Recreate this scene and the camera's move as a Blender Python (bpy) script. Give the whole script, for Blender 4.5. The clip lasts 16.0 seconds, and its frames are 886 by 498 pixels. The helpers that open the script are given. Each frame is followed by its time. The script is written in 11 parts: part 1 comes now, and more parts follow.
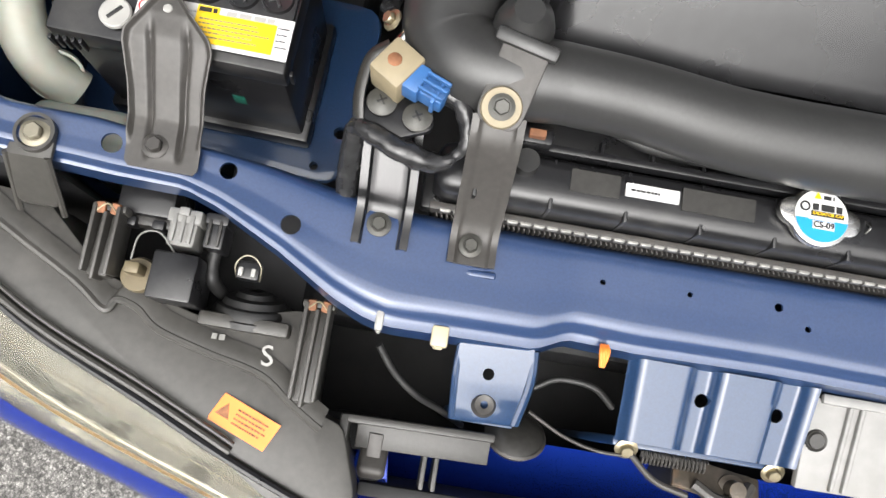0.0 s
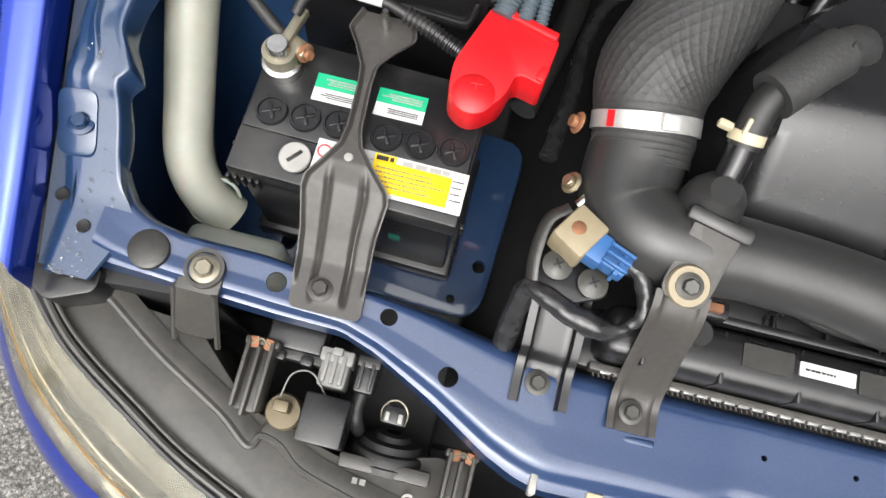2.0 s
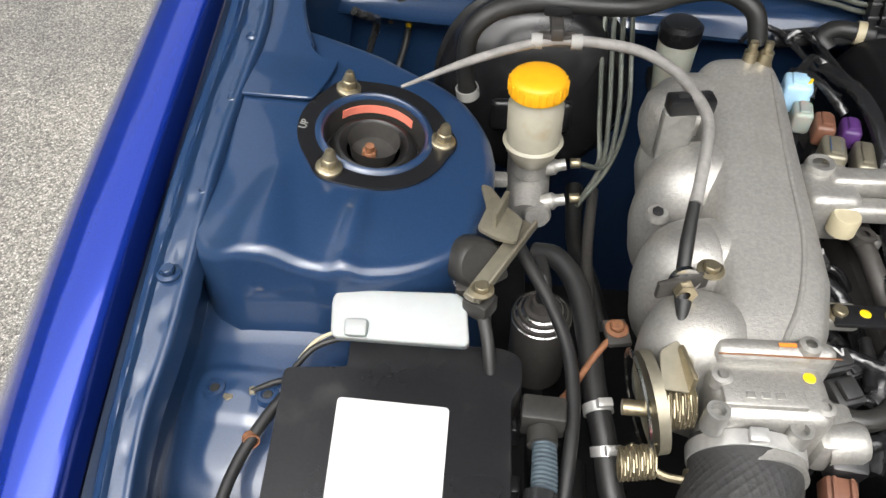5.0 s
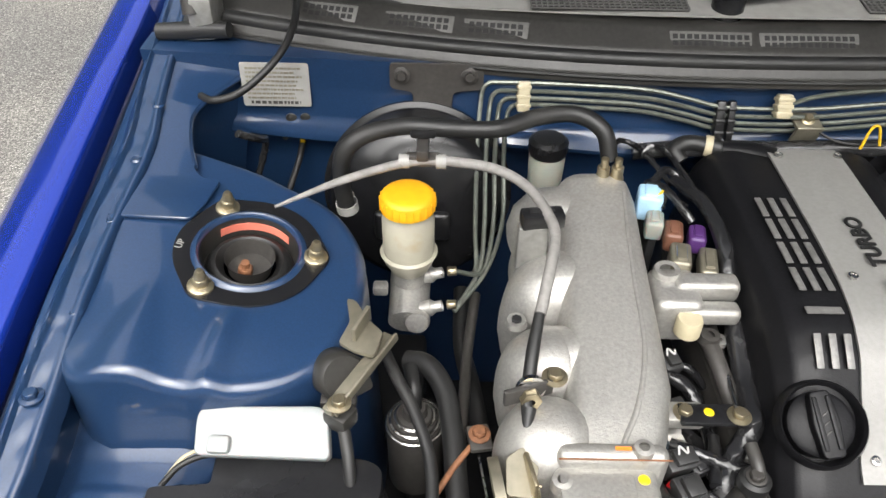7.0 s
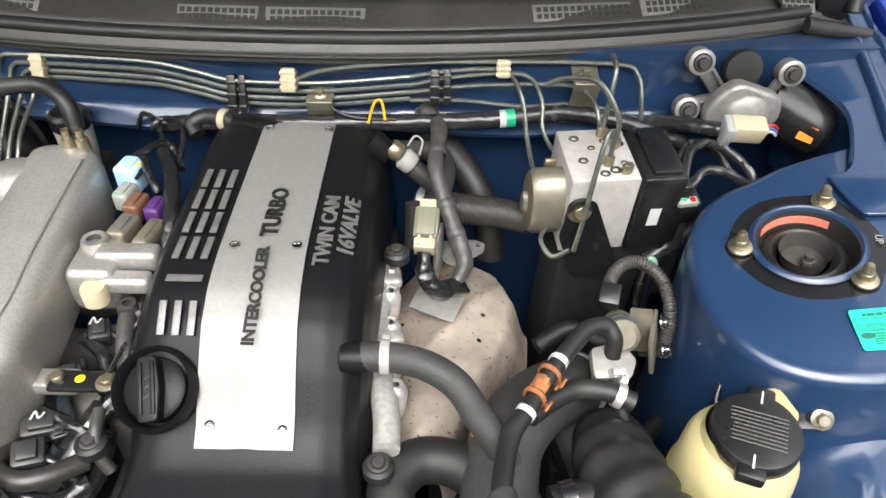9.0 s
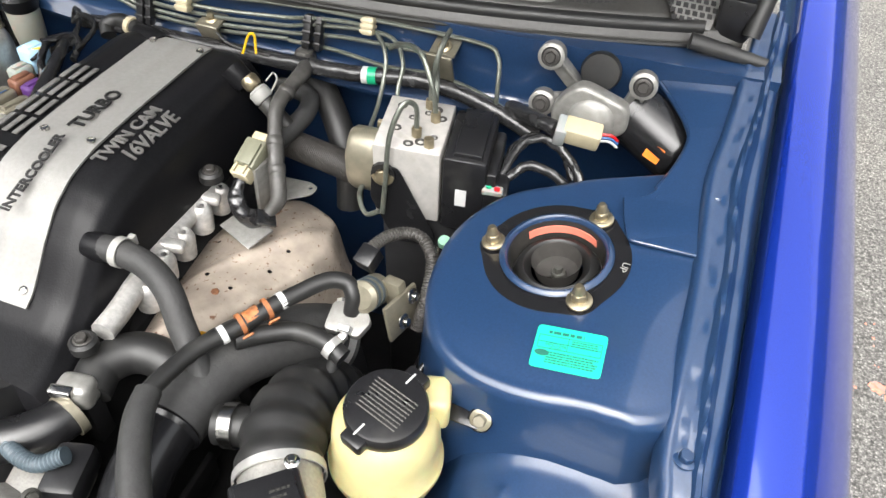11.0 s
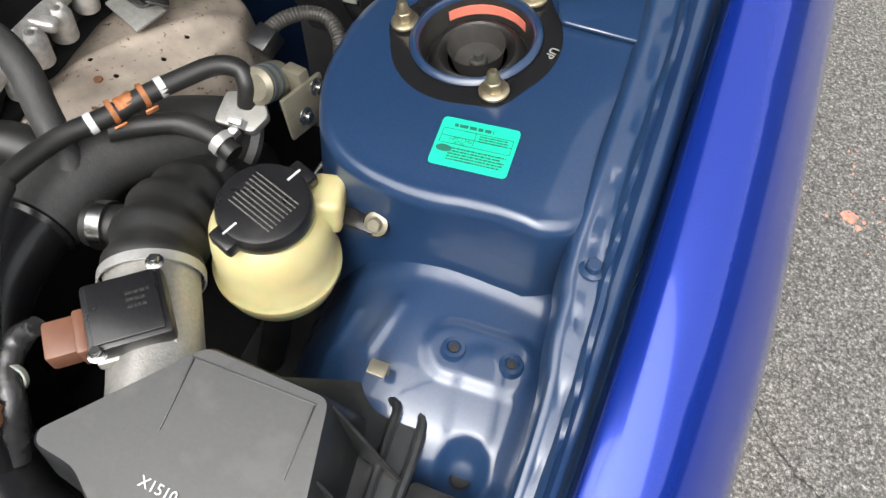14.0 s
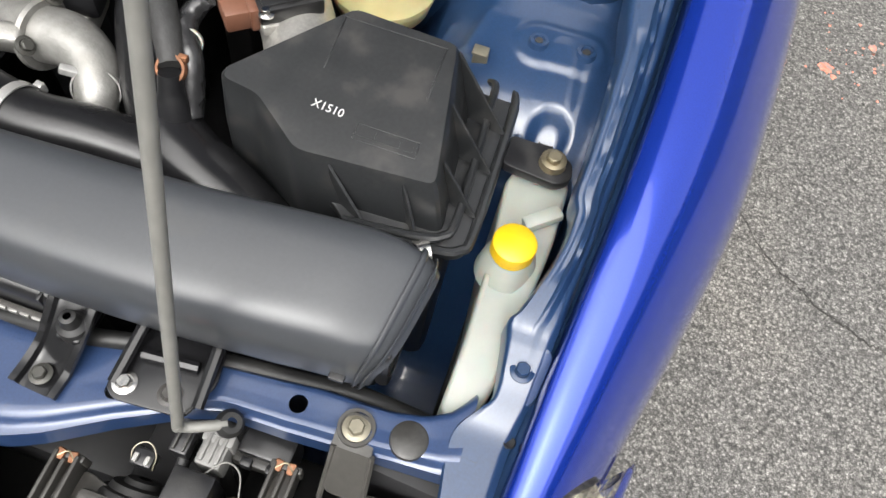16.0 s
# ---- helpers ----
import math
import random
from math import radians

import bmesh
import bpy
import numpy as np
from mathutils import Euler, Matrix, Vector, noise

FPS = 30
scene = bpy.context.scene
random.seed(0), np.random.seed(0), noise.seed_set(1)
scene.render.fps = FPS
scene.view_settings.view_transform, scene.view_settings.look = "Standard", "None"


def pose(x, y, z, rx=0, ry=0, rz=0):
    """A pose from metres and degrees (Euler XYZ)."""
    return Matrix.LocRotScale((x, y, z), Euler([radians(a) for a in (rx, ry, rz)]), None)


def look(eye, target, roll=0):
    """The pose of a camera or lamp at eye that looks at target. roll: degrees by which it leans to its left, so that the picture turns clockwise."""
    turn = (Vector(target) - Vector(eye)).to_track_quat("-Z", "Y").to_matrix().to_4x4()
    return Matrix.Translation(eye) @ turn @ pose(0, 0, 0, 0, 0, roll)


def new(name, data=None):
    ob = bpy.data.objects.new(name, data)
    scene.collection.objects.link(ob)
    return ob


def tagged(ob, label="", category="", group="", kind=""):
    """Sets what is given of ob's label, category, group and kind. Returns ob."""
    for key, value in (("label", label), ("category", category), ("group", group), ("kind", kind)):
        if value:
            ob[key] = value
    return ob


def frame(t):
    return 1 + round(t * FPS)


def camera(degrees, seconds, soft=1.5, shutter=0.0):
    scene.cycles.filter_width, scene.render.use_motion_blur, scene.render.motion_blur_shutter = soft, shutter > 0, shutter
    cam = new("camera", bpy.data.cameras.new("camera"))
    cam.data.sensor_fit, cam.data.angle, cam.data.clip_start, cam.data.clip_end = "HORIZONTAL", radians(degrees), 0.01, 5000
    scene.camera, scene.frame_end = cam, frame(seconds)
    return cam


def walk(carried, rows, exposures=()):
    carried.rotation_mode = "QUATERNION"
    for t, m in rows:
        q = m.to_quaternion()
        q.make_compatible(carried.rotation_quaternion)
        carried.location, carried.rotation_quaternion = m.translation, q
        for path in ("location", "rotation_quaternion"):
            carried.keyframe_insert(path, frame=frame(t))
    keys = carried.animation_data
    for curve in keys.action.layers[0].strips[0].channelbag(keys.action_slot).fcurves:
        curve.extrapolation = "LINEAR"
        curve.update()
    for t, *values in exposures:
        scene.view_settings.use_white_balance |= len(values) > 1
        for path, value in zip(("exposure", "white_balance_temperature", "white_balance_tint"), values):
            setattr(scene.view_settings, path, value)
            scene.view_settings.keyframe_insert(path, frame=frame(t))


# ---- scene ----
cam = camera(62.2, 16.0)
PATH = [
    (0, (-0.2797, -0.0340, 1.0209), (-0.2522, 0.1840, 0.0454), 16.8),
    (0.5, (-0.3137, -0.0398, 1.0251), (-0.3122, 0.1827, 0.0500), 14.2),
    (1, (-0.3478, -0.0432, 1.0292), (-0.3663, 0.1943, 0.0577), 11.4),
    (1.5, (-0.3743, -0.0199, 1.0234), (-0.3998, 0.2376, 0.0574), 9.7),
    (2, (-0.3901, 0.0166, 1.0234), (-0.4156, 0.3026, 0.0654), 8.9),
    (2.5, (-0.4092, 0.0523, 1.0259), (-0.4447, 0.3978, 0.0884), 6.3),
    (3, (-0.4291, 0.0938, 1.0392), (-0.4756, 0.5078, 0.1297), 3.7),
    (3.5, (-0.4366, 0.1286, 1.0558), (-0.4936, 0.6251, 0.1893), 1.7),
    (4, (-0.4407, 0.1577, 1.0724), (-0.4992, 0.7262, 0.2519), 0.3),
    (4.5, (-0.4333, 0.1710, 1.0856), (-0.4943, 0.7990, 0.3096), -0.6),
    (4.7, (-0.4316, 0.1701, 1.0873), (-0.4926, 0.8231, 0.3328), -0.8),
    (6.8, (-0.3884, 0.1743, 1.1280), (-0.3929, 0.9403, 0.4855), 1.1),
    (7, (-0.3494, 0.1677, 1.1313), (-0.3539, 0.9337, 0.4888), 0.8),
    (7.5, (-0.2291, 0.1519, 1.1222), (-0.2321, 0.9204, 0.4822), 0.6),
    (8, (-0.1494, 0.1544, 1.1172), (-0.1439, 0.9189, 0.4727), 0.9),
    (8.5, (0.0174, 0.1577, 1.1288), (0.0254, 0.9227, 0.4843), 1.4),
    (8.7, (0.0954, 0.1594, 1.1288), (0.1055, 0.9209, 0.4808), 1.5),
    (10.8, (0.5005, 0.1477, 1.1612), (0.3310, 0.8467, 0.4667), 4.2),
    (11, (0.5661, 0.1917, 1.1587), (0.3676, 0.8787, 0.4602), 4.4),
    (11.5, (0.6225, 0.3370, 1.1537), (0.4125, 0.9965, 0.4322), 3.7),
    (12, (0.6167, 0.4191, 1.1238), (0.4212, 1.0421, 0.3663), 3.2),
    (12.5, (0.6250, 0.4117, 1.1180), (0.4395, 0.9977, 0.3295), 3.6),
    (13, (0.6349, 0.3660, 1.1064), (0.4649, 0.9260, 0.2954), 4.6),
    (13.5, (0.6349, 0.3021, 1.0964), (0.4829, 0.8411, 0.2679), 6.0),
    (14, (0.6349, 0.2473, 1.0823), (0.5074, 0.7723, 0.2408), 7.7),
    (14.5, (0.6283, 0.1701, 1.0690), (0.5273, 0.6902, 0.2210), 9.2),
    (15, (0.6134, 0.0822, 1.0632), (0.5474, 0.6027, 0.2117), 10.4),
    (15.5, (0.6142, 0.0091, 1.0641), (0.5652, 0.5191, 0.2051), 12.1),
    (16, (0.6159, -0.0307, 1.0616), (0.5554, 0.4643, 0.1951), 12.8),
]
walk(cam, [(t, look(eye, target, roll)) for t, eye, target, roll in PATH], exposures=((0, 1.55), (2, 1.45), (3.5, 1.36), (4.7, 1.40), (7, 1.64), (8.5, 1.79), (11, 2.0), (12.5, 1.88), (14, 1.52), (15, 1.60), (16, 1.48)))

# ---------------- sky, sun ----------------
world = bpy.data.worlds.new("sky")
scene.world = world
world.use_nodes = True
wn, wl = world.node_tree.nodes, world.node_tree.links
sky = wn.new("ShaderNodeTexSky")
sky.sky_type, sky.sun_disc = "NISHITA", False
sky.sun_elevation, sky.sun_rotation = radians(55), radians(185)
sky.air_density, sky.dust_density, sky.ozone_density = 1.0, 4.0, 1.0
hsv = wn.new("ShaderNodeHueSaturation")
hsv.inputs["Saturation"].default_value = 0.12
wl.new(sky.outputs[0], hsv.inputs["Color"])
wl.new(hsv.outputs[0], wn["Background"].inputs["Color"])
wn["Background"].inputs["Strength"].default_value = 0.15
sun_data = bpy.data.lights.new("sun", "SUN")
sun_data.energy, sun_data.angle, sun_data.color = 1.5, radians(84), (1.0, 0.96, 0.9)
sun = new("sun", sun_data)
sun.matrix_world = look((-0.3, -3.2, 4.6), (0, 0, 0))


# ---------------- materials ----------------
def surface(name, col, rough=0.5, metal=0.0, coat=0.0, grain=(60, 0.1), stain=None, bump=(200, 0.05), spec=0.5, alpha=None):
    """A node material: base colour with fine grain and broad stains, roughness that varies, fine relief."""
    m = bpy.data.materials.new(name)
    m.use_nodes = True
    n, l = m.node_tree.nodes, m.node_tree.links
    b = n["Principled BSDF"]
    tc = n.new("ShaderNodeTexCoord")
    fine = n.new("ShaderNodeTexNoise")
    fine.inputs["Scale"].default_value, fine.inputs["Detail"].default_value = grain[0], 6
    l.new(tc.outputs["Object"], fine.inputs["Vector"])
    ramp = n.new("ShaderNodeMapRange")
    ramp.inputs["From Min"].default_value, ramp.inputs["From Max"].default_value = 0.3, 0.7
    ramp.inputs["To Min"].default_value, ramp.inputs["To Max"].default_value = 1 - grain[1], 1 + grain[1]
    l.new(fine.outputs["Fac"], ramp.inputs["Value"])
    mix = n.new("ShaderNodeMix")
    mix.data_type, mix.blend_type = "RGBA", "MULTIPLY"
    mix.inputs["Factor"].default_value = 1.0
    mix.inputs["A"].default_value = (*col, 1)
    l.new(ramp.outputs[0], mix.inputs["B"])
    out = mix.outputs["Result"]
    broad = n.new("ShaderNodeTexNoise")
    broad.inputs["Scale"].default_value, broad.inputs["Detail"].default_value = (stain[0] if stain else 9), 8
    l.new(tc.outputs["Object"], broad.inputs["Vector"])
    if stain:
        cut = n.new("ShaderNodeMapRange")
        cut.inputs["From Min"].default_value, cut.inputs["From Max"].default_value = stain[2], stain[2] + stain[3]
        l.new(broad.outputs["Fac"], cut.inputs["Value"])
        over = n.new("ShaderNodeMix")
        over.data_type = "RGBA"
        l.new(cut.outputs[0], over.inputs["Factor"])
        l.new(out, over.inputs["A"])
        over.inputs["B"].default_value = (*stain[1], 1)
        out = over.outputs["Result"]
    l.new(out, b.inputs["Base Color"])
    rr = n.new("ShaderNodeMapRange")
    rr.inputs["From Min"].default_value, rr.inputs["From Max"].default_value = 0.3, 0.7
    rr.inputs["To Min"].default_value, rr.inputs["To Max"].default_value = max(0.02, rough * 0.85), min(1, rough * 1.18)
    l.new(broad.outputs["Fac"], rr.inputs["Value"])
    l.new(rr.outputs[0], b.inputs["Roughness"])
    b.inputs["Metallic"].default_value = metal
    b.inputs["Coat Weight"].default_value = coat
    b.inputs["Coat Roughness"].default_value = 0.05 if coat > 0.6 else 0.14
    b.inputs["Specular IOR Level"].default_value = spec
    if bump:
        bn = n.new("ShaderNodeTexNoise")
        bn.inputs["Scale"].default_value, bn.inputs["Detail"].default_value = bump[0], 4
        l.new(tc.outputs["Object"], bn.inputs["Vector"])
        bp = n.new("ShaderNodeBump")
        bp.inputs["Strength"].default_value, bp.inputs["Distance"].default_value = bump[1], 0.001
        l.new(bn.outputs["Fac"], bp.inputs["Height"])
        l.new(bp.outputs[0], b.inputs["Normal"])
    return m


PAINT = surface("blue_paint", (0.009, 0.036, 0.34), 0.16, 0.6, 0.8, (900, 0.12), bump=None)
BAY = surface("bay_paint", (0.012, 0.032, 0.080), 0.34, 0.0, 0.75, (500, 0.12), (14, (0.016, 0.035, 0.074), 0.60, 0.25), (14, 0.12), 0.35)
# Same paint as BAY, lightened: the support's brighter light is in the colour.
BAY_LIT = surface("bay_paint_lit", (0.018, 0.038, 0.098), 0.34, 0.1, 0.7, (500, 0.12), (12, (0.04, 0.062, 0.12), 0.6, 0.25), (30, 0.05))
BLACK_PLASTIC = surface("black_plastic", (0.010, 0.010, 0.011), 0.30, 0, 0, (300, 0.2), (22, (0.030, 0.029, 0.028), 0.58, 0.16), (400, 0.1))
GREY_PLASTIC = surface("dusty_plastic", (0.026, 0.025, 0.023), 0.40, 0, 0, (200, 0.2), (16, (0.048, 0.046, 0.042), 0.52, 0.35), (350, 0.15))
RUBBER = surface("rubber", (0.012, 0.012, 0.012), 0.48, 0, 0, (200, 0.15), (24, (0.030, 0.029, 0.027), 0.56, 0.25), (300, 0.1))
ALLOY = surface("cast_alloy", (0.40, 0.39, 0.365), 0.42, 0.65, 0, (300, 0.12), (13, (0.33, 0.315, 0.285), 0.56, 0.25), (520, 0.4))
STEEL = surface("bare_steel", (0.55, 0.54, 0.52), 0.25, 1.0, 0, (200, 0.1), (60, (0.3, 0.27, 0.22), 0.62, 0.2), (200, 0.05))
ZINC = surface("yellow_zinc", (0.36, 0.31, 0.21), 0.35, 0.85, 0, (150, 0.15), (70, (0.25, 0.2, 0.13), 0.6, 0.2), (200, 0.08))
BRACKET = surface("grey_steel_bracket", (0.044, 0.041, 0.038), 0.45, 0.1, 0, (200, 0.15), (25, (0.075, 0.070, 0.063), 0.58, 0.3), (300, 0.08))
# Near-black colour that paints the deep shade in gaps and holes.
DARK = surface("recess_shade", (0.008, 0.008, 0.009), 0.7, 0, 0, (60, 0.3), None, (100, 0.2))
WHITE_PLASTIC = surface("white_plastic", (0.27, 0.285, 0.285), 0.42, 0, 0, (80, 0.04), (8, (0.29, 0.30, 0.29), 0.6, 0.3), (200, 0.04))
YELLOW = surface("yellow_plastic", (0.62, 0.39, 0.006), 0.4, 0, 0, (90, 0.05), (20, (0.56, 0.35, 0.008), 0.62, 0.3), (200, 0.05))
RED = surface("red_plastic", (0.52, 0.008, 0.012), 0.38, 0, 0, (90, 0.06), (20, (0.5, 0.008, 0.01), 0.62, 0.3), (200, 0.05))
ASPHALT = surface("asphalt", (0.165, 0.159, 0.148), 0.9, 0, 0, (110, 0.42), (2.2, (0.235, 0.222, 0.20), 0.48, 0.3), (130, 1.0))
an, al = ASPHALT.node_tree.nodes, ASPHALT.node_tree.links
ab = an["Principled BSDF"]
warp = an.new("ShaderNodeTexNoise")
warp.inputs["Scale"].default_value, warp.inputs["Detail"].default_value = 220, 3
al.new(an["Texture Coordinate"].outputs["Object"], warp.inputs["Vector"])
push = an.new("ShaderNodeVectorMath")
push.operation, push.inputs["Scale"].default_value = "SCALE", 0.005
al.new(warp.outputs["Color"], push.inputs["Vector"])
moved = an.new("ShaderNodeVectorMath")
al.new(an["Texture Coordinate"].outputs["Object"], moved.inputs[0])
al.new(push.outputs[0], moved.inputs[1])
last = ab.inputs["Base Color"].links[0].from_socket
# a paler patch beside the car, with a ragged rim
where = an.new("ShaderNodeVectorMath")
where.operation = "SUBTRACT"
where.inputs[1].default_value = (-1.47, 1.20, 0.05)
al.new(an["Texture Coordinate"].outputs["Object"], where.inputs[0])
far = an.new("ShaderNodeVectorMath")
far.operation = "LENGTH"
al.new(where.outputs[0], far.inputs[0])
ragged = an.new("ShaderNodeTexNoise")
ragged.inputs["Scale"].default_value, ragged.inputs["Detail"].default_value = 2.6, 7
al.new(an["Texture Coordinate"].outputs["Object"], ragged.inputs["Vector"])
rim = an.new("ShaderNodeMath")
rim.operation = "MULTIPLY_ADD"
rim.inputs[1].default_value = 2.4
al.new(ragged.outputs["Fac"], rim.inputs[0])
al.new(far.outputs["Value"], rim.inputs[2])
fade = an.new("ShaderNodeMapRange")
fade.inputs["From Min"].default_value, fade.inputs["From Max"].default_value = 1.35, 2.3
fade.inputs["To Min"].default_value, fade.inputs["To Max"].default_value = 0.62, 0.0
al.new(rim.outputs[0], fade.inputs["Value"])
paler = an.new("ShaderNodeMix")
paler.data_type = "RGBA"
paler.inputs["B"].default_value = (0.36, 0.34, 0.30, 1)
al.new(fade.outputs[0], paler.inputs["Factor"])
al.new(last, paler.inputs["A"])
last = paler.outputs["Result"]
for scale, low, high in ((175, 0.60, 1.42), (430, 0.62, 1.38)):
    stones = an.new("ShaderNodeTexVoronoi")
    stones.inputs["Scale"].default_value = scale
    al.new(moved.outputs[0], stones.inputs["Vector"])
    pick = an.new("ShaderNodeSeparateColor")
    al.new(stones.outputs["Color"], pick.inputs["Color"])
    shade = an.new("ShaderNodeMapRange")
    shade.inputs["To Min"].default_value, shade.inputs["To Max"].default_value = low, high
    al.new(pick.outputs["Red"], shade.inputs["Value"])
    pits = an.new("ShaderNodeMapRange")
    pits.inputs["From Min"].default_value, pits.inputs["From Max"].default_value = 0.25, 0.75
    pits.inputs["To Min"].default_value, pits.inputs["To Max"].default_value = 1.15, 0.5
    al.new(stones.outputs["Distance"], pits.inputs["Value"])
    both = an.new("ShaderNodeMath")
    both.operation = "MULTIPLY"
    al.new(shade.outputs[0], both.inputs[0])
    al.new(pits.outputs[0], both.inputs[1])
    tint = an.new("ShaderNodeMix")
    tint.data_type, tint.blend_type = "RGBA", "MULTIPLY"
    tint.inputs["Factor"].default_value = 1.0
    al.new(last, tint.inputs["A"])
    al.new(both.outputs[0], tint.inputs["B"])
    last = tint.outputs["Result"]
al.new(last, ab.inputs["Base Color"])


# ---------------- mesh tools ----------------
def flat(v):
    return Vector(v)


def place(bm, m):
    bmesh.ops.transform(bm, matrix=m, verts=bm.verts)
    return bm


def join(*bms):
    a = bms[0]
    for b in bms[1:]:
        me = bpy.data.meshes.new("tmp")
        b.to_mesh(me)
        a.from_mesh(me)
        bpy.data.meshes.remove(me)
        b.free()
    return a


def bevel(bm, w, seg=2, sharp=25):
    es = [e for e in bm.edges if len(e.link_faces) == 2 and e.calc_face_angle(0) > radians(sharp)]
    if w > 0 and es:
        bmesh.ops.bevel(bm, geom=es, offset=w, segments=seg, affect="EDGES", profile=0.5, clamp_overlap=True)
    return bm


def box(sx, sy, sz, at=(0, 0, 0), w=0.002, seg=2):
    bm = bmesh.new()
    bmesh.ops.create_cube(bm, size=1, matrix=Matrix.Translation(at) @ Matrix.Diagonal((sx, sy, sz, 1)))
    return bevel(bm, w, seg)


def prism(outline, z0, z1, w=0.002, seg=2, holes=()):
    """An outline in x, y raised from z0 to z1, edges rounded; holes: (x, y, r)."""
    bm = bmesh.new()
    lo = [bm.verts.new((x, y, z0)) for x, y in outline]
    hi = [bm.verts.new((x, y, z1)) for x, y in outline]
    n = len(lo)
    for i in range(n):
        j = (i + 1) % n
        bm.faces.new((lo[i], lo[j], hi[j], hi[i]))
    bm.faces.new(hi)
    bm.faces.new(lo[::-1])
    bmesh.ops.recalc_face_normals(bm, faces=bm.faces)
    return bevel(bm, w, seg)


def rounded(outline, r, seg=4):
    """The outline with its corners rounded; r: one radius, or one a corner."""
    pts, n = [], len(outline)
    for i in range(n):
        p, a, b = (Vector(outline[k % n]).to_2d() for k in (i, i - 1, i + 1))
        rad = r[i] if isinstance(r, (list, tuple)) else r
        u, v = (a - p), (b - p)
        d = min(rad, u.length * 0.48, v.length * 0.48)
        if d < 1e-5:
            pts.append((p.x, p.y))
            continue
        s, e = p + u.normalized() * d, p + v.normalized() * d
        for k in range(seg + 1):
            t = k / seg
            q = s * (1 - t) ** 2 + p * 2 * t * (1 - t) + e * t * t
            pts.append((q.x, q.y))
    return pts


def lathe(profile, seg=32, at=(0, 0, 0)):
    """Turns (r, z) round the z axis."""
    bm = bmesh.new()
    rings = []
    for r, z in profile:
        if r < 1e-6:
            rings.append([bm.verts.new((at[0], at[1], at[2] + z))])
        else:
            rings.append([bm.verts.new((at[0] + r * math.cos(2 * math.pi * k / seg), at[1] + r * math.sin(2 * math.pi * k / seg), at[2] + z)) for k in range(seg)])
    for a, b in zip(rings, rings[1:]):
        for k in range(seg):
            j = (k + 1) % seg
            if len(a) == 1 and len(b) == 1:
                continue
            if len(a) == 1:
                bm.faces.new((a[0], b[j], b[k]))
            elif len(b) == 1:
                bm.faces.new((a[k], a[j], b[0]))
            else:
                bm.faces.new((a[k], a[j], b[j], b[k]))
    bmesh.ops.recalc_face_normals(bm, faces=bm.faces)
    return bm


def spline(pts, per=8):
    """Catmull-Rom through the points."""
    p = [Vector(v) for v in pts]
    p = [2 * p[0] - p[1]] + p + [2 * p[-1] - p[-2]]
    out = []
    for i in range(1, len(p) - 2):
        for k in range(per):
            t = k / per
            a, b, c, d = p[i - 1 : i + 3]
            out.append(0.5 * (2 * b + (c - a) * t + (2 * a - 5 * b + 4 * c - d) * t * t + (3 * b - a - 3 * c + d) * t ** 3))
    return out + [p[-2]]


def tube(pts, r, seg=12, per=8, ribs=0, depth=0.0, caps=True, squash=1.0):
    """A hose along the points; r: a radius or one a point; ribs: rings a metre, for corrugated hose."""
    line = spline(pts, per)
    radii = [r] * len(pts) if not isinstance(r, (list, tuple)) else list(r)
    if ribs:
        length = sum((b - a).length for a, b in zip(line, line[1:]))
        count = max(8, int(length * ribs * 4))
        dist = [0.0]
        for a, b in zip(line, line[1:]):
            dist.append(dist[-1] + (b - a).length)
        even = []
        k = 0
        for i in range(count + 1):
            s = length * i / count
            while k < len(dist) - 2 and dist[k + 1] < s:
                k += 1
            f = (s - dist[k]) / max(1e-9, dist[k + 1] - dist[k])
            even.append((line[k].lerp(line[k + 1], min(1, f)), (k + f) / per))
    else:
        even = [(v, i / per) for i, v in enumerate(line)]
    bm = bmesh.new()
    rings, up = [], None
    for i, (v, u) in enumerate(even):
        a, b = even[max(0, i - 1)][0], even[min(len(even) - 1, i + 1)][0]
        d = (b - a).normalized()
        if up is None:
            up = d.orthogonal().normalized()
        up = (up - d * up.dot(d)).normalized()
        side = d.cross(up)
        k = min(int(u), len(radii) - 2)
        rad = radii[k] + (radii[k + 1] - radii[k]) * (u - k)
        if ribs and i % 4 in (0, 1):
            rad -= depth
        rings.append([bm.verts.new(v + (up * math.cos(2 * math.pi * q / seg) + side * squash * math.sin(2 * math.pi * q / seg)) * rad) for q in range(seg)])
    for a, b in zip(rings, rings[1:]):
        for q in range(seg):
            bm.faces.new((a[q], a[(q + 1) % seg], b[(q + 1) % seg], b[q]))
    if caps:
        bm.faces.new(rings[0][::-1])
        bm.faces.new(rings[-1])
    bmesh.ops.recalc_face_normals(bm, faces=bm.faces)
    return bm


def sheet(f, nu, nv, thick=0.0):
    """A skin f(u, v), u and v from 0 to 1; thick: its gauge."""
    bm = bmesh.new()
    g = [[bm.verts.new(f(i / nu, j / nv)) for j in range(nv + 1)] for i in range(nu + 1)]
    for i in range(nu):
        for j in range(nv):
            bm.faces.new((g[i][j], g[i + 1][j], g[i + 1][j + 1], g[i][j + 1]))
    bmesh.ops.recalc_face_normals(bm, faces=bm.faces)
    if thick:
        bmesh.ops.solidify(bm, geom=bm.faces, thickness=thick)
    return bm


def smooth(ob, angle=40):
    for p in ob.data.polygons:
        p.use_smooth = True
    ob.data.set_sharp_from_angle(angle=radians(angle))
    return ob


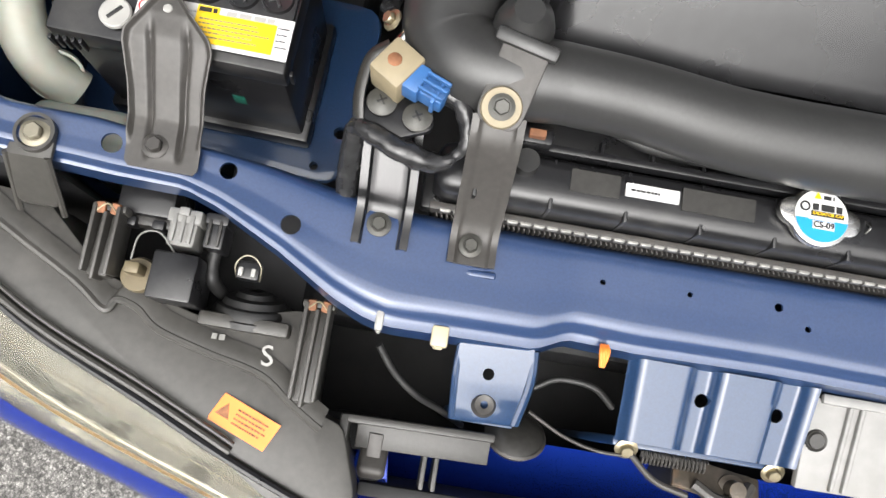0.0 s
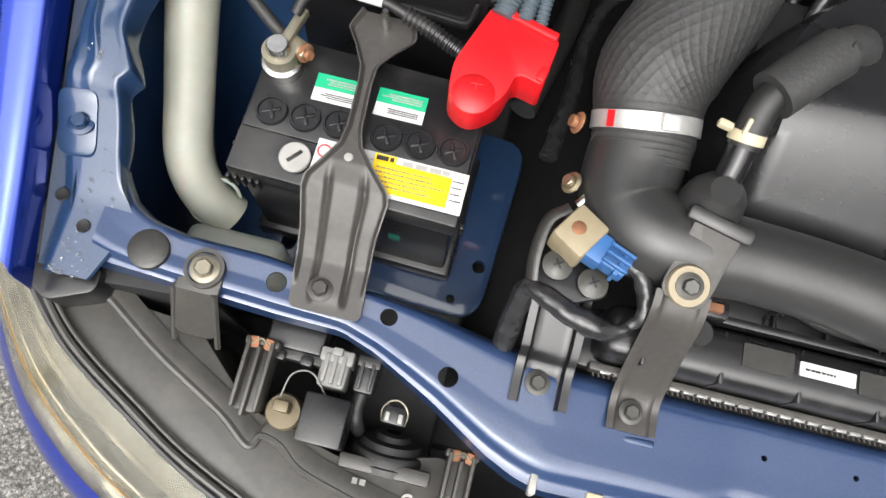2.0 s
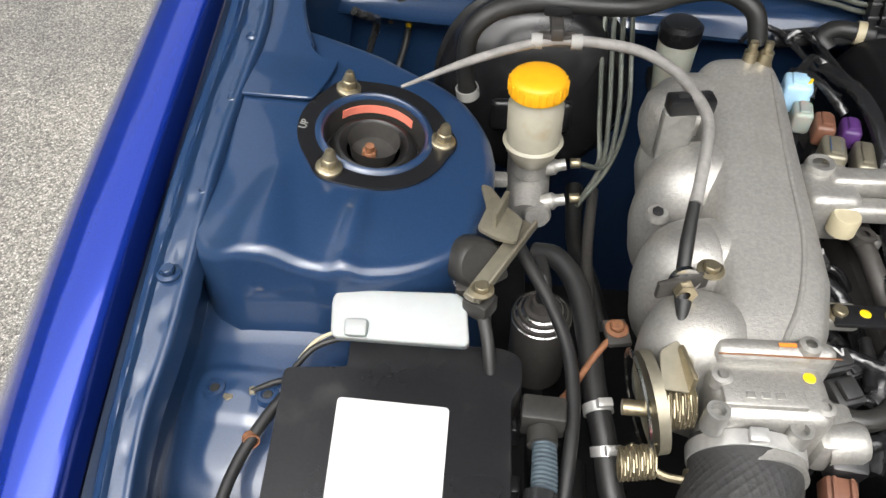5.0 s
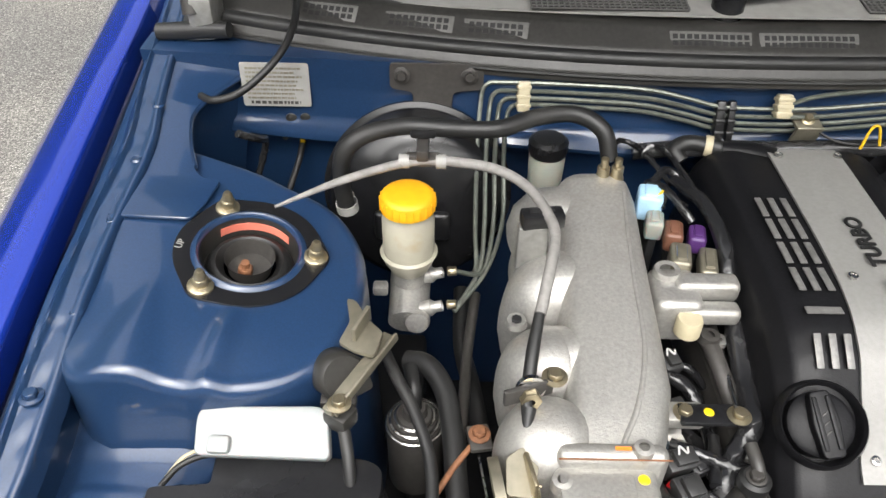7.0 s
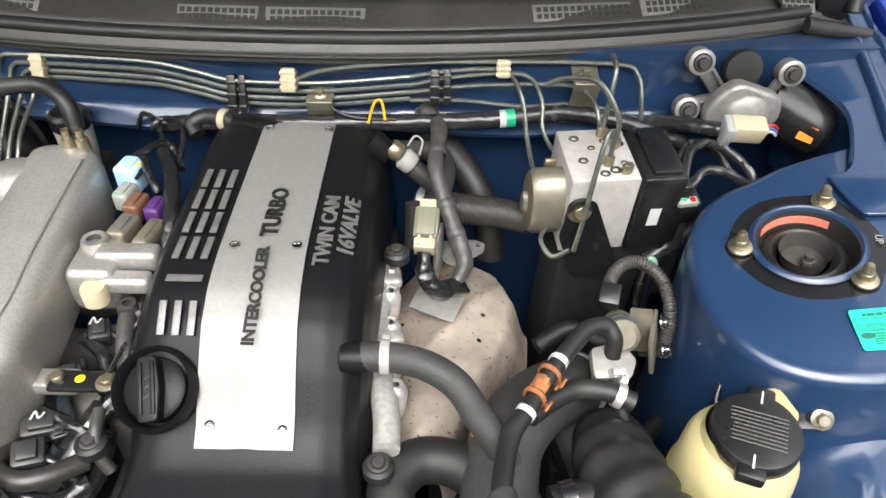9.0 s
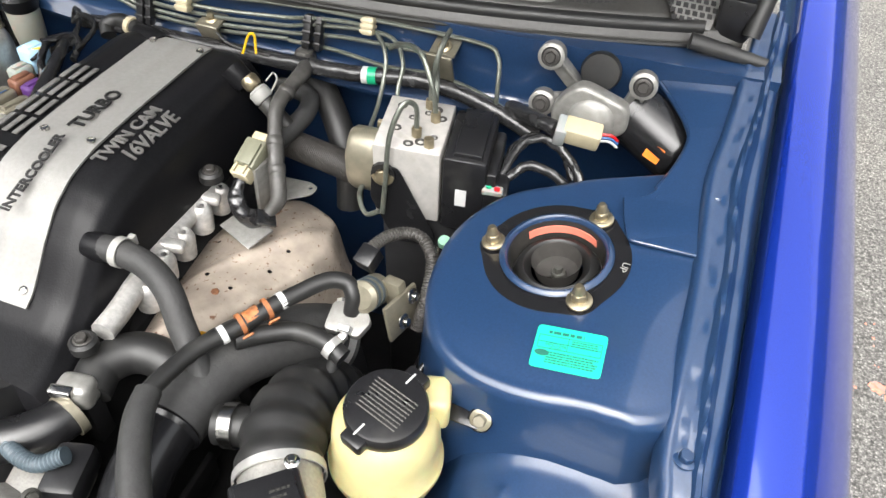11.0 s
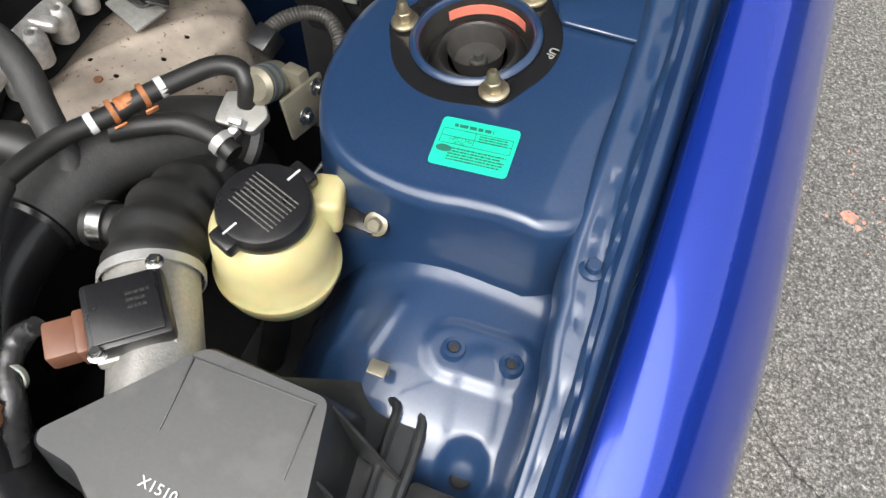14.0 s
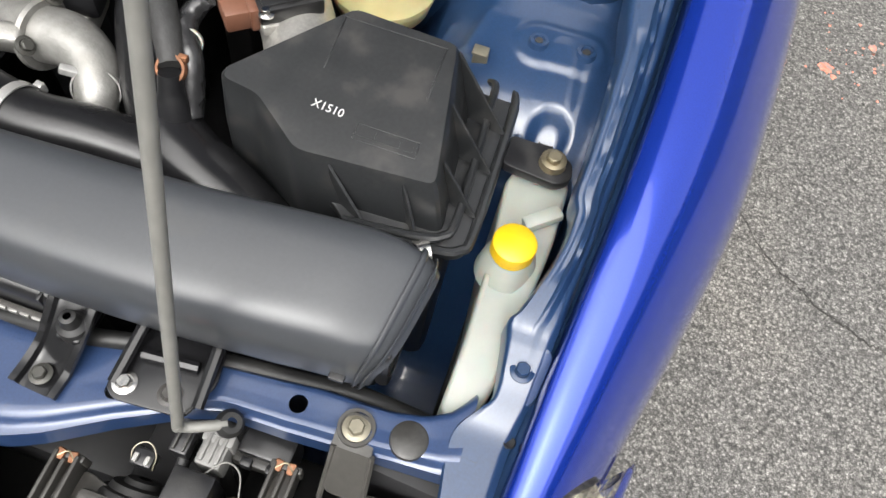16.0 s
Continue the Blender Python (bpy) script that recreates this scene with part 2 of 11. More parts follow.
def part(name, bm, material, parent=None, label="", angle=40):
    me = bpy.data.meshes.new(name)
    bm.to_mesh(me)
    bm.free()
    me.materials.append(material)
    ob = smooth(new(name, me), angle)
    if parent is not None:
        ob.parent = parent
        ob.matrix_parent_inverse = parent.matrix_world.inverted() if False else Matrix.Identity(4)
    if label:
        ob["label"] = label
    return ob


def thing(name, label, category, group="", kind=""):
    return tagged(new(name), label, category, group, kind)


def lerp_table(table, x):
    """Linear in a table of (x, y)."""
    if x <= table[0][0]:
        return table[0][1]
    for (a, p), (b, q) in zip(table, table[1:]):
        if x <= b:
            return p + (q - p) * (x - a) / (b - a)
    return table[-1][1]


def soft(a, b, x):
    t = min(1, max(0, (x - a) / (b - a)))
    return t * t * (3 - 2 * t)


def along_flat(pts, t):
    p = spline([(x, y, 0) for x, y in pts], 6)
    k = t * (len(p) - 1)
    i = min(int(k), len(p) - 2)
    return p[i].lerp(p[i + 1], k - i)


def drill(ob, holes, depth=0.05):
    """Cuts round holes (x, y, z, r) straight down through a part."""
    cut = bmesh.new()
    for x, y, z, r in holes:
        bmesh.ops.create_cone(cut, cap_ends=True, segments=20, radius1=r, radius2=r, depth=depth, matrix=Matrix.Translation((x, y, z)))
    me = bpy.data.meshes.new("cutter")
    cut.to_mesh(me)
    cut.free()
    tool = new("cutter", me)
    mod = ob.modifiers.new("holes", "BOOLEAN")
    mod.operation, mod.object, mod.solver = "DIFFERENCE", tool, "EXACT"
    done = bpy.data.meshes.new_from_object(ob.evaluated_get(bpy.context.evaluated_depsgraph_get()))
    ob.modifiers.clear()
    ob.data = done
    bpy.data.objects.remove(tool)
    return smooth(ob)


def hexhead(r, h):
    bm = bmesh.new()
    bmesh.ops.create_cone(bm, cap_ends=True, segments=6, radius1=r, radius2=r * 0.97, depth=h, matrix=Matrix.Translation((0, 0, h / 2)))
    return bevel(bm, r * 0.12, 1, 20)


def bolt_mesh(r=0.0055, flange=1.6, h=0.005):
    return join(lathe([(0, 0), (r * flange, 0), (r * flange, 0.0012), (r * 1.1, 0.0022), (r * 1.1, 0.0015), (0, 0.0015)], 20), place(hexhead(r, h), pose(0, 0, 0.0015)))


BOLTS = {}


def bolt(at, parent, r=0.0055, material=None, normal=(0, 0, 1), name="bolt"):
    """A flange bolt seated at a point, one shared mesh a size."""
    key = (r, material.name if material else "")
    if key not in BOLTS:
        ob = part(name, bolt_mesh(r), material or ZINC)
        BOLTS[key] = ob.data
    else:
        ob = new(name, BOLTS[key])
    ob.parent = parent
    ob.matrix_basis = Matrix.Translation(at) @ Vector((0, 0, 1)).rotation_difference(Vector(normal)).to_matrix().to_4x4()
    return ob


# ---------------- ground ----------------
ground = tagged(part("ground", box(600, 600, 0.1, (0, 0, -0.05), 0), ASPHALT), "weathered grey asphalt with exposed aggregate", "asphalt", kind="structure")

# ---------------- the car's shell ----------------
REAR = [(0, 0.112), (0.29, 0.110), (0.351, 0.117), (0.40, 0.125), (0.452, 0.129), (0.53, 0.136), (0.588, 0.134), (0.612, 0.138), (0.632, 0.150), (0.645, 0.17)]
FRONT = [(0, 0.036), (0.105, 0.034), (0.16, 0.036), (0.184, 0.024), (0.298, 0.021), (0.317, 0.026), (0.339, 0.036), (0.383, 0.063), (0.432, 0.088), (0.461, 0.098), (0.511, 0.098), (0.576, 0.100), (0.645, 0.102)]
TOPZ = [(0, 0.474), (0.16, 0.475), (0.22, 0.480), (0.30, 0.486), (0.378, 0.489), (0.43, 0.493), (0.515, 0.499), (0.564, 0.506), (0.60, 0.515), (0.645, 0.517)]


def support_point(u, v):
    """The pressed support: rear lip, flat top, a rib along the front and a flange that turns down."""
    x = -0.645 + 1.29 * u
    a = abs(x)
    yr, yf, z = lerp_table(REAR, a), lerp_table(FRONT, a), lerp_table(TOPZ, a)
    prof = [(0, -0.012), (0.06, -0.001), (0.12, 0.001), (0.5, 0.0), (0.80, 0.0), (0.86, -0.004), (0.90, -0.0075), (0.955, -0.0075), (0.985, -0.010), (1.0, -0.026)]
    dz = lerp_table(prof, v)
    low = soft(0.40, 0.2, a) * soft(0.72, 0.9, v) * 0.004
    return Vector((x, yr + (yf - yr) * v, z + dz - low))


SUPPORT = thing("radiator_support", "blue painted pressed steel radiator support panel across the bay", "radiator support")
panel = part("panel", sheet(support_point, 172, 26, -0.0025), BAY_LIT, SUPPORT)
pts = []
for s in (-1, 1):
    pts += [(s * 0.515, 0.118, 0.499, 0.0075), (s * 0.430, 0.114, 0.493, 0.0065), (s * 0.378, 0.083, 0.489, 0.0075)]
pts += [(-0.140, 0.083, 0.474, 0.0022), (-0.072, 0.085, 0.474, 0.0022), (-0.002, 0.087, 0.474, 0.0035), (0.022, 0.074, 0.474, 0.0025)]
drill(panel, pts)
for s in (-1, 1):
    plug = part("plug", lathe([(0, 0.0035), (0.012, 0.0035), (0.0145, 0.002), (0.015, -0.002)], 28, (s * 0.605, 0.116, 0.517)), GREY_PLASTIC, SUPPORT, "grey rubber hole plug")
# pressed ribs on the flat top
for x0, x1, y in ((-0.268, -0.222, 0.072), (0.222, 0.268, 0.072)):
    part("rib", place(join(box(x1 - x0, 0.006, 0.004, (0, 0, 0), 0.0019, 3)), pose((x0 + x1) / 2, y, 0.4825)), BAY_LIT, SUPPORT)
for x in (-0.075, 0.0, 0.075, -0.205):
    part("dimple", lathe([(0, 0.0006), (0.003, 0.0005), (0.0045, -0.0008)], 16, (x, 0.055, 0.4745)), BAY_LIT, SUPPORT)

RAILZ = [(0.085, 0.513), (0.120, 0.517), (0.140, 0.520), (0.155, 0.527), (0.172, 0.538), (0.185, 0.546), (0.202, 0.558), (0.22, 0.570), (0.291, 0.590), (0.38, 0.622), (0.479, 0.656), (0.522, 0.670), (0.62, 0.700), (0.75, 0.722), (0.85, 0.742), (0.954, 0.765), (1.05, 0.79)]
RAILIN = {
    -1: [(0.085, 0.640), (0.130, 0.622), (0.143, 0.627), (0.157, 0.636), (0.193, 0.640), (0.214, 0.643), (0.222, 0.636), (0.235, 0.641), (0.250, 0.648), (0.270, 0.646), (0.292, 0.639), (0.300, 0.645), (0.312, 0.655), (0.34, 0.655), (0.385, 0.659), (0.43, 0.660), (0.48, 0.654), (0.54, 0.652), (0.70, 0.650), (0.80, 0.646), (0.88, 0.655), (1.05, 0.668)],
    1: [(0.085, 0.640), (0.130, 0.634), (0.153, 0.648), (0.167, 0.656), (0.199, 0.651), (0.213, 0.647), (0.221, 0.652), (0.246, 0.661), (0.276, 0.669), (0.305, 0.671), (0.320, 0.666), (0.36, 0.667), (0.40, 0.667), (0.446, 0.665), (0.476, 0.659), (0.504, 0.656), (0.54, 0.651), (0.70, 0.650), (0.80, 0.646), (0.88, 0.655), (1.05, 0.668)],
}
FENX = [(-0.02, 0.668), (0.08, 0.680), (0.18, 0.687), (0.342, 0.699), (0.49, 0.704), (0.75, 0.706), (1.1, 0.712)]
FENZ = [(-0.02, 0.505), (0.10, 0.545), (0.18, 0.575), (0.30, 0.617), (0.48, 0.668), (0.66, 0.712), (0.85, 0.752), (1.0, 0.782), (1.25, 0.83)]
FENO = [(-0.02, 0.722), (0.13, 0.766), (0.17, 0.776), (0.26, 0.798), (0.38, 0.822), (0.47, 0.829), (0.58, 0.832), (0.8, 0.826), (1.0, 0.820), (1.3, 0.816)]


def eased(table):
    return [(p.y, p.x) for p in spline([(b, a, 0) for a, b in table], 6)]


FENX, FENZ, FENO = eased(FENX), eased(FENZ), eased(FENO)


def rail_point(s):
    inner = [Vector((x, y, 0)) for y, x in RAILIN[s]]
    line = [(p.y, p.x) for p in spline(inner, 8)]
    height = [(p.y, p.x) for p in spline([(z, y, 0) for y, z in RAILZ], 8)]
    def f(u, v):
        y = 0.085 + 0.965 * u
        xi, xo, z = lerp_table(line, y), lerp_table(FENX, y) - 0.004, lerp_table(height, y)
        k, lip = soft(0.19, 0.30, y), soft(0.14, 0.19, y)
        dent = (0.0009 * math.sin(y * 61) * math.sin(y * 23 + 1) + 0.0005 * math.sin(y * 140)) * k
        spot = -0.0014 * k * math.exp(-(((y % 0.047) - 0.0235) / 0.006) ** 2) * math.exp(-((v - 0.27) / 0.10) ** 2)
        wave = 0.06 * math.sin(y * 21 + 0.6) * math.sin(y * 9.0) * k
        prof = [(0, -0.022 * lip - 0.002), (0.025, -0.003 * lip), (0.06, 0.0006 * k), (0.12, 0.0010 * k), (0.2, 0.0 * k), (0.38, dent), (0.47 + wave, 0.0002 * k), (0.515 + wave, 0.0050 * k), (0.545 + wave, 0.0055 * k), (0.585 + wave, 0.0008 * k), (0.67, -0.0065 * k + dent), (0.82, -0.0085 * k), (0.93, -0.018 * k - 0.002), (1.0, -0.030)]
        z += spot
        return Vector((s * (xi + (xo - xi) * v), y, z + lerp_table(prof, v)))
    return f


def fender_point(s):
    def f(u, v):
        prof = [(0, 0.0, -0.03), (0.09, 0.0006, -0.006), (0.18, 0.004, 0.0004), (0.27, 0.16, 0.003), (0.36, 0.32, 0.0005), (0.45, 0.46, -0.010), (0.54, 0.62, -0.032), (0.63, 0.80, -0.066), (0.72, 0.93, -0.115), (0.81, 1.0, -0.19), (1.0, 0.97, -0.40)]
        y0 = lerp_table([(0, 0.070), (0.15, 0.074), (0.32, 0.085), (0.50, 0.108), (0.65, 0.14), (1, 0.16)], v)
        y = y0 + (1.33 - y0) * u ** 1.15
        xf, zf, xo = lerp_table(FENX, y), lerp_table(FENZ, y), lerp_table(FENO, y)
        w = xo - xf
        p = along_flat([(b if b < 0.01 else b * w, c) for a, b, c in prof], v) if v < 1 else Vector((0.97 * w, -0.40, 0))
        return Vector((s * (xf + p.x), y, max(0.10, zf + p.y)))
    return f


TOWER = [(-180, 0.107), (-166, 0.110), (-140, 0.127), (-122, 0.143), (-111, 0.147), (-92, 0.149), (-67, 0.158), (-50, 0.196), (-40, 0.176), (-20, 0.145), (0, 0.136), (20, 0.145), (37, 0.170), (48, 0.193), (63, 0.150), (73, 0.132), (101, 0.104), (126, 0.104), (154, 0.103), (180, 0.107)]


def tower_top(a, y, s=1):
    z = 0.688 + 0.165 * (a - 0.53) + 0.08 * (y - 0.686)
    z -= 2.0 * max(0, 0.60 - y) ** 2
    z -= 3.4 * max(0, a - 0.595) ** 2 * soft(0.72, 0.60, y)
    rib = 0.0065 * math.exp(-((a - 0.532 - 0.10 * (0.60 - y)) / 0.0085) ** 2) * soft(0.635, 0.585, y) if s < 0 else 0.0
    if s < 0:
        fan = max(0.0, 0.640 - y)
        rib += 0.10 * fan * soft(0.32 * fan + 0.006, 0.10 * fan, abs(a - 0.604))
    return z + rib


def tower_point(s):
    def f(u, v):
        th = -180 + 360 * v
        r1 = lerp_table(TOWER, th)
        r1 = (r1 + lerp_table(TOWER, max(-180, th - 7)) + lerp_table(TOWER, min(180, th + 7))) / 3
        c, sn = math.cos(radians(th)), math.sin(radians(th))
        if u < 0.55:
            r = 0.052 + (r1 - 0.013 - 0.052) * u / 0.55
            x, y = 0.532 + r * c, 0.686 + r * sn
            return Vector((s * x, y, tower_top(x, y, s)))
        k = (u - 0.55) / 0.45
        if k < 0.5:
            q = k / 0.5 * math.pi / 2
            r = r1 - 0.013 + 0.013 * math.sin(q)
            x, y = 0.532 + r * c, 0.686 + r * sn
            x0, y0 = 0.532 + (r1 - 0.013) * c, 0.686 + (r1 - 0.013) * sn
            return Vector((s * x, y, tower_top(x0, y0, s) - 0.013 * (1 - math.cos(q))))
        r = r1 + 0.012 * (k - 0.5) * 2
        x, y = 0.532 + r * c, 0.686 + r * sn
        x0, y0 = 0.532 + (r1 - 0.013) * c, 0.686 + (r1 - 0.013) * sn
        z0 = tower_top(x0, y0, s) - 0.013
        return Vector((s * min(x, 0.70), y, z0 + (0.25 - z0) * (k - 0.5) * 2))
    return f


def tube_gap(p, a, b):
    """Distance of a flat point from a line between two others."""
    p, a, b = Vector(p), Vector(a), Vector(b)
    k = min(1, max(0, (p - a).dot(b - a) / (b - a).length_squared))
    return (p - a - (b - a) * k).length


HOUSEZ = [(0.10, 0.22), (0.25, 0.26), (0.31, 0.34), (0.345, 0.45), (0.362, 0.498), (0.385, 0.535), (0.42, 0.565), (0.48, 0.584), (0.53, 0.594), (0.57, 0.605)]
HOUSEZ = [(p.y, p.x) for p in spline([(z, y, 0) for y, z in HOUSEZ], 8)]


def house_point(s):
    """The wheel-house panel ahead of the tower: a shelf, two arc-shaped steps and a dome that falls off inward."""
    def f(u, v):
        a = 0.70 - 0.27 * u
        y = 0.10 + 0.47 * v
        arc = 0.532 - 1.5 * (a - 0.60) ** 2
        brow = 0.552 - 0.5 * (a - 0.60) ** 2
        z = lerp_table(HOUSEZ, y)
        z += 0.003 * soft(arc - 0.010, arc + 0.010, y)
        z += 0.005 * soft(brow - 0.012, brow + 0.012, y)
        z -= 9.0 * max(0, 0.570 - a) ** 2 + 0.9 * max(0, 0.50 - a)
        z -= 0.004 * soft(0.650, 0.668, a)
        pad = tube_gap((a, y), (0.597, 0.478), (0.640, 0.480))
        z += 0.0028 * soft(0.026, 0.016, pad)
        leg = tube_gap((a, y), (0.622, 0.47), (0.628, 0.43))
        z += 0.0016 * soft(0.022, 0.010, leg)
        pit = math.hypot(a - 0.632, (y - 0.404) * 0.9)
        z -= 0.010 * soft(0.022, 0.008, pit) * (s > 0)
        for x0, y0, x1, y1 in ((0.545, 0.500, 0.535, 0.462), (0.512, 0.492, 0.505, 0.465)):
            z += 0.0030 * math.exp(-(tube_gap((a, y), (x0, y0), (x1, y1)) / 0.0055) ** 2)
        return Vector((s * a, y, max(0.2, z)))
    return f


for s in (-1, 1):
    wing = thing("inner_wing", "dark blue painted steel inner wing with strut tower and wheel house", "inner wing", "inner wings")
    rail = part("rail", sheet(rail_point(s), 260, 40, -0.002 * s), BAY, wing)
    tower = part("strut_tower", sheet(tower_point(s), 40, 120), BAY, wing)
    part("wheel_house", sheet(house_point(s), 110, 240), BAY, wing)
    part("side_wall", sheet(lambda u, v, s=s: Vector((s * (0.674 + 0.004 * math.sin(9 * u)), 0.16 + 0.89 * u, 0.12 + (lerp_table(RAILZ, 0.16 + 0.89 * u) - 0.155) * v)), 40, 8, 0.006), BAY, wing)
    # curved apron between tower and cowl
    out = rounded([(0.664, 0.705), (0.664, 0.99), (0.56, 0.99), (0.572, 0.950), (0.599, 0.911), (0.618, 0.879), (0.6245, 0.855), (0.617, 0.818), (0.604, 0.782), (0.594, 0.772), (0.576, 0.770), (0.582, 0.738), (0.590, 0.712)], [0, 0, 0, 0.03, 0.02, 0.02, 0.02, 0.02, 0.012, 0.006, 0.004, 0.006, 0.006])
    ap = prism([(s * x, y) for x, y in out], -0.0022, 0.0012, 0.0008, 1)
    for yy in (0.74, 0.77, 0.80, 0.84, 0.88, 0.92, 0.96):
        bmesh.ops.bisect_plane(ap, geom=ap.verts[:] + ap.edges[:] + ap.faces[:], plane_co=(0, yy, 0), plane_no=(0, 1, 0))
    for v in ap.verts:
        a = abs(v.co.x)
        v.co.z += max(tower_top(a, v.co.y) + 0.0035, lerp_table([(0.70, 0.712), (0.77, 0.717), (0.80, 0.725), (0.85, 0.735), (0.90, 0.746), (1.0, 0.765)], v.co.y) - 0.09 * (0.664 - a)) if v.co.y < 0.80 else lerp_table([(0.80, 0.7255), (0.85, 0.735), (0.90, 0.746), (1.0, 0.765)], v.co.y) - 0.09 * (0.664 - a)
    part("apron", ap, BAY, wing)
    part("apron_lip", tube([(s * x, y, lerp_table([(0.76, 0.716), (0.80, 0.7245), (0.85, 0.734), (0.90, 0.745), (1.0, 0.763)], y) - 0.09 * (0.664 - x) - 0.002) for x, y in ((0.572, 0.950), (0.599, 0.911), (0.618, 0.879), (0.6245, 0.855), (0.617, 0.818), (0.605, 0.786))], 0.003, 8), BAY, wing)
    part("apron_skirt", sheet(lambda u, v, s=s: (lambda p: Vector((s * (p.x + 0.006 + 0.03 * v), p.y, lerp_table([(0.76, 0.712), (0.80, 0.7205), (0.85, 0.730), (0.90, 0.741), (1.0, 0.76)], p.y) - 0.15 * v)))(along_flat([(0.572, 0.950), (0.599, 0.911), (0.618, 0.879), (0.6245, 0.855), (0.617, 0.818), (0.605, 0.786), (0.60, 0.772)], u)), 24, 6), BAY, wing)
    for y in ((0.293, 0.527) if s < 0 else (0.527,)):
        bolt((s * 0.659 if y < 0.4 else s * 0.670, y, lerp_table(RAILZ, y) + 0.001), wing, 0.006, BAY)
    for x, y in ((0.597, 0.478), (0.641, 0.481), (0.546, 0.544), (0.612, 0.560)):
        q = house_point(s)((0.70 - x) / 0.27, (y - 0.10) / 0.47)
        bs = part("boss", lathe([(0, 0.0012), (0.0045, 0.0012), (0.0055, 0.0030), (0.0085, 0.0026), (0.0105, -0.002)], 24), BAY, wing)
        bs.matrix_basis = Matrix.Translation(q)
        hl = part("plug", lathe([(0, 0.0022), (0.0035, 0.002), (0.0045, 0.0)], 18), GREY_PLASTIC, wing)
        hl.matrix_basis = Matrix.Translation(q)
    if s > 0:
        # dark disc paints the shade inside the hole
        part("drain_hole", lathe([(0, 0.0004), (0.0050, 0.0004), (0.0066, 0.0012), (0.0080, -0.001)], 20, house_point(s)((0.70 - 0.633) / 0.27, (0.402 - 0.10) / 0.47)), DARK, wing)
    for y in (0.60, 0.70, 0.78, 0.86):
        part("weld_dimple", lathe([(0, -0.0004), (0.003, 0.0001), (0.0045, 0.0010), (0.0065, -0.001)], 16, (s * 0.6585, y, lerp_table(RAILZ, y))), BAY, wing)
    fender = thing("fender", "glossy bright blue painted fender with a dark inner gutter", "car fender", "fenders")
    part("skin", sheet(fender_point(s), 120, 60, -0.0015 * s), PAINT, fender)
    gut = sheet(lambda u, v, s=s: Vector((s * (lerp_table(FENX, 0.09 + 1.2 * u) - 0.016 + 0.018 * v), 0.09 + 1.2 * u, lerp_table(FENZ, 0.09 + 1.2 * u) - 0.045 + 0.014 * abs(v - 0.5))), 40, 4)
    part("gutter", gut, BAY, fender)

# firewall: upper panel, the ledge that carries the pipes, lower panel
FW = thing("firewall", "blue painted steel bulkhead at the rear of the bay", "firewall", kind="structure")


def wall_y(x):
    return 0.936 - 0.03 * (1 - (x / 0.66) ** 2)


def firewall_point(u, v):
    x = -0.70 + 1.40 * u
    prof = [(0, 0.15, 0.05), (0.3, 0.45, 0.05), (0.45, 0.63, 0.045), (0.52, 0.664, 0.020), (0.56, 0.668, -0.012), (0.60, 0.674, -0.014), (0.66, 0.690, 0.004), (0.8, 0.73, 0.006), (0.97, 0.768, 0.004), (1.0, 0.768, 0.05)]
    z = lerp_table([(a, b) for a, b, c in prof], v)
    dy = lerp_table([(a, c) for a, b, c in prof], v)
    ledge = soft(-0.35, -0.25, x) * soft(0.50, 0.40, x)
    if dy < 0:
        dy = dy * (0.25 + 0.75 * ledge)
    return Vector((x, wall_y(x) + dy, z + 0.004 * math.sin(x * 17) * (1 if 0.5 < v < 0.65 else 0)))


part("panel", sheet(firewall_point, 90, 60), BAY, FW)
# added, unseen: near-black boxes that fill the bay's gaps with shade
tub = thing("undertray", "near-black filler boxes closing the bay below the engine", "undertray", kind="structure")
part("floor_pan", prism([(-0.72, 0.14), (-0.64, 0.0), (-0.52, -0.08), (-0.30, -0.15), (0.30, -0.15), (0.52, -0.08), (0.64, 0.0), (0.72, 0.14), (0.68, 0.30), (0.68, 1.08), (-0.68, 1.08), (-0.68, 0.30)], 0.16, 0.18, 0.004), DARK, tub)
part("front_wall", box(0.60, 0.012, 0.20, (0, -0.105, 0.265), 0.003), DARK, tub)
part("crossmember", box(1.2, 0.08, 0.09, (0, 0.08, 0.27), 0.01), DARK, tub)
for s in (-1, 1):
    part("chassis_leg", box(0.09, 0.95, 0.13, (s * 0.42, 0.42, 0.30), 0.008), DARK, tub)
    part("gap_filler", prism([(s * x, y) for x, y in ((0.56, 0.095), (0.66, 0.088), (0.705, 0.092), (0.706, 0.150), (0.69, 0.20), (0.652, 0.135), (0.60, 0.12))], 0.18, 0.488, 0.002), DARK, tub)
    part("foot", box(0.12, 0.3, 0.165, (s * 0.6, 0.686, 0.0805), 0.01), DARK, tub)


# ---------------- more materials ----------------
LABEL_WHITE = surface("white_label", (0.50, 0.50, 0.495), 0.35, 0, 0, (40, 0.03), None, None)
LABEL_GREEN = surface("green_print", (0.01, 0.33, 0.16), 0.35, 0, 0, (40, 0.05), None, None)
LABEL_MINT = surface("mint_label", (0.01, 0.46, 0.29), 0.35, 0, 0, (40, 0.04), None, None)
LABEL_YELLOW = surface("yellow_print", (0.85, 0.56, 0.01), 0.35, 0, 0, (40, 0.05), None, None)
LABEL_ORANGE = surface("orange_label", (0.85, 0.22, 0.03), 0.4, 0, 0, (40, 0.06), None, None)
LABEL_BLUE = surface("blue_print", (0.012, 0.24, 0.62), 0.35, 0, 0, (40, 0.05), None, None)
INK = surface("black_ink", (0.012, 0.012, 0.012), 0.5, 0, 0, (40, 0.1), None, None)
INK_GREEN = surface("dark_green_ink", (0.01, 0.10, 0.07), 0.5, 0, 0, (40, 0.1), None, None)
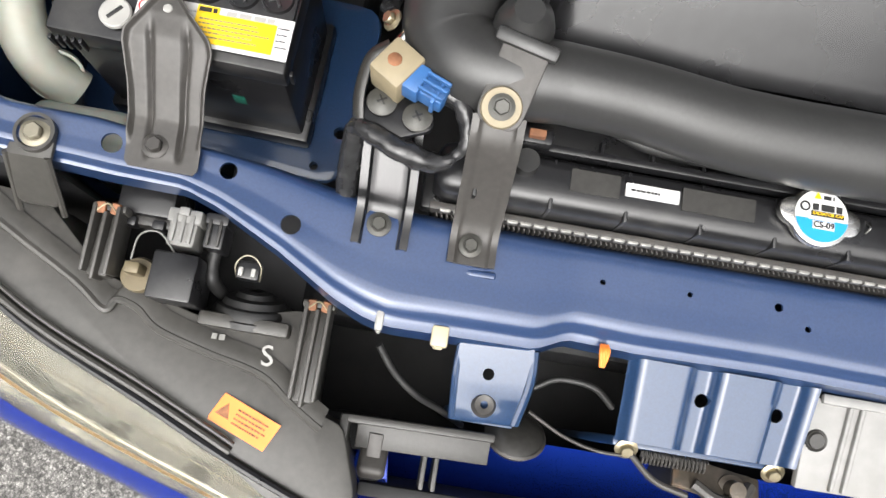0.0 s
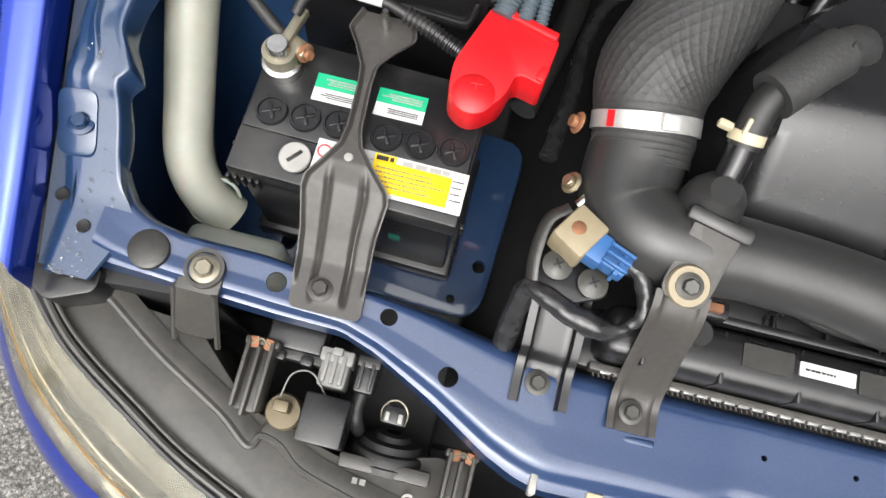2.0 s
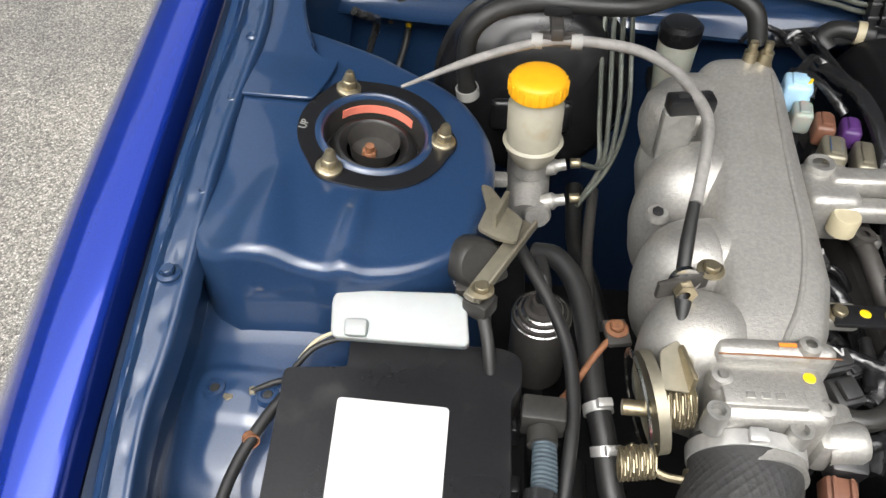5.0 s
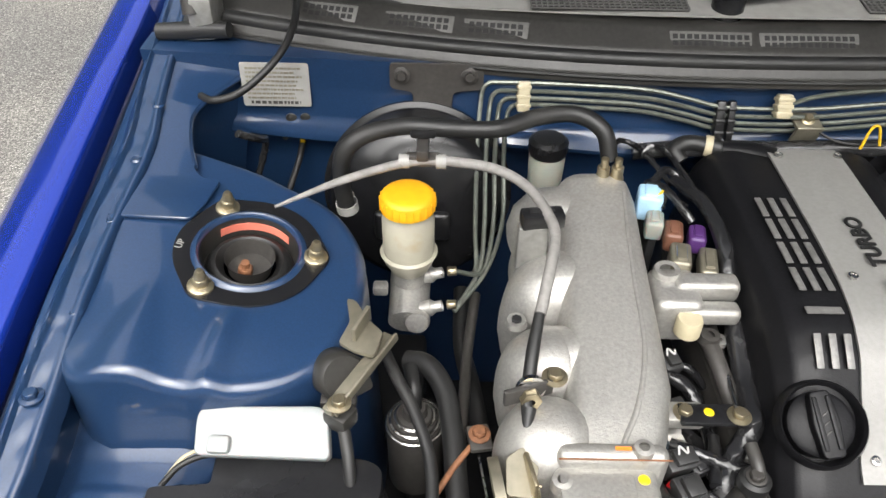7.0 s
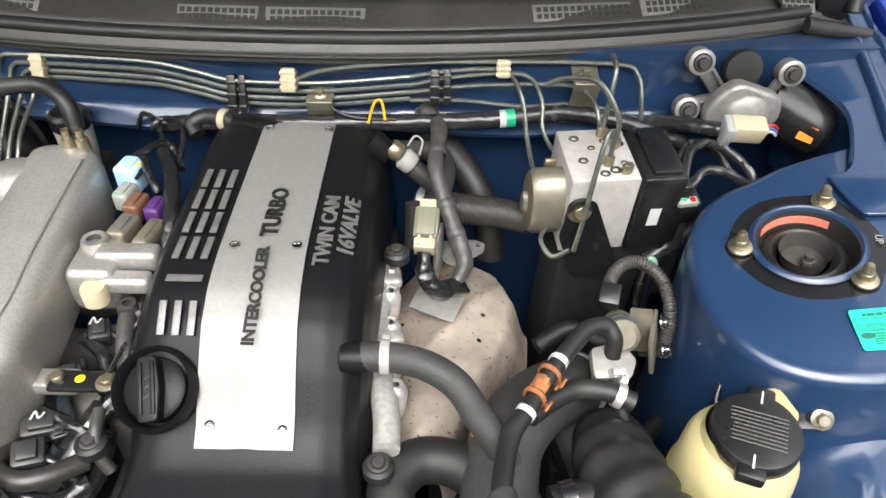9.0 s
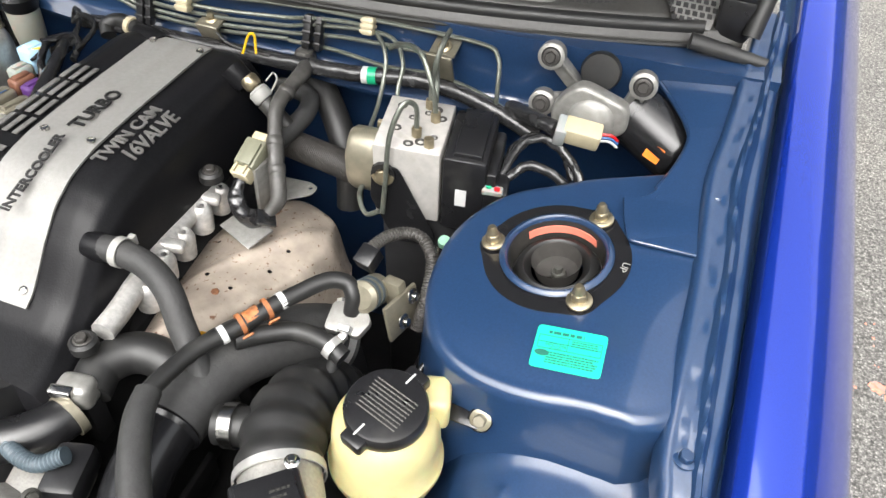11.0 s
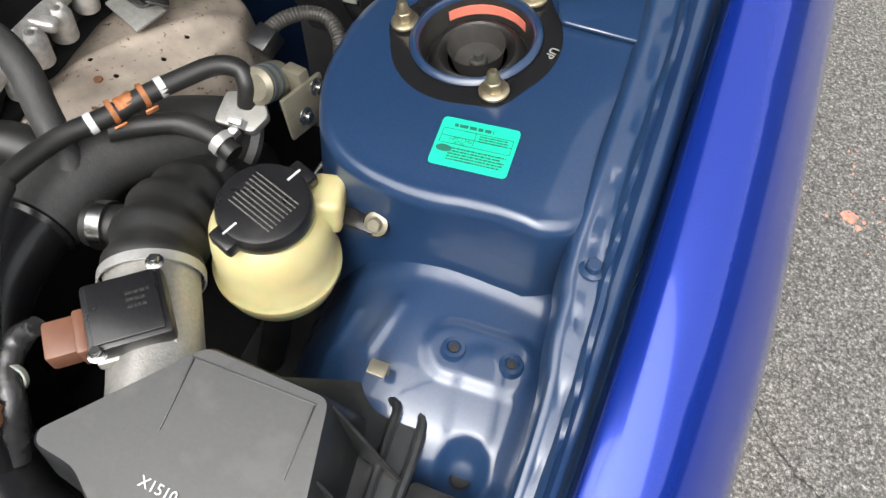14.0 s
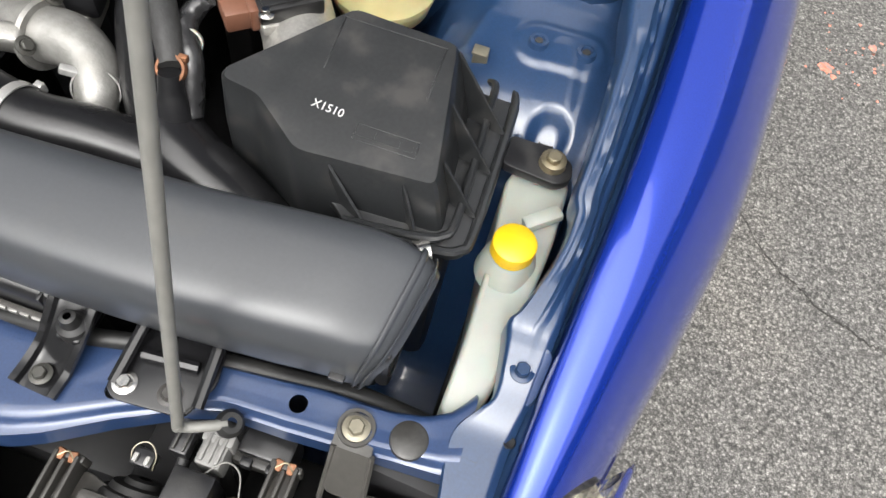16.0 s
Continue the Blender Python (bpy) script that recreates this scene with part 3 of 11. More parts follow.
PRINT_GREY = surface("pale_print", (0.29, 0.285, 0.27), 0.5, 0, 0, (60, 0.1), None, None)
BLUE_PLASTIC = surface("blue_connector", (0.032, 0.105, 0.27), 0.4, 0, 0, (100, 0.1), (40, (0.12, 0.25, 0.5), 0.6, 0.2), (200, 0.05))
PALE_BLUE = surface("pale_blue_plastic", (0.35, 0.55, 0.72), 0.45, 0, 0, (100, 0.1), (40, (0.5, 0.6, 0.65), 0.6, 0.2), (200, 0.05))
CREAM = surface("cream_plastic", (0.42, 0.37, 0.25), 0.45, 0, 0, (100, 0.06), (40, (0.44, 0.39, 0.26), 0.62, 0.2), (200, 0.05))
TANK = surface("yellowed_tank", (0.47, 0.42, 0.215), 0.34, 0, 0, (60, 0.05), (12, (0.50, 0.43, 0.20), 0.58, 0.3), (200, 0.04))
MILKY = surface("milky_plastic", (0.26, 0.275, 0.25), 0.4, 0, 0, (60, 0.05), (10, (0.26, 0.265, 0.225), 0.58, 0.3), (150, 0.05))
NECK = surface("greyed_plastic", (0.27, 0.275, 0.235), 0.5, 0, 0, (60, 0.06), (12, (0.33, 0.33, 0.29), 0.55, 0.3), (150, 0.08))
BROWN = surface("brown_plastic", (0.14, 0.062, 0.038), 0.45, 0, 0, (100, 0.1), (40, (0.19, 0.10, 0.065), 0.6, 0.2), (200, 0.05))
CONDUIT = surface("blue_grey_conduit", (0.055, 0.075, 0.09), 0.5, 0, 0, (100, 0.1), (40, (0.09, 0.108, 0.12), 0.6, 0.2), (200, 0.05))
RUST = surface("rust_orange", (0.22, 0.095, 0.045), 0.7, 0.2, 0, (200, 0.3), (60, (0.12, 0.055, 0.03), 0.5, 0.3), (200, 0.3))
SHIELD = surface("heat_shield_steel", (0.42, 0.36, 0.30), 0.50, 0.45, 0, (28, 0.30), (190, (0.15, 0.07, 0.035), 0.635, 0.05), (90, 0.25))
GLOSS_BLACK = surface("gloss_black", (0.010, 0.010, 0.011), 0.24, 0, 0.0, (100, 0.2), (14, (0.03, 0.03, 0.03), 0.62, 0.3), None)
COVER_BLACK = surface("wrinkle_black", (0.008, 0.008, 0.009), 0.34, 0, 0, (300, 0.2), (12, (0.012, 0.012, 0.012), 0.6, 0.3), (600, 0.2), 0.15)
CAST_LETTER = surface("cast_letter_silver", (0.17, 0.167, 0.16), 0.45, 0.3, 0, (250, 0.15), (40, (0.10, 0.098, 0.095), 0.55, 0.2), (700, 0.2))
PLATE = surface("brushed_silver_plate", (0.245, 0.24, 0.23), 0.5, 0.3, 0, (250, 0.06), (8, (0.215, 0.21, 0.20), 0.6, 0.3), (700, 0.2))
SPONGE = surface("foam_sleeve", (0.028, 0.028, 0.028), 0.6, 0, 0, (160, 0.2), (16, (0.046, 0.045, 0.043), 0.55, 0.3), (400, 0.4))
WIRE = surface("tape_wrapped_wire", (0.020, 0.020, 0.021), 0.24, 0, 0, (100, 0.3), (50, (0.05, 0.05, 0.05), 0.58, 0.2), (85, 1.0))
SAND_METAL = surface("yellow_passivated_steel", (0.24, 0.22, 0.168), 0.4, 0.6, 0, (100, 0.12), (30, (0.3, 0.26, 0.18), 0.6, 0.25), (200, 0.1))
SALMON = surface("salmon_sticker", (0.70, 0.20, 0.14), 0.5, 0, 0, (60, 0.1), (40, (0.3, 0.12, 0.1), 0.6, 0.2), None)
ROD_GREY = surface("rod_sheath", (0.16, 0.158, 0.146), 0.5, 0, 0, (60, 0.1), (20, (0.20, 0.195, 0.18), 0.55, 0.3), (200, 0.1))
CAST_GREY = surface("cast_grey_alloy", (0.27, 0.265, 0.25), 0.42, 0.5, 0, (120, 0.15), (30, (0.17, 0.16, 0.14), 0.58, 0.3), (420, 0.4))
DUCT_BLACK = surface("duct_black", (0.038, 0.041, 0.046), 0.33, 0, 0.0, (300, 0.05), (12, (0.050, 0.050, 0.049), 0.60, 0.2), (500, 0.03), 0.6)
SATIN_BLACK = surface("satin_black", (0.026, 0.026, 0.026), 0.36, 0, 0.0, (300, 0.1), (9, (0.030, 0.030, 0.029), 0.6, 0.3), (500, 0.015))
lens_mat = surface("lens", (0.78, 0.77, 0.71), 0.07, 0, 0, (50, 0.03), (14, (0.55, 0.50, 0.33), 0.55, 0.2), None)
lens_mat.node_tree.nodes["Principled BSDF"].inputs["Transmission Weight"].default_value = 0.93
lens_mat.node_tree.nodes["Principled BSDF"].inputs["IOR"].default_value = 1.2
REFLECTOR = surface("lamp_reflector", (0.62, 0.60, 0.52), 0.24, 0.8, 0, (30, 0.06), (5, (0.34, 0.33, 0.29), 0.56, 0.2), None)
for m, w in ((TANK, 0.35), (MILKY, 0.35), (NECK, 0.2), (WHITE_PLASTIC, 0.1)):
    n = m.node_tree.nodes["Principled BSDF"].inputs
    n["Subsurface Weight"].default_value, n["Subsurface Scale"].default_value = w, 0.01


def letters(text, size, m, material, parent, label="", deep=0.0004, spacing=1.0, bold=0.0, name="lettering"):
    """Built-in-font lettering as a thin mesh, centred on the pose m."""
    cu = bpy.data.curves.new("text", "FONT")
    cu.body, cu.size, cu.extrude, cu.align_x, cu.align_y, cu.space_character, cu.offset = text, size, deep, "CENTER", "CENTER", spacing, bold
    cu.resolution_u = 3
    tmp = new("text", cu)
    me = bpy.data.meshes.new_from_object(tmp.evaluated_get(bpy.context.evaluated_depsgraph_get()))
    bpy.data.objects.remove(tmp)
    me.materials.clear()
    me.materials.append(material)
    ob = new(name, me)
    ob.parent = parent
    ob.matrix_basis = m
    if label:
        ob["label"] = label
    return ob


def decal(outline, z, m, material, parent, name="label", label="", thick=0.0006):
    ob = part(name, prism(outline, 0, thick, 0, 1), material, parent, label)
    ob.matrix_basis = m @ pose(0, 0, z)
    return ob


def rect(w, h, r=0.0, x=0.0, y=0.0):
    o = [(x - w / 2, y - h / 2), (x + w / 2, y - h / 2), (x + w / 2, y + h / 2), (x - w / 2, y + h / 2)]
    return rounded(o, r, 4) if r else o


def bars(n, w, h, gap, m, material, parent, label="", seed=3, name="print", ragged=0.5):
    """Rows of unreadable print as thin bars, joined into one mesh."""
    rnd = random.Random(seed)
    out = bmesh.new()
    for i in range(n):
        x, end = -w / 2, w / 2 * (1 - ragged * rnd.random())
        y = ((n - 1) / 2 - i) * (h + gap)
        while x < end:
            ww = min(end - x, h * rnd.uniform(0.7, 2.6))
            out = join(out, prism([(x, y - h / 2), (x + ww, y - h / 2), (x + ww, y + h / 2), (x, y + h / 2)], 0, 0.0003, 0))
            x += ww + h * rnd.uniform(0.25, 0.6)
    ob = part(name, out, material, parent, label)
    ob.matrix_basis = m
    return ob


def move(ob, m):
    ob.matrix_basis = m
    return ob


def drape(bm, table, axis=1):
    """Lifts a flat part to the height that the table gives along an axis."""
    for v in bm.verts:
        v.co.z += lerp_table(table, v.co[axis])
    return bm


def crumple(bm, amp, scale=150):
    """Uneven winding of tape: pushes the skin about by smooth noise."""
    for v in bm.verts:
        v.co += noise.noise_vector(v.co * scale) * amp
    return bm


def hose(name, pts, r, material, label, category, group="", ribs=0, depth=0.0, seg=14, clamps=()):
    """A hose or cable as one thing; clamps: fractions of its way where a band clamp sits."""
    h = thing(name, label, category, group)
    run = tube(pts, r, seg, 8, ribs, depth)
    part("run", crumple(run, 0.0013) if material.name in ("tape_wrapped_wire", "crumpled_tape") and not ribs else run, material, h)
    line = spline(pts, 10)
    rad = r if not isinstance(r, (list, tuple)) else None
    for f in clamps:
        i = min(len(line) - 2, int(f * (len(line) - 1)))
        d = (line[i + 1] - line[max(0, i - 1)]).normalized()
        rr = rad or r[min(len(r) - 1, round(f * (len(r) - 1)))]
        band(line[i], d, rr + 0.0008, h)
    return h


CLAMP_STEEL = surface("clamp_steel", (0.52, 0.515, 0.50), 0.34, 0.6, 0, (200, 0.08), (30, (0.36, 0.34, 0.31), 0.6, 0.2), None)


def band(at, along, r, parent, width=0.008, material=None):
    """A band clamp: strap, and a screw housing beside it."""
    turn = Vector((0, 0, 1)).rotation_difference(Vector(along)).to_matrix().to_4x4()
    m = Matrix.Translation(at) @ turn
    c = part("clamp", lathe([(r, -width / 2), (r + 0.0014, -width / 2), (r + 0.0014, width / 2), (r, width / 2)], 36), material or CLAMP_STEEL, parent, "bright steel band clamp")
    c.matrix_basis = m
    s = part("screw", box(0.012, 0.007, width * 0.9, (0, r + 0.004, 0), 0.001), material or CLAMP_STEEL, c)
    return c


# ---------------- battery corner ----------------
TRAY = thing("battery_tray", "blue painted steel battery tray with small holes", "battery tray")
tray = part("plate", prism(rounded([(-0.614, 0.21), (-0.590, 0.158), (-0.362, 0.150), (-0.352, 0.33), (-0.60, 0.34)], 0.025), 0.372, 0.380, 0.003), BAY, TRAY)
drill(tray, [(-0.565, 0.165, 0.376, 0.006), (-0.39, 0.165, 0.376, 0.004), (-0.372, 0.20, 0.376, 0.006), (-0.545, 0.18, 0.376, 0.007)])
part("post", box(0.10, 0.10, 0.20, (-0.47, 0.24, 0.272), 0.004), DARK, TRAY)

BT = thing("battery", "black car battery with six filler caps and bright labels", "car battery")
BM = pose(-0.4825, 0.240, 0, 0, 0, -1.5)
case = part("case", box(0.164, 0.106, 0.128, (0, 0, 0.444), 0.004), BLACK_PLASTIC, BT)
lid = part("lid", join(box(0.172, 0.113, 0.022, (0, 0, 0.519), 0.002), box(0.168, 0.07, 0.004, (0, 0.012, 0.531), 0.0015)), BLACK_PLASTIC, BT)
tray_lip = part("base_rim", box(0.176, 0.118, 0.02, (0, 0, 0.390), 0.004), BLACK_PLASTIC, BT)
for o in (case, lid, tray_lip):
    o.matrix_basis = BM
for k in range(9):
    part("grip_rib", place(box(0.0035, 0.003, 0.016, (0, 0, 0), 0.0008), pose(-0.5685 + 0.0005 * k, 0.205 + 0.0105 * k * 1.0, 0.5215)), BLACK_PLASTIC, BT)
for x0 in (-0.556, -0.405):
    for k in range(5):
        part("grip_rib", box(0.0028, 0.004, 0.014, (x0 + 0.0055 * k - 0.011, 0.1815 + (0.003 if x0 > -0.5 else 0), 0.519), 0.0008), BLACK_PLASTIC, BT)
for x, y in ((-0.549, 0.234), (-0.524, 0.235), (-0.499, 0.236), (-0.463, 0.235), (-0.438, 0.235), (-0.413, 0.236)):
    cap = part("filler_cap", lathe([(0, 0.5345), (0.0092, 0.5345), (0.0098, 0.5362), (0.0112, 0.5362), (0.0118, 0.5328), (0.0118, 0.531)], 28, (x, y, 0)), BLACK_PLASTIC, BT)
    cross = join(box(0.014, 0.0028, 0.0022, (0, 0, 0), 0.0006), box(0.0028, 0.014, 0.0022, (0, 0, 0), 0.0006))
    part("cross_slot", place(cross, pose(x, y, 0.5352, 0, 0, 25)), BLACK_PLASTIC, cap)
part("indicator", lathe([(0, 0.5362), (0.0105, 0.5362), (0.0115, 0.5352), (0.0115, 0.5325)], 28, (-0.522, 0.203, 0)), PRINT_GREY, BT, "pale grey round charge indicator")
part("slot", place(box(0.013, 0.0028, 0.001, (0, 0, 0), 0.0003), pose(-0.522, 0.203, 0.5364, 0, 0, 50)), INK, BT)
ZL = 0.5335
for x0 in (-0.506, -0.459):
    move(decal(rect(0.037, 0.022), ZL, pose(x0, 0.2615, 0), LABEL_WHITE, BT, label="green and white printed label"), pose(x0, 0.2615, ZL))
    move(decal(rect(0.037, 0.0115), 0, pose(0, 0, 0), LABEL_GREEN, BT), pose(x0, 0.2668, ZL + 0.0005))
    bars(3, 0.030, 0.0011, 0.0009, pose(x0, 0.2665, ZL + 0.0012, 0, 0, 180), PRINT_GREY, BT, seed=int(x0 * -1000))
    bars(3, 0.028, 0.0008, 0.0008, pose(x0, 0.2555, ZL + 0.0007, 0, 0, 180), INK, BT, seed=int(x0 * -900))
move(decal(rect(0.112, 0.032), 0, pose(0, 0, 0), LABEL_WHITE, BT, label="white and yellow warning label"), pose(-0.4535, 0.2055, ZL, 0, 0, -0.6))
move(decal(rect(0.058, 0.023), 0, pose(0, 0, 0), LABEL_YELLOW, BT), pose(-0.438, 0.2040, ZL + 0.0005, 0, 0, -0.6))
move(decal(rect(0.016, 0.006), 0, pose(0, 0, 0), LABEL_YELLOW, BT), pose(-0.459, 0.2180, ZL + 0.0005, 0, 0, -0.6))
bars(1, 0.013, 0.0035, 0.001, pose(-0.459, 0.2180, ZL + 0.0012), INK, BT, seed=8, ragged=0.1)
bars(1, 0.036, 0.0035, 0.001, pose(-0.428, 0.2178, ZL + 0.0008), PRINT_GREY, BT, seed=5, ragged=0.1)
bars(5, 0.052, 0.0012, 0.0022, pose(-0.438, 0.2040, ZL + 0.0012), SAND_METAL, BT, seed=6)
bars(4, 0.009, 0.0009, 0.004, pose(-0.4035, 0.206, ZL + 0.0007), INK, BT, seed=7)
bars(2, 0.07, 0.0013, 0.02, pose(-0.445, 0.2045, ZL + 0.0007), PRINT_GREY, BT, seed=9)
part("warning_ring", place(lathe([(0.0042, 0), (0.0052, 0), (0.0052, 0.0003), (0.0042, 0.0003)], 20), pose(-0.503, 0.213, ZL + 0.0007)), RED, BT)
for x in (-0.445, -0.43, -0.415):
    part("side_letter", place(box(0.012, 0.0006, 0.016, (0, 0, 0), 0.0002), pose(x, 0.1862, 0.455)), INK_GREEN, BT)
post = part("terminal_post", lathe([(0, 0.565), (0.007, 0.565), (0.0085, 0.562), (0.0095, 0.545), (0.015, 0.543), (0.015, 0.531)], 24, (-0.551, 0.271, 0)), STEEL, BT)
CL = thing("battery_clamp", "corroded brass battery terminal clamp with its bolt", "battery clamp")
part("ring", lathe([(0.0088, 0.546), (0.0125, 0.546), (0.0125, 0.557), (0.0088, 0.557)], 24, (-0.551, 0.271, 0)), SAND_METAL, CL)
part("arm", place(box(0.008, 0.034, 0.008, (0, 0, 0), 0.002), pose(-0.546, 0.291, 0.556, 0, 0, -12)), SAND_METAL, CL)
part("lug", place(box(0.018, 0.012, 0.009, (0, 0, 0), 0.002), pose(-0.540, 0.279, 0.552, 0, 0, -25)), ZINC, CL)
bolt((-0.534, 0.276, 0.552), CL, 0.0045, RUST, (0.8, -0.4, 0.3))
hose("battery_cable", [(-0.547, 0.300, 0.560), (-0.541, 0.313, 0.566), (-0.520, 0.322, 0.570), (-0.491, 0.322, 0.569), (-0.466, 0.316, 0.566)], 0.0042, RUBBER, "black earth cable with a white marker sleeve", "cable")
sleeve = hose("cable_sleeve", [(-0.507, 0.3225, 0.570), (-0.487, 0.3218, 0.569)], 0.0052, LABEL_WHITE, "white printed marker sleeve on the battery cable", "sleeve")
letters("A", 0.008, pose(-0.497, 0.322, 0.5758), INK, sleeve)
hose("ribbed_conduit", [(-0.470, 0.317, 0.566), (-0.448, 0.310, 0.564), (-0.424, 0.301, 0.560), (-0.40, 0.296, 0.555)], 0.0068, BLACK_PLASTIC, "black corrugated wire conduit beside the battery", "conduit", ribs=260, depth=0.0012)

BOOT = thing("terminal_cover", "bright red plastic cover over the positive battery terminal", "terminal cover")
o = rounded([(-0.410, 0.333), (-0.358, 0.318), (-0.363, 0.280), (-0.382, 0.285), (-0.388, 0.262), (-0.407, 0.247), (-0.425, 0.256), (-0.427, 0.283)], [0.004, 0.004, 0.004, 0.006, 0.008, 0.018, 0.012, 0.008])
part("shell", prism(o, 0.545, 0.577, 0.003, 2), RED, BOOT)
part("dome", place(lathe([(0, 0.0035), (0.011, 0.003), (0.015, 0.0)], 24), pose(-0.408, 0.262, 0.577)), RED, BOOT)
part("hinge", place(box(0.05, 0.007, 0.006, (0, 0, 0), 0.002), pose(-0.384, 0.3245, 0.578, 0, 0, -16)), RED, BOOT)
part("catch", place(box(0.012, 0.006, 0.005, (0, 0, 0), 0.0015), pose(-0.365, 0.288, 0.577, 0, 0, 75)), RED, BOOT)
part("plus", place(join(box(0.009, 0.0012, 0.0012, (0, 0, 0), 0.0004), box(0.0012, 0.009, 0.0012, (0, 0, 0), 0.0004)), pose(-0.407, 0.268, 0.5802)), RED, BOOT)

HD = thing("battery_hold_down", "grey pressed steel battery hold-down strap bolted to the radiator support", "battery bracket")
HZ = [(0.10, 0.5045), (0.14, 0.508), (0.155, 0.517), (0.165, 0.524), (0.178, 0.532), (0.188, 0.5385), (0.205, 0.5440), (0.24, 0.5460), (0.33, 0.5510)]
HC = [(0.103, -0.4755), (0.15, -0.4785), (0.185, -0.4795), (0.222, -0.484), (0.282, -0.4870), (0.307, -0.4835), (0.322, -0.4835)]
HW = [(0.103, 0.0235), (0.107, 0.0265), (0.150, 0.0275), (0.160, 0.0280), (0.172, 0.0300), (0.183, 0.0318), (0.190, 0.0300), (0.205, 0.0170), (0.217, 0.0085), (0.230, 0.0058), (0.262, 0.0052), (0.278, 0.0065), (0.292, 0.0150), (0.305, 0.0255), (0.310, 0.0245), (0.322, 0.0200)]


def hold_down_point(u, v):
    """One pressed plate: folded rims, two long grooves, a narrow neck and a flared foot at the stud."""
    y = 0.103 + 0.219 * u
    w = lerp_table(HW, y)
    side = 2 * v - 1
    x = lerp_table(HC, y) + w * side
    z = lerp_table(HZ, y)
    edge = w * (1 - abs(side))
    z += 0.0042 * soft(0.0040, 0.0008, edge) * soft(0.118, 0.128, y)
    run = soft(0.108, 0.118, y) * soft(0.204, 0.188, y)
    for g in (-0.0118, 0.0122):
        z -= 0.0034 * math.exp(-((x - lerp_table(HC, y) - g * (1 + 0.12 * soft(0.15, 0.185, y))) / 0.0019) ** 2) * run
    z += 0.0012 * soft(0.0105, 0.0085, abs(x - lerp_table(HC, y))) * run
    return Vector((x, y, z))


part("plate", sheet(hold_down_point, 110, 56, 0.0016), BRACKET, HD)
part("stud", lathe([(0, 0.572), (0.002, 0.572), (0.003, 0.569), (0.003, 0.53)], 14, (-0.483, 0.312, 0)), STEEL, HD)
bolt((-0.482, 0.120, 0.5065), HD, 0.006, BRACKET)
part("peep_hole", lathe([(0, 0.0014), (0.0028, 0.0014), (0.0034, 0.0006)], 14, (-0.483, 0.2085, 0.5440)), PRINT_GREY, HD)

# ---------------- washer filler ----------------
WF = thing("washer_filler", "translucent grey washer filler neck with a yellow cap", "washer filler")
part("neck", tube([(-0.634, 0.325, 0.550), (-0.636, 0.310, 0.530), (-0.629, 0.250, 0.492), (-0.621, 0.208, 0.470), (-0.606, 0.186, 0.450), (-0.585, 0.178, 0.43)], [0.0215, 0.0205, 0.0195, 0.0195, 0.019, 0.018], 24), NECK, WF)
part("collar", place(lathe([(0.019, -0.003), (0.0215, -0.003), (0.0215, 0.003), (0.019, 0.003)], 28), pose(-0.598, 0.183, 0.446, 35, 35, 0)), NECK, WF)
cap = part("cap", join(lathe([(0, 0.006), (0.014, 0.0055), (0.027, 0.003), (0.0325, -0.001), (0.0335, -0.006), (0.032, -0.011), (0.022, -0.016), (0, -0.016)], 40), box(0.013, 0.014, 0.006, (0.002, 0.035, -0.005), 0.0025)), YELLOW, WF, "yellow snap-on cap with a tab")
cap.matrix_basis = pose(-0.6300, 0.330, 0.576, 14, 0, 8)
part("cap_ring", lathe([(0.0235, 0.0030), (0.0245, 0.0046), (0.0258, 0.0046), (0.0268, 0.0026)], 40), YELLOW, cap)
part("cap_mark", join(box(0.016, 0.0012, 0.0012, (0, -0.005, 0.0060), 0.0004), box(0.0012, 0.008, 0.0012, (-0.007, -0.001, 0.0060), 0.0004), box(0.0012, 0.008, 0.0012, (0.007, -0.001, 0.0060), 0.0004), box(0.0012, 0.010, 0.0012, (0, 0.001, 0.0060), 0.0004)), YELLOW, cap)
WT = thing("washer_tank", "milky plastic washer tank tucked behind the radiator support", "washer tank")
part("body", box(0.085, 0.030, 0.20, (-0.572, 0.150, 0.345), 0.012, 3), MILKY, WT)
part("stand", box(0.06, 0.04, 0.10, (-0.575, 0.165, 0.22), 0.004), DARK, WT)

# ---------------- fuse box ----------------
FB = thing("fuse_box", "black plastic fuse box with a blank white lid label", "fuse box")
TILT_Z = [(0.325, 0.584), (0.332, 0.593), (0.338, 0.599), (0.345, 0.604), (0.353, 0.6075), (0.362, 0.6095), (0.372, 0.6110), (0.52, 0.6195)]
o = rounded([(-0.580, 0.485), (-0.532, 0.489), (-0.533, 0.513), (-0.412, 0.513), (-0.397, 0.505), (-0.397, 0.480), (-0.405, 0.468), (-0.404, 0.349), (-0.422, 0.347), (-0.426, 0.332), (-0.574, 0.338)], [0.005, 0.003, 0.004, 0.008, 0.010, 0.006, 0.006, 0.006, 0.006, 0.006, 0.008], 4)
lid = prism(o, -0.042, 0.0, 0.0075, 5)
for yy in (0.338, 0.3415, 0.345, 0.349, 0.353, 0.3575, 0.362, 0.372):
    bmesh.ops.bisect_plane(lid, geom=lid.verts[:] + lid.edges[:] + lid.faces[:], plane_co=(0, yy, 0), plane_no=(0, 1, 0))
part("lid", drape(lid, TILT_Z), BLACK_PLASTIC, FB)
o2 = [(x * 1.0 + (-0.003 if x < -0.5 else 0.003), y + (0.004 if y > 0.42 else -0.003)) for x, y in o]
part("flange", drape(prism(o2, -0.047, -0.041, 0.0012, 1), TILT_Z), BLACK_PLASTIC, FB)
part("base", box(0.155, 0.165, 0.27, (-0.49, 0.425, 0.435), 0.006), BLACK_PLASTIC, FB)
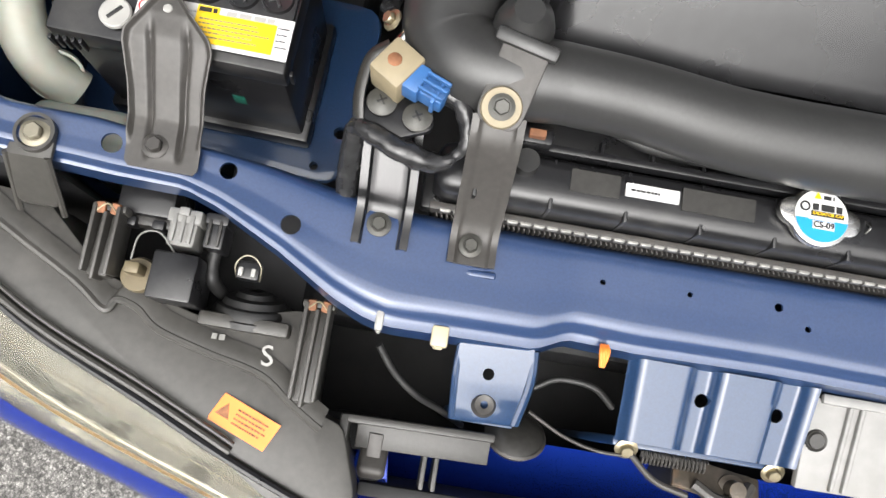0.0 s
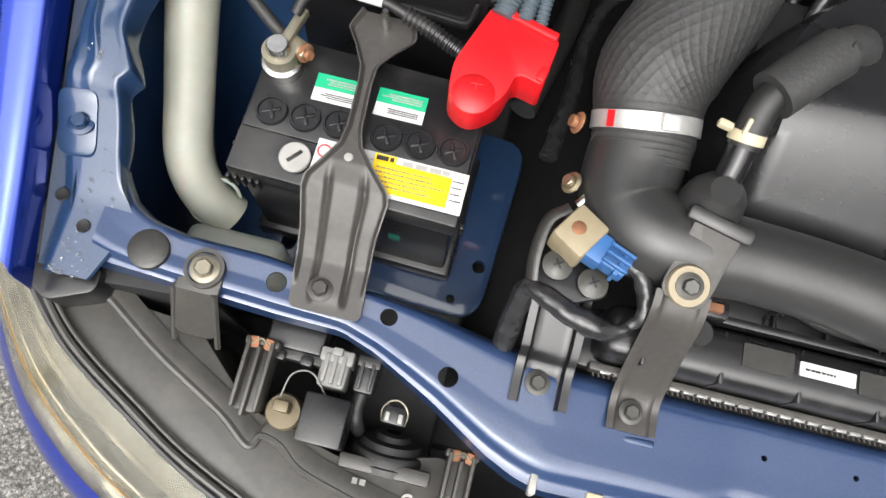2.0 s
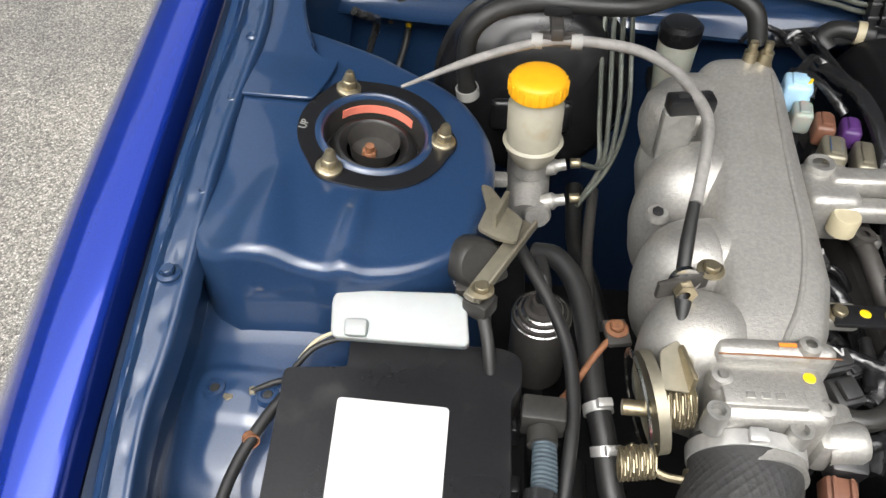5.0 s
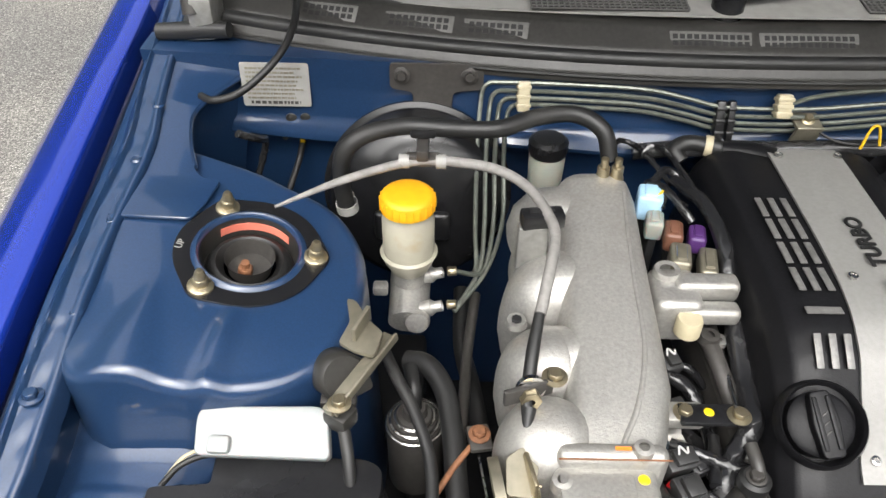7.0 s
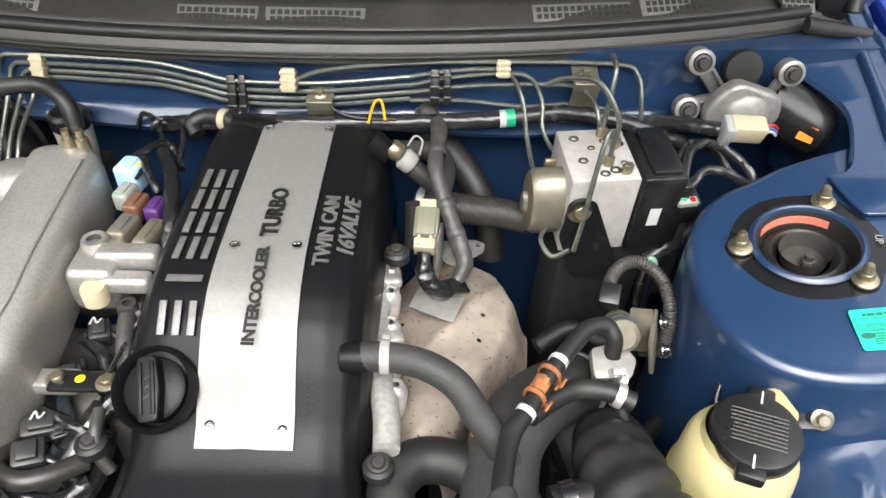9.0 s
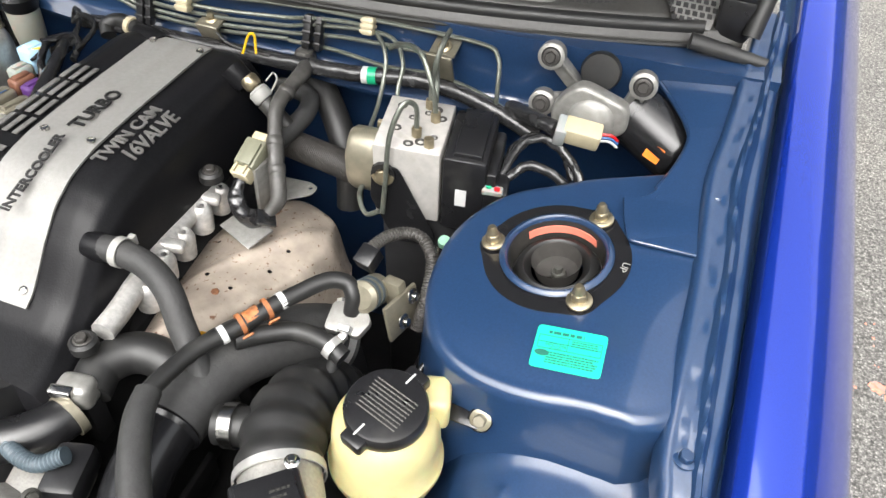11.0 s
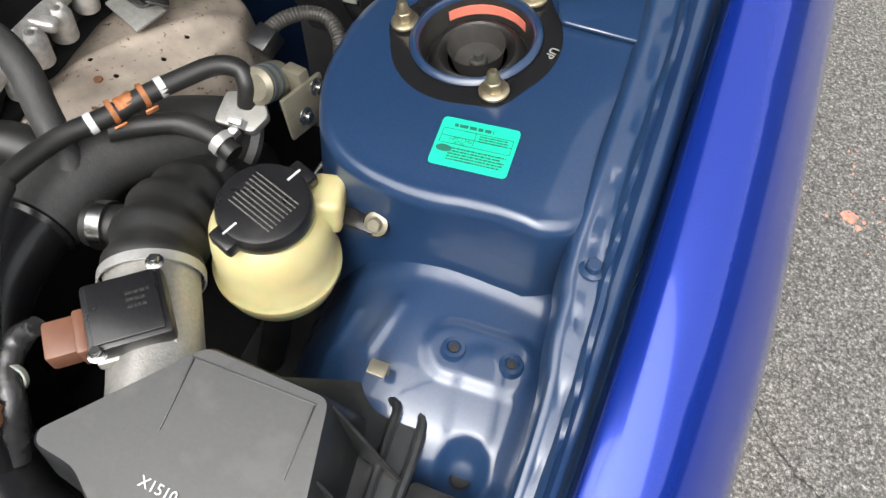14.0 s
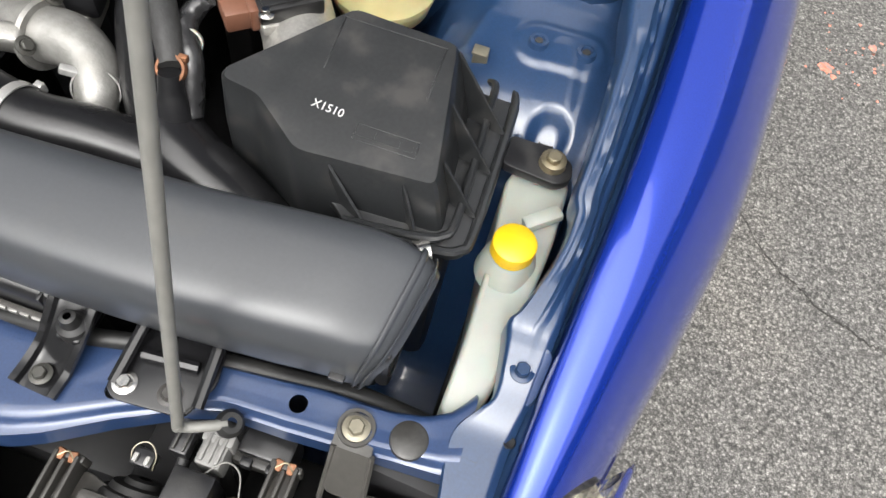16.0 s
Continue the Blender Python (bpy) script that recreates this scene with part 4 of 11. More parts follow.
for y in (0.36, 0.42, 0.47):
    part("latch", box(0.008, 0.014, 0.024, (-0.4005, y, 0.568), 0.002), BLACK_PLASTIC, FB)
for y in (0.37, 0.45):
    part("latch", box(0.012, 0.02, 0.02, (-0.5835, y, 0.555), 0.003), BLACK_PLASTIC, FB)
lab = part("label", drape(prism(rounded([(-0.531, 0.367), (-0.4515, 0.366), (-0.4505, 0.4575), (-0.5345, 0.4615)], 0.004), 0.0004, 0.0010, 0), TILT_Z), LABEL_WHITE, FB, "blank white label with rounded corners")
EL = thing("earth_terminal", "crimped ring terminal bolted to the wheel house", "ring terminal")
part("ring", lathe([(0.003, 0.001), (0.0078, 0.001), (0.0082, 0.0), (0.0082, -0.0015)], 24, (-0.6286, 0.4755, 0.5805)), ZINC, EL)
bolt((-0.6286, 0.4755, 0.5810), EL, 0.0048, ZINC)
part("crimp", place(join(box(0.012, 0.0055, 0.003, (0, 0, 0), 0.001), box(0.005, 0.0075, 0.0045, (0.006, 0, 0.001), 0.001)), pose(-0.6155, 0.4790, 0.5845, 0, -14, 15)), SAND_METAL, EL)
part("post", box(0.008, 0.008, 0.030, (-0.6286, 0.4755, 0.565), 0.001), BAY, EL)
hose("earth_wire", [(-0.612, 0.480, 0.586), (-0.601, 0.483, 0.591), (-0.588, 0.487, 0.594), (-0.57, 0.492, 0.590)], 0.0024, RUBBER, "thin black earth wire behind the fuse box", "wire")
hose("yellow_wire", [(-0.575, 0.505, 0.600), (-0.560, 0.517, 0.612), (-0.535, 0.523, 0.618), (-0.505, 0.522, 0.616), (-0.48, 0.515, 0.610)], 0.0017, CREAM, "yellow and black wire looping behind the fuse box", "wire")
hose("yellow_wire", [(-0.578, 0.498, 0.598), (-0.562, 0.510, 0.610), (-0.537, 0.517, 0.615), (-0.505, 0.515, 0.612), (-0.48, 0.510, 0.606)], 0.0026, RUBBER, "black wire looping behind the fuse box", "wire")
hose("bonnet_cable", [(-0.577, 0.478, 0.596), (-0.592, 0.455, 0.592), (-0.606, 0.420, 0.586), (-0.612, 0.385, 0.580), (-0.608, 0.350, 0.573), (-0.590, 0.315, 0.563), (-0.562, 0.292, 0.553), (-0.54, 0.283, 0.54)], 0.0048, RUBBER, "black sheathed cable curving round the fuse box", "cable")
part("red_clip", place(lathe([(0.005, -0.003), (0.0065, -0.003), (0.0065, 0.003), (0.005, 0.003)], 16), pose(-0.600, 0.437, 0.589, 70, 20, 20)), RUST, bpy.data.objects["bonnet_cable"])
for x0, x1, r in ((-0.380, -0.402, 0.0085), (-0.374, -0.386, 0.0065), (-0.370, -0.374, 0.005)):
    hose("wire_conduit", [(-0.380 + (x0 + 0.380) * 0.4, 0.458, 0.598), (-0.381 + (x0 + 0.38) * 0.6, 0.425, 0.597), (-0.384 + (x0 + 0.38) * 0.8, 0.393, 0.595), ((x0 + x1) / 2 - 0.002, 0.358, 0.589), (x1, 0.326, 0.577)], r, CONDUIT, "blue-grey corrugated conduit from fuse box to battery terminal", "conduit", "battery conduits", ribs=300, depth=0.0011)
head = thing("conduit_head", "grey plastic plug where the conduits leave the fuse box", "connector")
part("body", place(box(0.034, 0.022, 0.026, (0, 0, 0), 0.003), pose(-0.380, 0.467, 0.598, 0, 0, -4)), GREY_PLASTIC, head)
part("collar", place(lathe([(0.008, -0.006), (0.0115, -0.006), (0.0115, 0.006), (0.008, 0.006)], 20), pose(-0.381, 0.448, 0.598, 90, 0, 0)), GREY_PLASTIC, head)
tapew = thing("tape_wrap", "black tape wound round the conduits", "tape")
part("wrap", tube([(-0.383, 0.405, 0.596), (-0.385, 0.388, 0.595)], 0.0125, 14), WIRE, tapew)

TK = thing("reservoir", "flat white plastic reservoir with a filler tab behind the fuse box", "reservoir")
o = rounded([(-0.546, -0.012), (-0.548, 0.026), (-0.443, 0.028), (-0.438, -0.014)], [0.006, 0.012, 0.012, 0.006])
body = part("body", prism(o, -0.012, 0.006, 0.004, 3), WHITE_PLASTIC, TK)
body.matrix_basis = pose(0.0, 0.517, 0.634, 28, 0, 0)
t = part("tab", box(0.018, 0.014, 0.010, (-0.526, -0.004, 0.008), 0.003), WHITE_PLASTIC, TK)
t.matrix_basis = pose(0.0, 0.517, 0.634, 28, 0, 0)


# ---------------- headlamps and nose ----------------
RIM1 = [(0.742, 0.132, 0.480), (0.705, 0.086, 0.476), (0.66, 0.040, 0.463), (0.60, 0.002, 0.452), (0.55, -0.026, 0.446), (0.47, -0.060, 0.440), (0.40, -0.092, 0.430), (0.30, -0.132, 0.416)]
RIM2 = [(0.786, 0.175, 0.452), (0.768, 0.102, 0.430), (0.713, 0.011, 0.418), (0.656, -0.040, 0.412), (0.600, -0.072, 0.405), (0.539, -0.097, 0.398), (0.40, -0.142, 0.378), (0.30, -0.175, 0.365)]
NOSE = [(0.802, 0.195, 0.410), (0.790, 0.105, 0.385), (0.742, 0.010, 0.365), (0.700, -0.042, 0.360), (0.645, -0.080, 0.356), (0.588, -0.104, 0.352), (0.43, -0.160, 0.330), (0.30, -0.20, 0.320)]


def along(line, t):
    p = spline(line, 8)
    k = t * (len(p) - 1)
    i = min(int(k), len(p) - 2)
    return p[i].lerp(p[i + 1], k - i)


def between(a, b, bulge, s, drop=0.0):
    def f(u, v):
        p, q = along(a, u), along(b, u)
        w = p.lerp(q, v) + Vector((0.35, -0.75, 0.45)) * bulge * math.sin(math.pi * v)
        return Vector((s * w.x, w.y, w.z - drop))
    return f


BEZEL = surface("lamp_chrome", (0.62, 0.60, 0.54), 0.16, 0.9, 0, (40, 0.15), (20, (0.30, 0.29, 0.25), 0.55, 0.1), None)
AMBER = surface("amber_edge", (0.30, 0.17, 0.05), 0.4, 0, 0, (60, 0.1), None, None)
CONNECTOR_GREY = surface("connector_grey", (0.17, 0.168, 0.16), 0.45, 0, 0, (120, 0.08), (40, (0.12, 0.118, 0.11), 0.6, 0.2), (200, 0.05))
BULB_BRASS = surface("dull_brass", (0.13, 0.105, 0.062), 0.5, 0.2, 0, (100, 0.1), (60, (0.09, 0.07, 0.045), 0.55, 0.2), (200, 0.05))
HOUSING = surface("dusty_lamp_plastic", (0.043, 0.041, 0.037), 0.40, 0, 0, (160, 0.15), (18, (0.070, 0.066, 0.060), 0.55, 0.25), (300, 0.06))
for s in (-1, 1):
    HL = thing("headlamp", "black plastic headlamp unit with a yellowed clear lens and wired bulbs", "headlamp", "headlamps")
    part("lens", sheet(between(RIM1, RIM2, 0.010, s), 48, 10), lens_mat, HL, "yellowed clear plastic lens")
    part("reflector", sheet(lambda u, v, f=between(RIM1, RIM2, 0.0, s, 0.008): f(u, v) + Vector((0, 0, -0.007 * abs((u * 5.5 + 0.35 * v) % 1 - 0.5) - 0.010 * soft(0.30, 0.42, v) + 0.006 * soft(0.62, 0.70, v))), 160, 24), REFLECTOR, HL, "dull silver reflector behind the lens")
    part("amber_line", tube([tuple(between(RIM1, RIM2, 0.004, s, 0.003)(u / 12, 0.66)) for u in range(1, 13)], 0.0016, 6, 4), AMBER, HL, "thin amber edge inside the lens")
    part("lens_seal", tube([(s * x, y, z + 0.002) for x, y, z in RIM1[1:]], 0.0035, 8), BLACK_PLASTIC, HL)
    hz = lambda a: 0.432 + 0.14 * (a - 0.42)
    o = rounded([(0.690, 0.088), (0.655, 0.085), (0.575, 0.080), (0.520, 0.030), (0.44, 0.010), (0.365, 0.030), (0.352, 0.022), (0.350, -0.045), (0.318, -0.055), (0.300, -0.105), (0.300, -0.145), (0.37, -0.115), (0.45, -0.062), (0.55, -0.026), (0.60, 0.002), (0.66, 0.042)], 0.008, 3)
    bm = prism([(s * x, y) for x, y in o], -0.12, 0.0, 0.004, 2)
    for v in bm.verts:
        v.co.z += hz(abs(v.co.x))
    part("housing", bm, HOUSING, HL, "dusty black plastic housing")
    # raised gutter that runs beside the lens
    for k, (off, r) in enumerate(((0.005, 0.0030), (0.011, 0.0018))):
        line = [(s * (x - off * 0.35), y + off, hz(x) + 0.003 + 0.002 * k) for x, y, z in RIM1[1:-1]]
        part("gutter", tube(line, r, 8), HOUSING, HL)
    line = [(s * x, y, hz(x) + 0.003) for x, y in ((0.683, 0.100), (0.653, 0.089), (0.595, 0.052), (0.538, 0.021), (0.512, 0.003), (0.504, 0.012), (0.488, 0.008), (0.470, -0.005), (0.431, -0.016), (0.388, -0.026), (0.361, -0.044), (0.335, -0.060))]
    part("ridge", tube(line, 0.0034, 8), HOUSING, HL)
    part("step", sheet(lambda u, v, s=s, line=line: (lambda p: Vector((p.x - s * 0.004 * v, p.y + 0.016 * v, p.z + 0.0022 - 0.004 * v * v)))(along(line, u)), 40, 4, 0.002), HOUSING, HL)
    part("bezel", sheet(lambda u, v, s=s: (lambda p, q: Vector((s * p.lerp(q, 0.36 + 0.2 * v).x, p.lerp(q, 0.36 + 0.2 * v).y, p.lerp(q, 0.36 + 0.2 * v).z - 0.003)))(along(RIM1, u), along(RIM2, u)), 40, 3), BEZEL, HL, "bright chrome bezel strip behind the lens")
    for x0, y0, deep in ((0.520, 0.052, 0.052), (0.352, -0.004, 0.076)):
        part("guide_channel", box(0.016, deep, 0.022, (s * x0, y0, hz(x0) + 0.002), 0.002), HOUSING, HL)
        for dx in (-0.009, 0.0, 0.009):
            part("guide_rib", place(box(0.0034, deep, 0.030, (0, 0, 0), 0.0014, 2), pose(s * (x0 + dx), y0 + (0.002 if dx else -0.003), hz(x0) + 0.008, 4, 0, 0)), HOUSING, HL)
        part("guide_head", box(0.026, 0.006, 0.020, (s * x0, y0 + deep / 2, hz(x0) + 0.010), 0.0015), HOUSING, HL)
        for dx in (-0.006, 0.005):
            part("spring_clip", place(box(0.007, 0.009, 0.004, (0, 0, 0), 0.0012), pose(s * (x0 + dx), y0 + deep / 2 - 0.001, hz(x0) + 0.021, 18, 0, 9 * dx / 0.006)), RUST, HL, "rusty spring clip")
        part("clip_wire", tube([(s * (x0 - 0.008), y0 + deep / 2 - 0.004, hz(x0) + 0.022), (s * x0, y0 + deep / 2 + 0.002, hz(x0) + 0.0235), (s * (x0 + 0.008), y0 + deep / 2 - 0.004, hz(x0) + 0.022)], 0.0008, 6, 4), ZINC, HL)
    part("bulb_cover", place(lathe([(0.006, 0.010), (0.014, 0.009), (0.016, 0.005), (0.024, 0.004), (0.026, -0.001), (0.030, -0.002), (0.032, -0.005), (0.0325, -0.010), (0.034, -0.011), (0.034, -0.016)], 36), pose(s * 0.408, 0.030, 0.412, -72, 0, 0)), RUBBER, HL, "round black rubber bulb cover")
    part("cover_seat", box(0.072, 0.012, 0.018, (s * 0.408, 0.010, 0.430), 0.003), HOUSING, HL)
    part("bulb_plug", box(0.018, 0.014, 0.014, (s * 0.410, 0.050, 0.446), 0.002), BLACK_PLASTIC, HL)
    part("wire_bail", tube([(s * 0.419, 0.044, 0.446), (s * 0.420, 0.053, 0.454), (s * 0.414, 0.060, 0.457), (s * 0.406, 0.060, 0.457), (s * 0.400, 0.053, 0.454), (s * 0.401, 0.044, 0.446)], 0.0007, 6, 4), SAND_METAL, HL, "thin steel wire bail")
    for dx in (-0.005, 0.005):
        part("blade", box(0.0035, 0.007, 0.006, (s * (0.410 + dx), 0.048, 0.4535), 0.0008), PRINT_GREY, HL)
    part("lamp_box", box(0.034, 0.036, 0.05, (s * 0.459, 0.033, 0.450), 0.002), BLACK_PLASTIC, HL)
    part("side_bulb", join(box(0.012, 0.009, 0.020, (s * 0.493, 0.036, 0.456), 0.002), lathe([(0.0, 0.002), (0.013, 0.001), (0.0145, -0.003), (0.0145, -0.02)], 20, (s * 0.493, 0.033, 0.448))), BULB_BRASS, HL, "brass-coloured side bulb holder")
    part("label", prism([(s * x, y) for x, y in ((0.411, -0.044), (0.364, -0.062), (0.374, -0.083), (0.421, -0.065))], hz(0.39) + 0.0035, hz(0.39) + 0.0042, 0), LABEL_ORANGE, HL, "orange warning label")
    tilt = -20 if s < 0 else 20
    bars(4, 0.030, 0.0014, 0.0022, pose(s * 0.386, -0.0655, hz(0.39) + 0.0046, 0, 0, tilt), RUST, HL, seed=11)
    part("warning_triangle", place(prism([(-0.006, -0.005), (0.006, -0.005), (0, 0.006)], 0, 0.0004, 0), pose(s * 0.4085, -0.057, hz(0.39) + 0.0043, 0, 0, tilt)), RUST, HL)
    if s < 0:
        letters("S", 0.023, pose(-0.385, -0.012, hz(0.385) + 0.0068, 0, 0, 8), PRINT_GREY, HL, "white painted letter", bold=0.0001)
        bars(1, 0.011, 0.0045, 0.001, pose(-0.424, -0.003, hz(0.424) + 0.0064), ROD_GREY, HL, seed=4, ragged=0.1)
    # mount plate over the support
    MT = thing("headlamp_mount", "grey plastic headlamp mount strap bolted on the support", "headlamp bracket", "headlamp mounts")
    bm = prism([(s * x, y) for x, y in rounded([(0.552, 0.070), (0.586, 0.070), (0.581, 0.110), (0.576, 0.124), (0.553, 0.124), (0.550, 0.110)], 0.008)], -0.0022, 0.0022, 0.001)
    bmesh.ops.bisect_plane(bm, geom=bm.verts[:] + bm.edges[:] + bm.faces[:], plane_co=(0, 0.096, 0), plane_no=(0, 1, 0))
    part("strap", drape(bm, [(0.065, 0.462), (0.095, 0.506), (0.125, 0.511)]), HOUSING, MT)
    for dx in (0.552, 0.586):
        part("side_rib", tube([(s * dx, 0.066, 0.462), (s * (dx - (0.003 if dx > 0.57 else -0.001)), 0.097, 0.5085)], 0.0025, 6, 2), HOUSING, MT)
    part("collar", lathe([(0.012, 0.0), (0.0145, 0.0), (0.0145, 0.005), (0.012, 0.005)], 28, (s * 0.5645, 0.113, 0.509)), HOUSING, MT)
    bolt((s * 0.5645, 0.113, 0.511), MT, 0.0068, SAND_METAL)
    # relay and plugs
    RL = thing("relay", "black plastic relay box behind the headlamp", "relay", "headlamp relays")
    part("body", box(0.045, 0.028, 0.05, (s * 0.498, 0.093, 0.430), 0.003), BLACK_PLASTIC, RL)
    part("rib", box(0.050, 0.010, 0.016, (s * 0.498, 0.077, 0.440), 0.002), GREY_PLASTIC, RL)
    for dx in (-0.012, 0.010):
        part("latch_lug", box(0.010, 0.008, 0.014, (s * (0.498 + dx), 0.0735, 0.446), 0.002), BLACK_PLASTIC, RL)
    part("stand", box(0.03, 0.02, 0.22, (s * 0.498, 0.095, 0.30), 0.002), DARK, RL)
    PC = thing("bulb_connector", "pale grey ribbed bulb connector", "connector", "headlamp connectors")
    part("body", box(0.022, 0.024, 0.03, (s * 0.462, 0.069, 0.452), 0.003), CONNECTOR_GREY, PC)
    part("shoulder", box(0.026, 0.011, 0.03, (s * 0.462, 0.081, 0.4535), 0.002), CONNECTOR_GREY, PC)
    for k in range(3):
        part("rib", box(0.0035, 0.022, 0.004, (s * (0.4555 + 0.0065 * k), 0.071, 0.4675), 0.001), CONNECTOR_GREY, PC)
    part("lock_tab", box(0.008, 0.006, 0.004, (s * 0.462, 0.084, 0.470), 0.001), CONNECTOR_GREY, PC)
    part("tail", tube([(s * 0.462, 0.072, 0.44), (s * 0.470, 0.060, 0.40), (s * 0.475, 0.05, 0.34), (s * 0.48, 0.03, 0.33)], 0.006, 10), RUBBER, PC)
    PD = thing("bulb_connector", "small black bulb connector with a cable tail", "connector", "headlamp connectors")
    part("body", box(0.015, 0.026, 0.028, (s * 0.437, 0.072, 0.455), 0.002), BLACK_PLASTIC, PD)
    part("shoulder", box(0.018, 0.009, 0.028, (s * 0.437, 0.082, 0.457), 0.002), BLACK_PLASTIC, PD)
    for dx in (-0.004, 0.004):
        part("rib", box(0.0025, 0.020, 0.004, (s * (0.437 + dx), 0.071, 0.470), 0.0008), GREY_PLASTIC, PD)
    part("tail", tube([(s * 0.437, 0.070, 0.450), (s * 0.440, 0.050, 0.445), (s * 0.437, 0.036, 0.430), (s * 0.435, 0.03, 0.33)], 0.0055, 10), RUBBER, PD)
    hose("bulb_wire", [(s * 0.496, 0.042, 0.462), (s * 0.490, 0.060, 0.472), (s * 0.476, 0.064, 0.472), (s * 0.462, 0.050, 0.466)], 0.0007, ROD_GREY, "thin grey bulb wire", "wire", "bulb wires", seg=6)
    # corner filler beside the wing
    CF = thing("corner_filler", "black plastic filler between headlamp and fender", "corner trim", "corner trims")
    part("body", prism([(s * x, y) for x, y in rounded([(0.698, 0.080), (0.694, 0.098), (0.660, 0.098), (0.640, 0.098), (0.640, 0.080), (0.672, 0.066)], 0.006)], 0.455, 0.497, 0.003), BLACK_PLASTIC, CF)
    # corner plate of the support up to the rail
    CP = thing("corner_gusset", "blue painted steel corner plate with drain holes", "corner plate", "corner plates")
    o = rounded([(0.656, 0.166), (0.684, 0.164), (0.687, 0.203), (0.658, 0.206)], 0.008)
    bm = prism([(s * x, y) for x, y in o], -0.006, 0.0018, 0.0012, 2)
    for yy in (0.175, 0.185, 0.195):
        bmesh.ops.bisect_plane(bm, geom=bm.verts[:] + bm.edges[:] + bm.faces[:], plane_co=(0, yy, 0), plane_no=(0, 1, 0))
    part("plate", drape(bm, RAILZ), BAY, CP)
    for x, y in ((0.676, 0.139), (0.655, 0.121)):
        # dark discs on the plate paint the shade of its holes
        part("drain_hole", lathe([(0, 0.0006), (0.0036, 0.0006), (0.0044, 0.0012), (0.0052, 0.0)], 18, (s * x, y, 0.5205 if y > 0.13 else 0.5175)), DARK, CP)
    bolt((s * 0.668, 0.185, 0.548), CP, 0.006, BAY)

NO = thing("front_bumper", "glossy bright blue painted bumper skin round the nose", "bumper")
for s in (-1, 1):
    part("corner_skin", sheet(lambda u, v, s=s: (lambda p, q, b: Vector((s * b.x, b.y, b.z)))(0, 0, (along(RIM2, u).lerp(along(NOSE, u), min(1, v * 2.2)) + Vector((0.3, -0.7, 0.6)) * 0.007 * math.sin(math.pi * min(1, v * 2.2)) + Vector((0.01, -0.01, -0.26)) * max(0, v - 0.4545))), 48, 16), PAINT, NO)
part("middle_skin", sheet(lambda u, v: Vector((-0.30 + 0.60 * u, -0.175 - 0.04 * math.sin(math.pi * u) - 0.03 * math.sin(v * 2.0), 0.365 - 0.30 * v ** 1.5)), 30, 12), PAINT, NO)
part("inner_skin", sheet(lambda u, v: Vector((-0.33 + 0.66 * u, -0.045 - 0.13 * v, 0.318 - 0.11 * v)), 20, 4), PAINT, NO)
tab = part("mount_tab", prism(rounded([(-0.313, -0.112), (-0.274, -0.108), (-0.279, -0.072), (-0.306, -0.074)], 0.006), 0.345, 0.3475, 0.001), PAINT, NO, "blue painted mounting tab with a push rivet")
part("rivet", lathe([(0, 0.0045), (0.008, 0.004), (0.010, 0.0)], 24, (-0.293, -0.094, 0.3475)), BLACK_PLASTIC, NO)
part("tab_stay", box(0.03, 0.02, 0.05, (-0.293, -0.10, 0.322), 0.002), DARK, NO)

BR = thing("bumper_bracket", "black plastic bumper bracket with webs below the lamp", "bumper bracket")
part("bar", place(box(0.122, 0.007, 0.016, (0, 0, 0), 0.002), pose(-0.256, -0.047, 0.400, 0, 0, 1)), GREY_PLASTIC, BR)
part("end", box(0.008, 0.030, 0.030, (-0.318, -0.060, 0.393), 0.002), GREY_PLASTIC, BR)
part("lip", place(box(0.112, 0.024, 0.004, (0, 0, 0), 0.001), pose(-0.252, -0.058, 0.388, 18, 0, 1)), GREY_PLASTIC, BR)
part("post", place(box(0.024, 0.016, 0.052, (0, 0, 0), 0.005, 3), pose(-0.291, -0.070, 0.372, 60, 0, 0)), BRACKET, BR, "worn grey steel post")
part("post_web", place(box(0.012, 0.040, 0.003, (0, 0, 0), 0.001), pose(-0.291, -0.076, 0.384, 20, 0, 0)), BRACKET, BR)
for x in (-0.248, -0.238):
    part("web", box(0.004, 0.045, 0.040, (x, -0.074, 0.366), 0.001), GREY_PLASTIC, BR)
part("pillar", box(0.06, 0.03, 0.17, (-0.31, -0.06, 0.27), 0.003), DARK, BR)

LS = thing("centre_stay", "blue pressed steel stay below the support panel", "support stay")
bm = prism(rounded([(-0.240, 0.030), (-0.182, 0.030), (-0.178, 0.0), (-0.183, -0.034), (-0.237, -0.036), (-0.240, -0.005)], 0.004), -0.0015, 0.0015, 0.0007, 1)
for yy in (0.020, -0.020):
    bmesh.ops.bisect_plane(bm, geom=bm.verts[:] + bm.edges[:] + bm.faces[:], plane_co=(0, yy, 0), plane_no=(0, 1, 0))
st = part("plate", drape(bm, [(-0.04, 0.426), (-0.02, 0.437), (0.015, 0.455), (0.03, 0.462)]), BAY, LS)
drill(st, [(-0.213, 0.002, 0.45, 0.0045)], 0.04)
part("edge_fold", tube([(-0.181, 0.025, 0.456), (-0.180, 0.0, 0.447), (-0.185, -0.032, 0.430)], 0.004, 8), BAY, LS)
part("edge_fold", tube([(-0.238, 0.025, 0.456), (-0.238, 0.0, 0.447), (-0.235, -0.034, 0.430)], 0.003, 8), BAY, LS)
part("bush", lathe([(0.003, 0.003), (0.0075, 0.004), (0.0095, 0.001), (0.010, -0.002)], 24, (-0.212, -0.021, 0.4385)), BRACKET, LS)
part("leg", box(0.05, 0.012, 0.20, (-0.21, -0.03, 0.325), 0.002), BAY, LS)

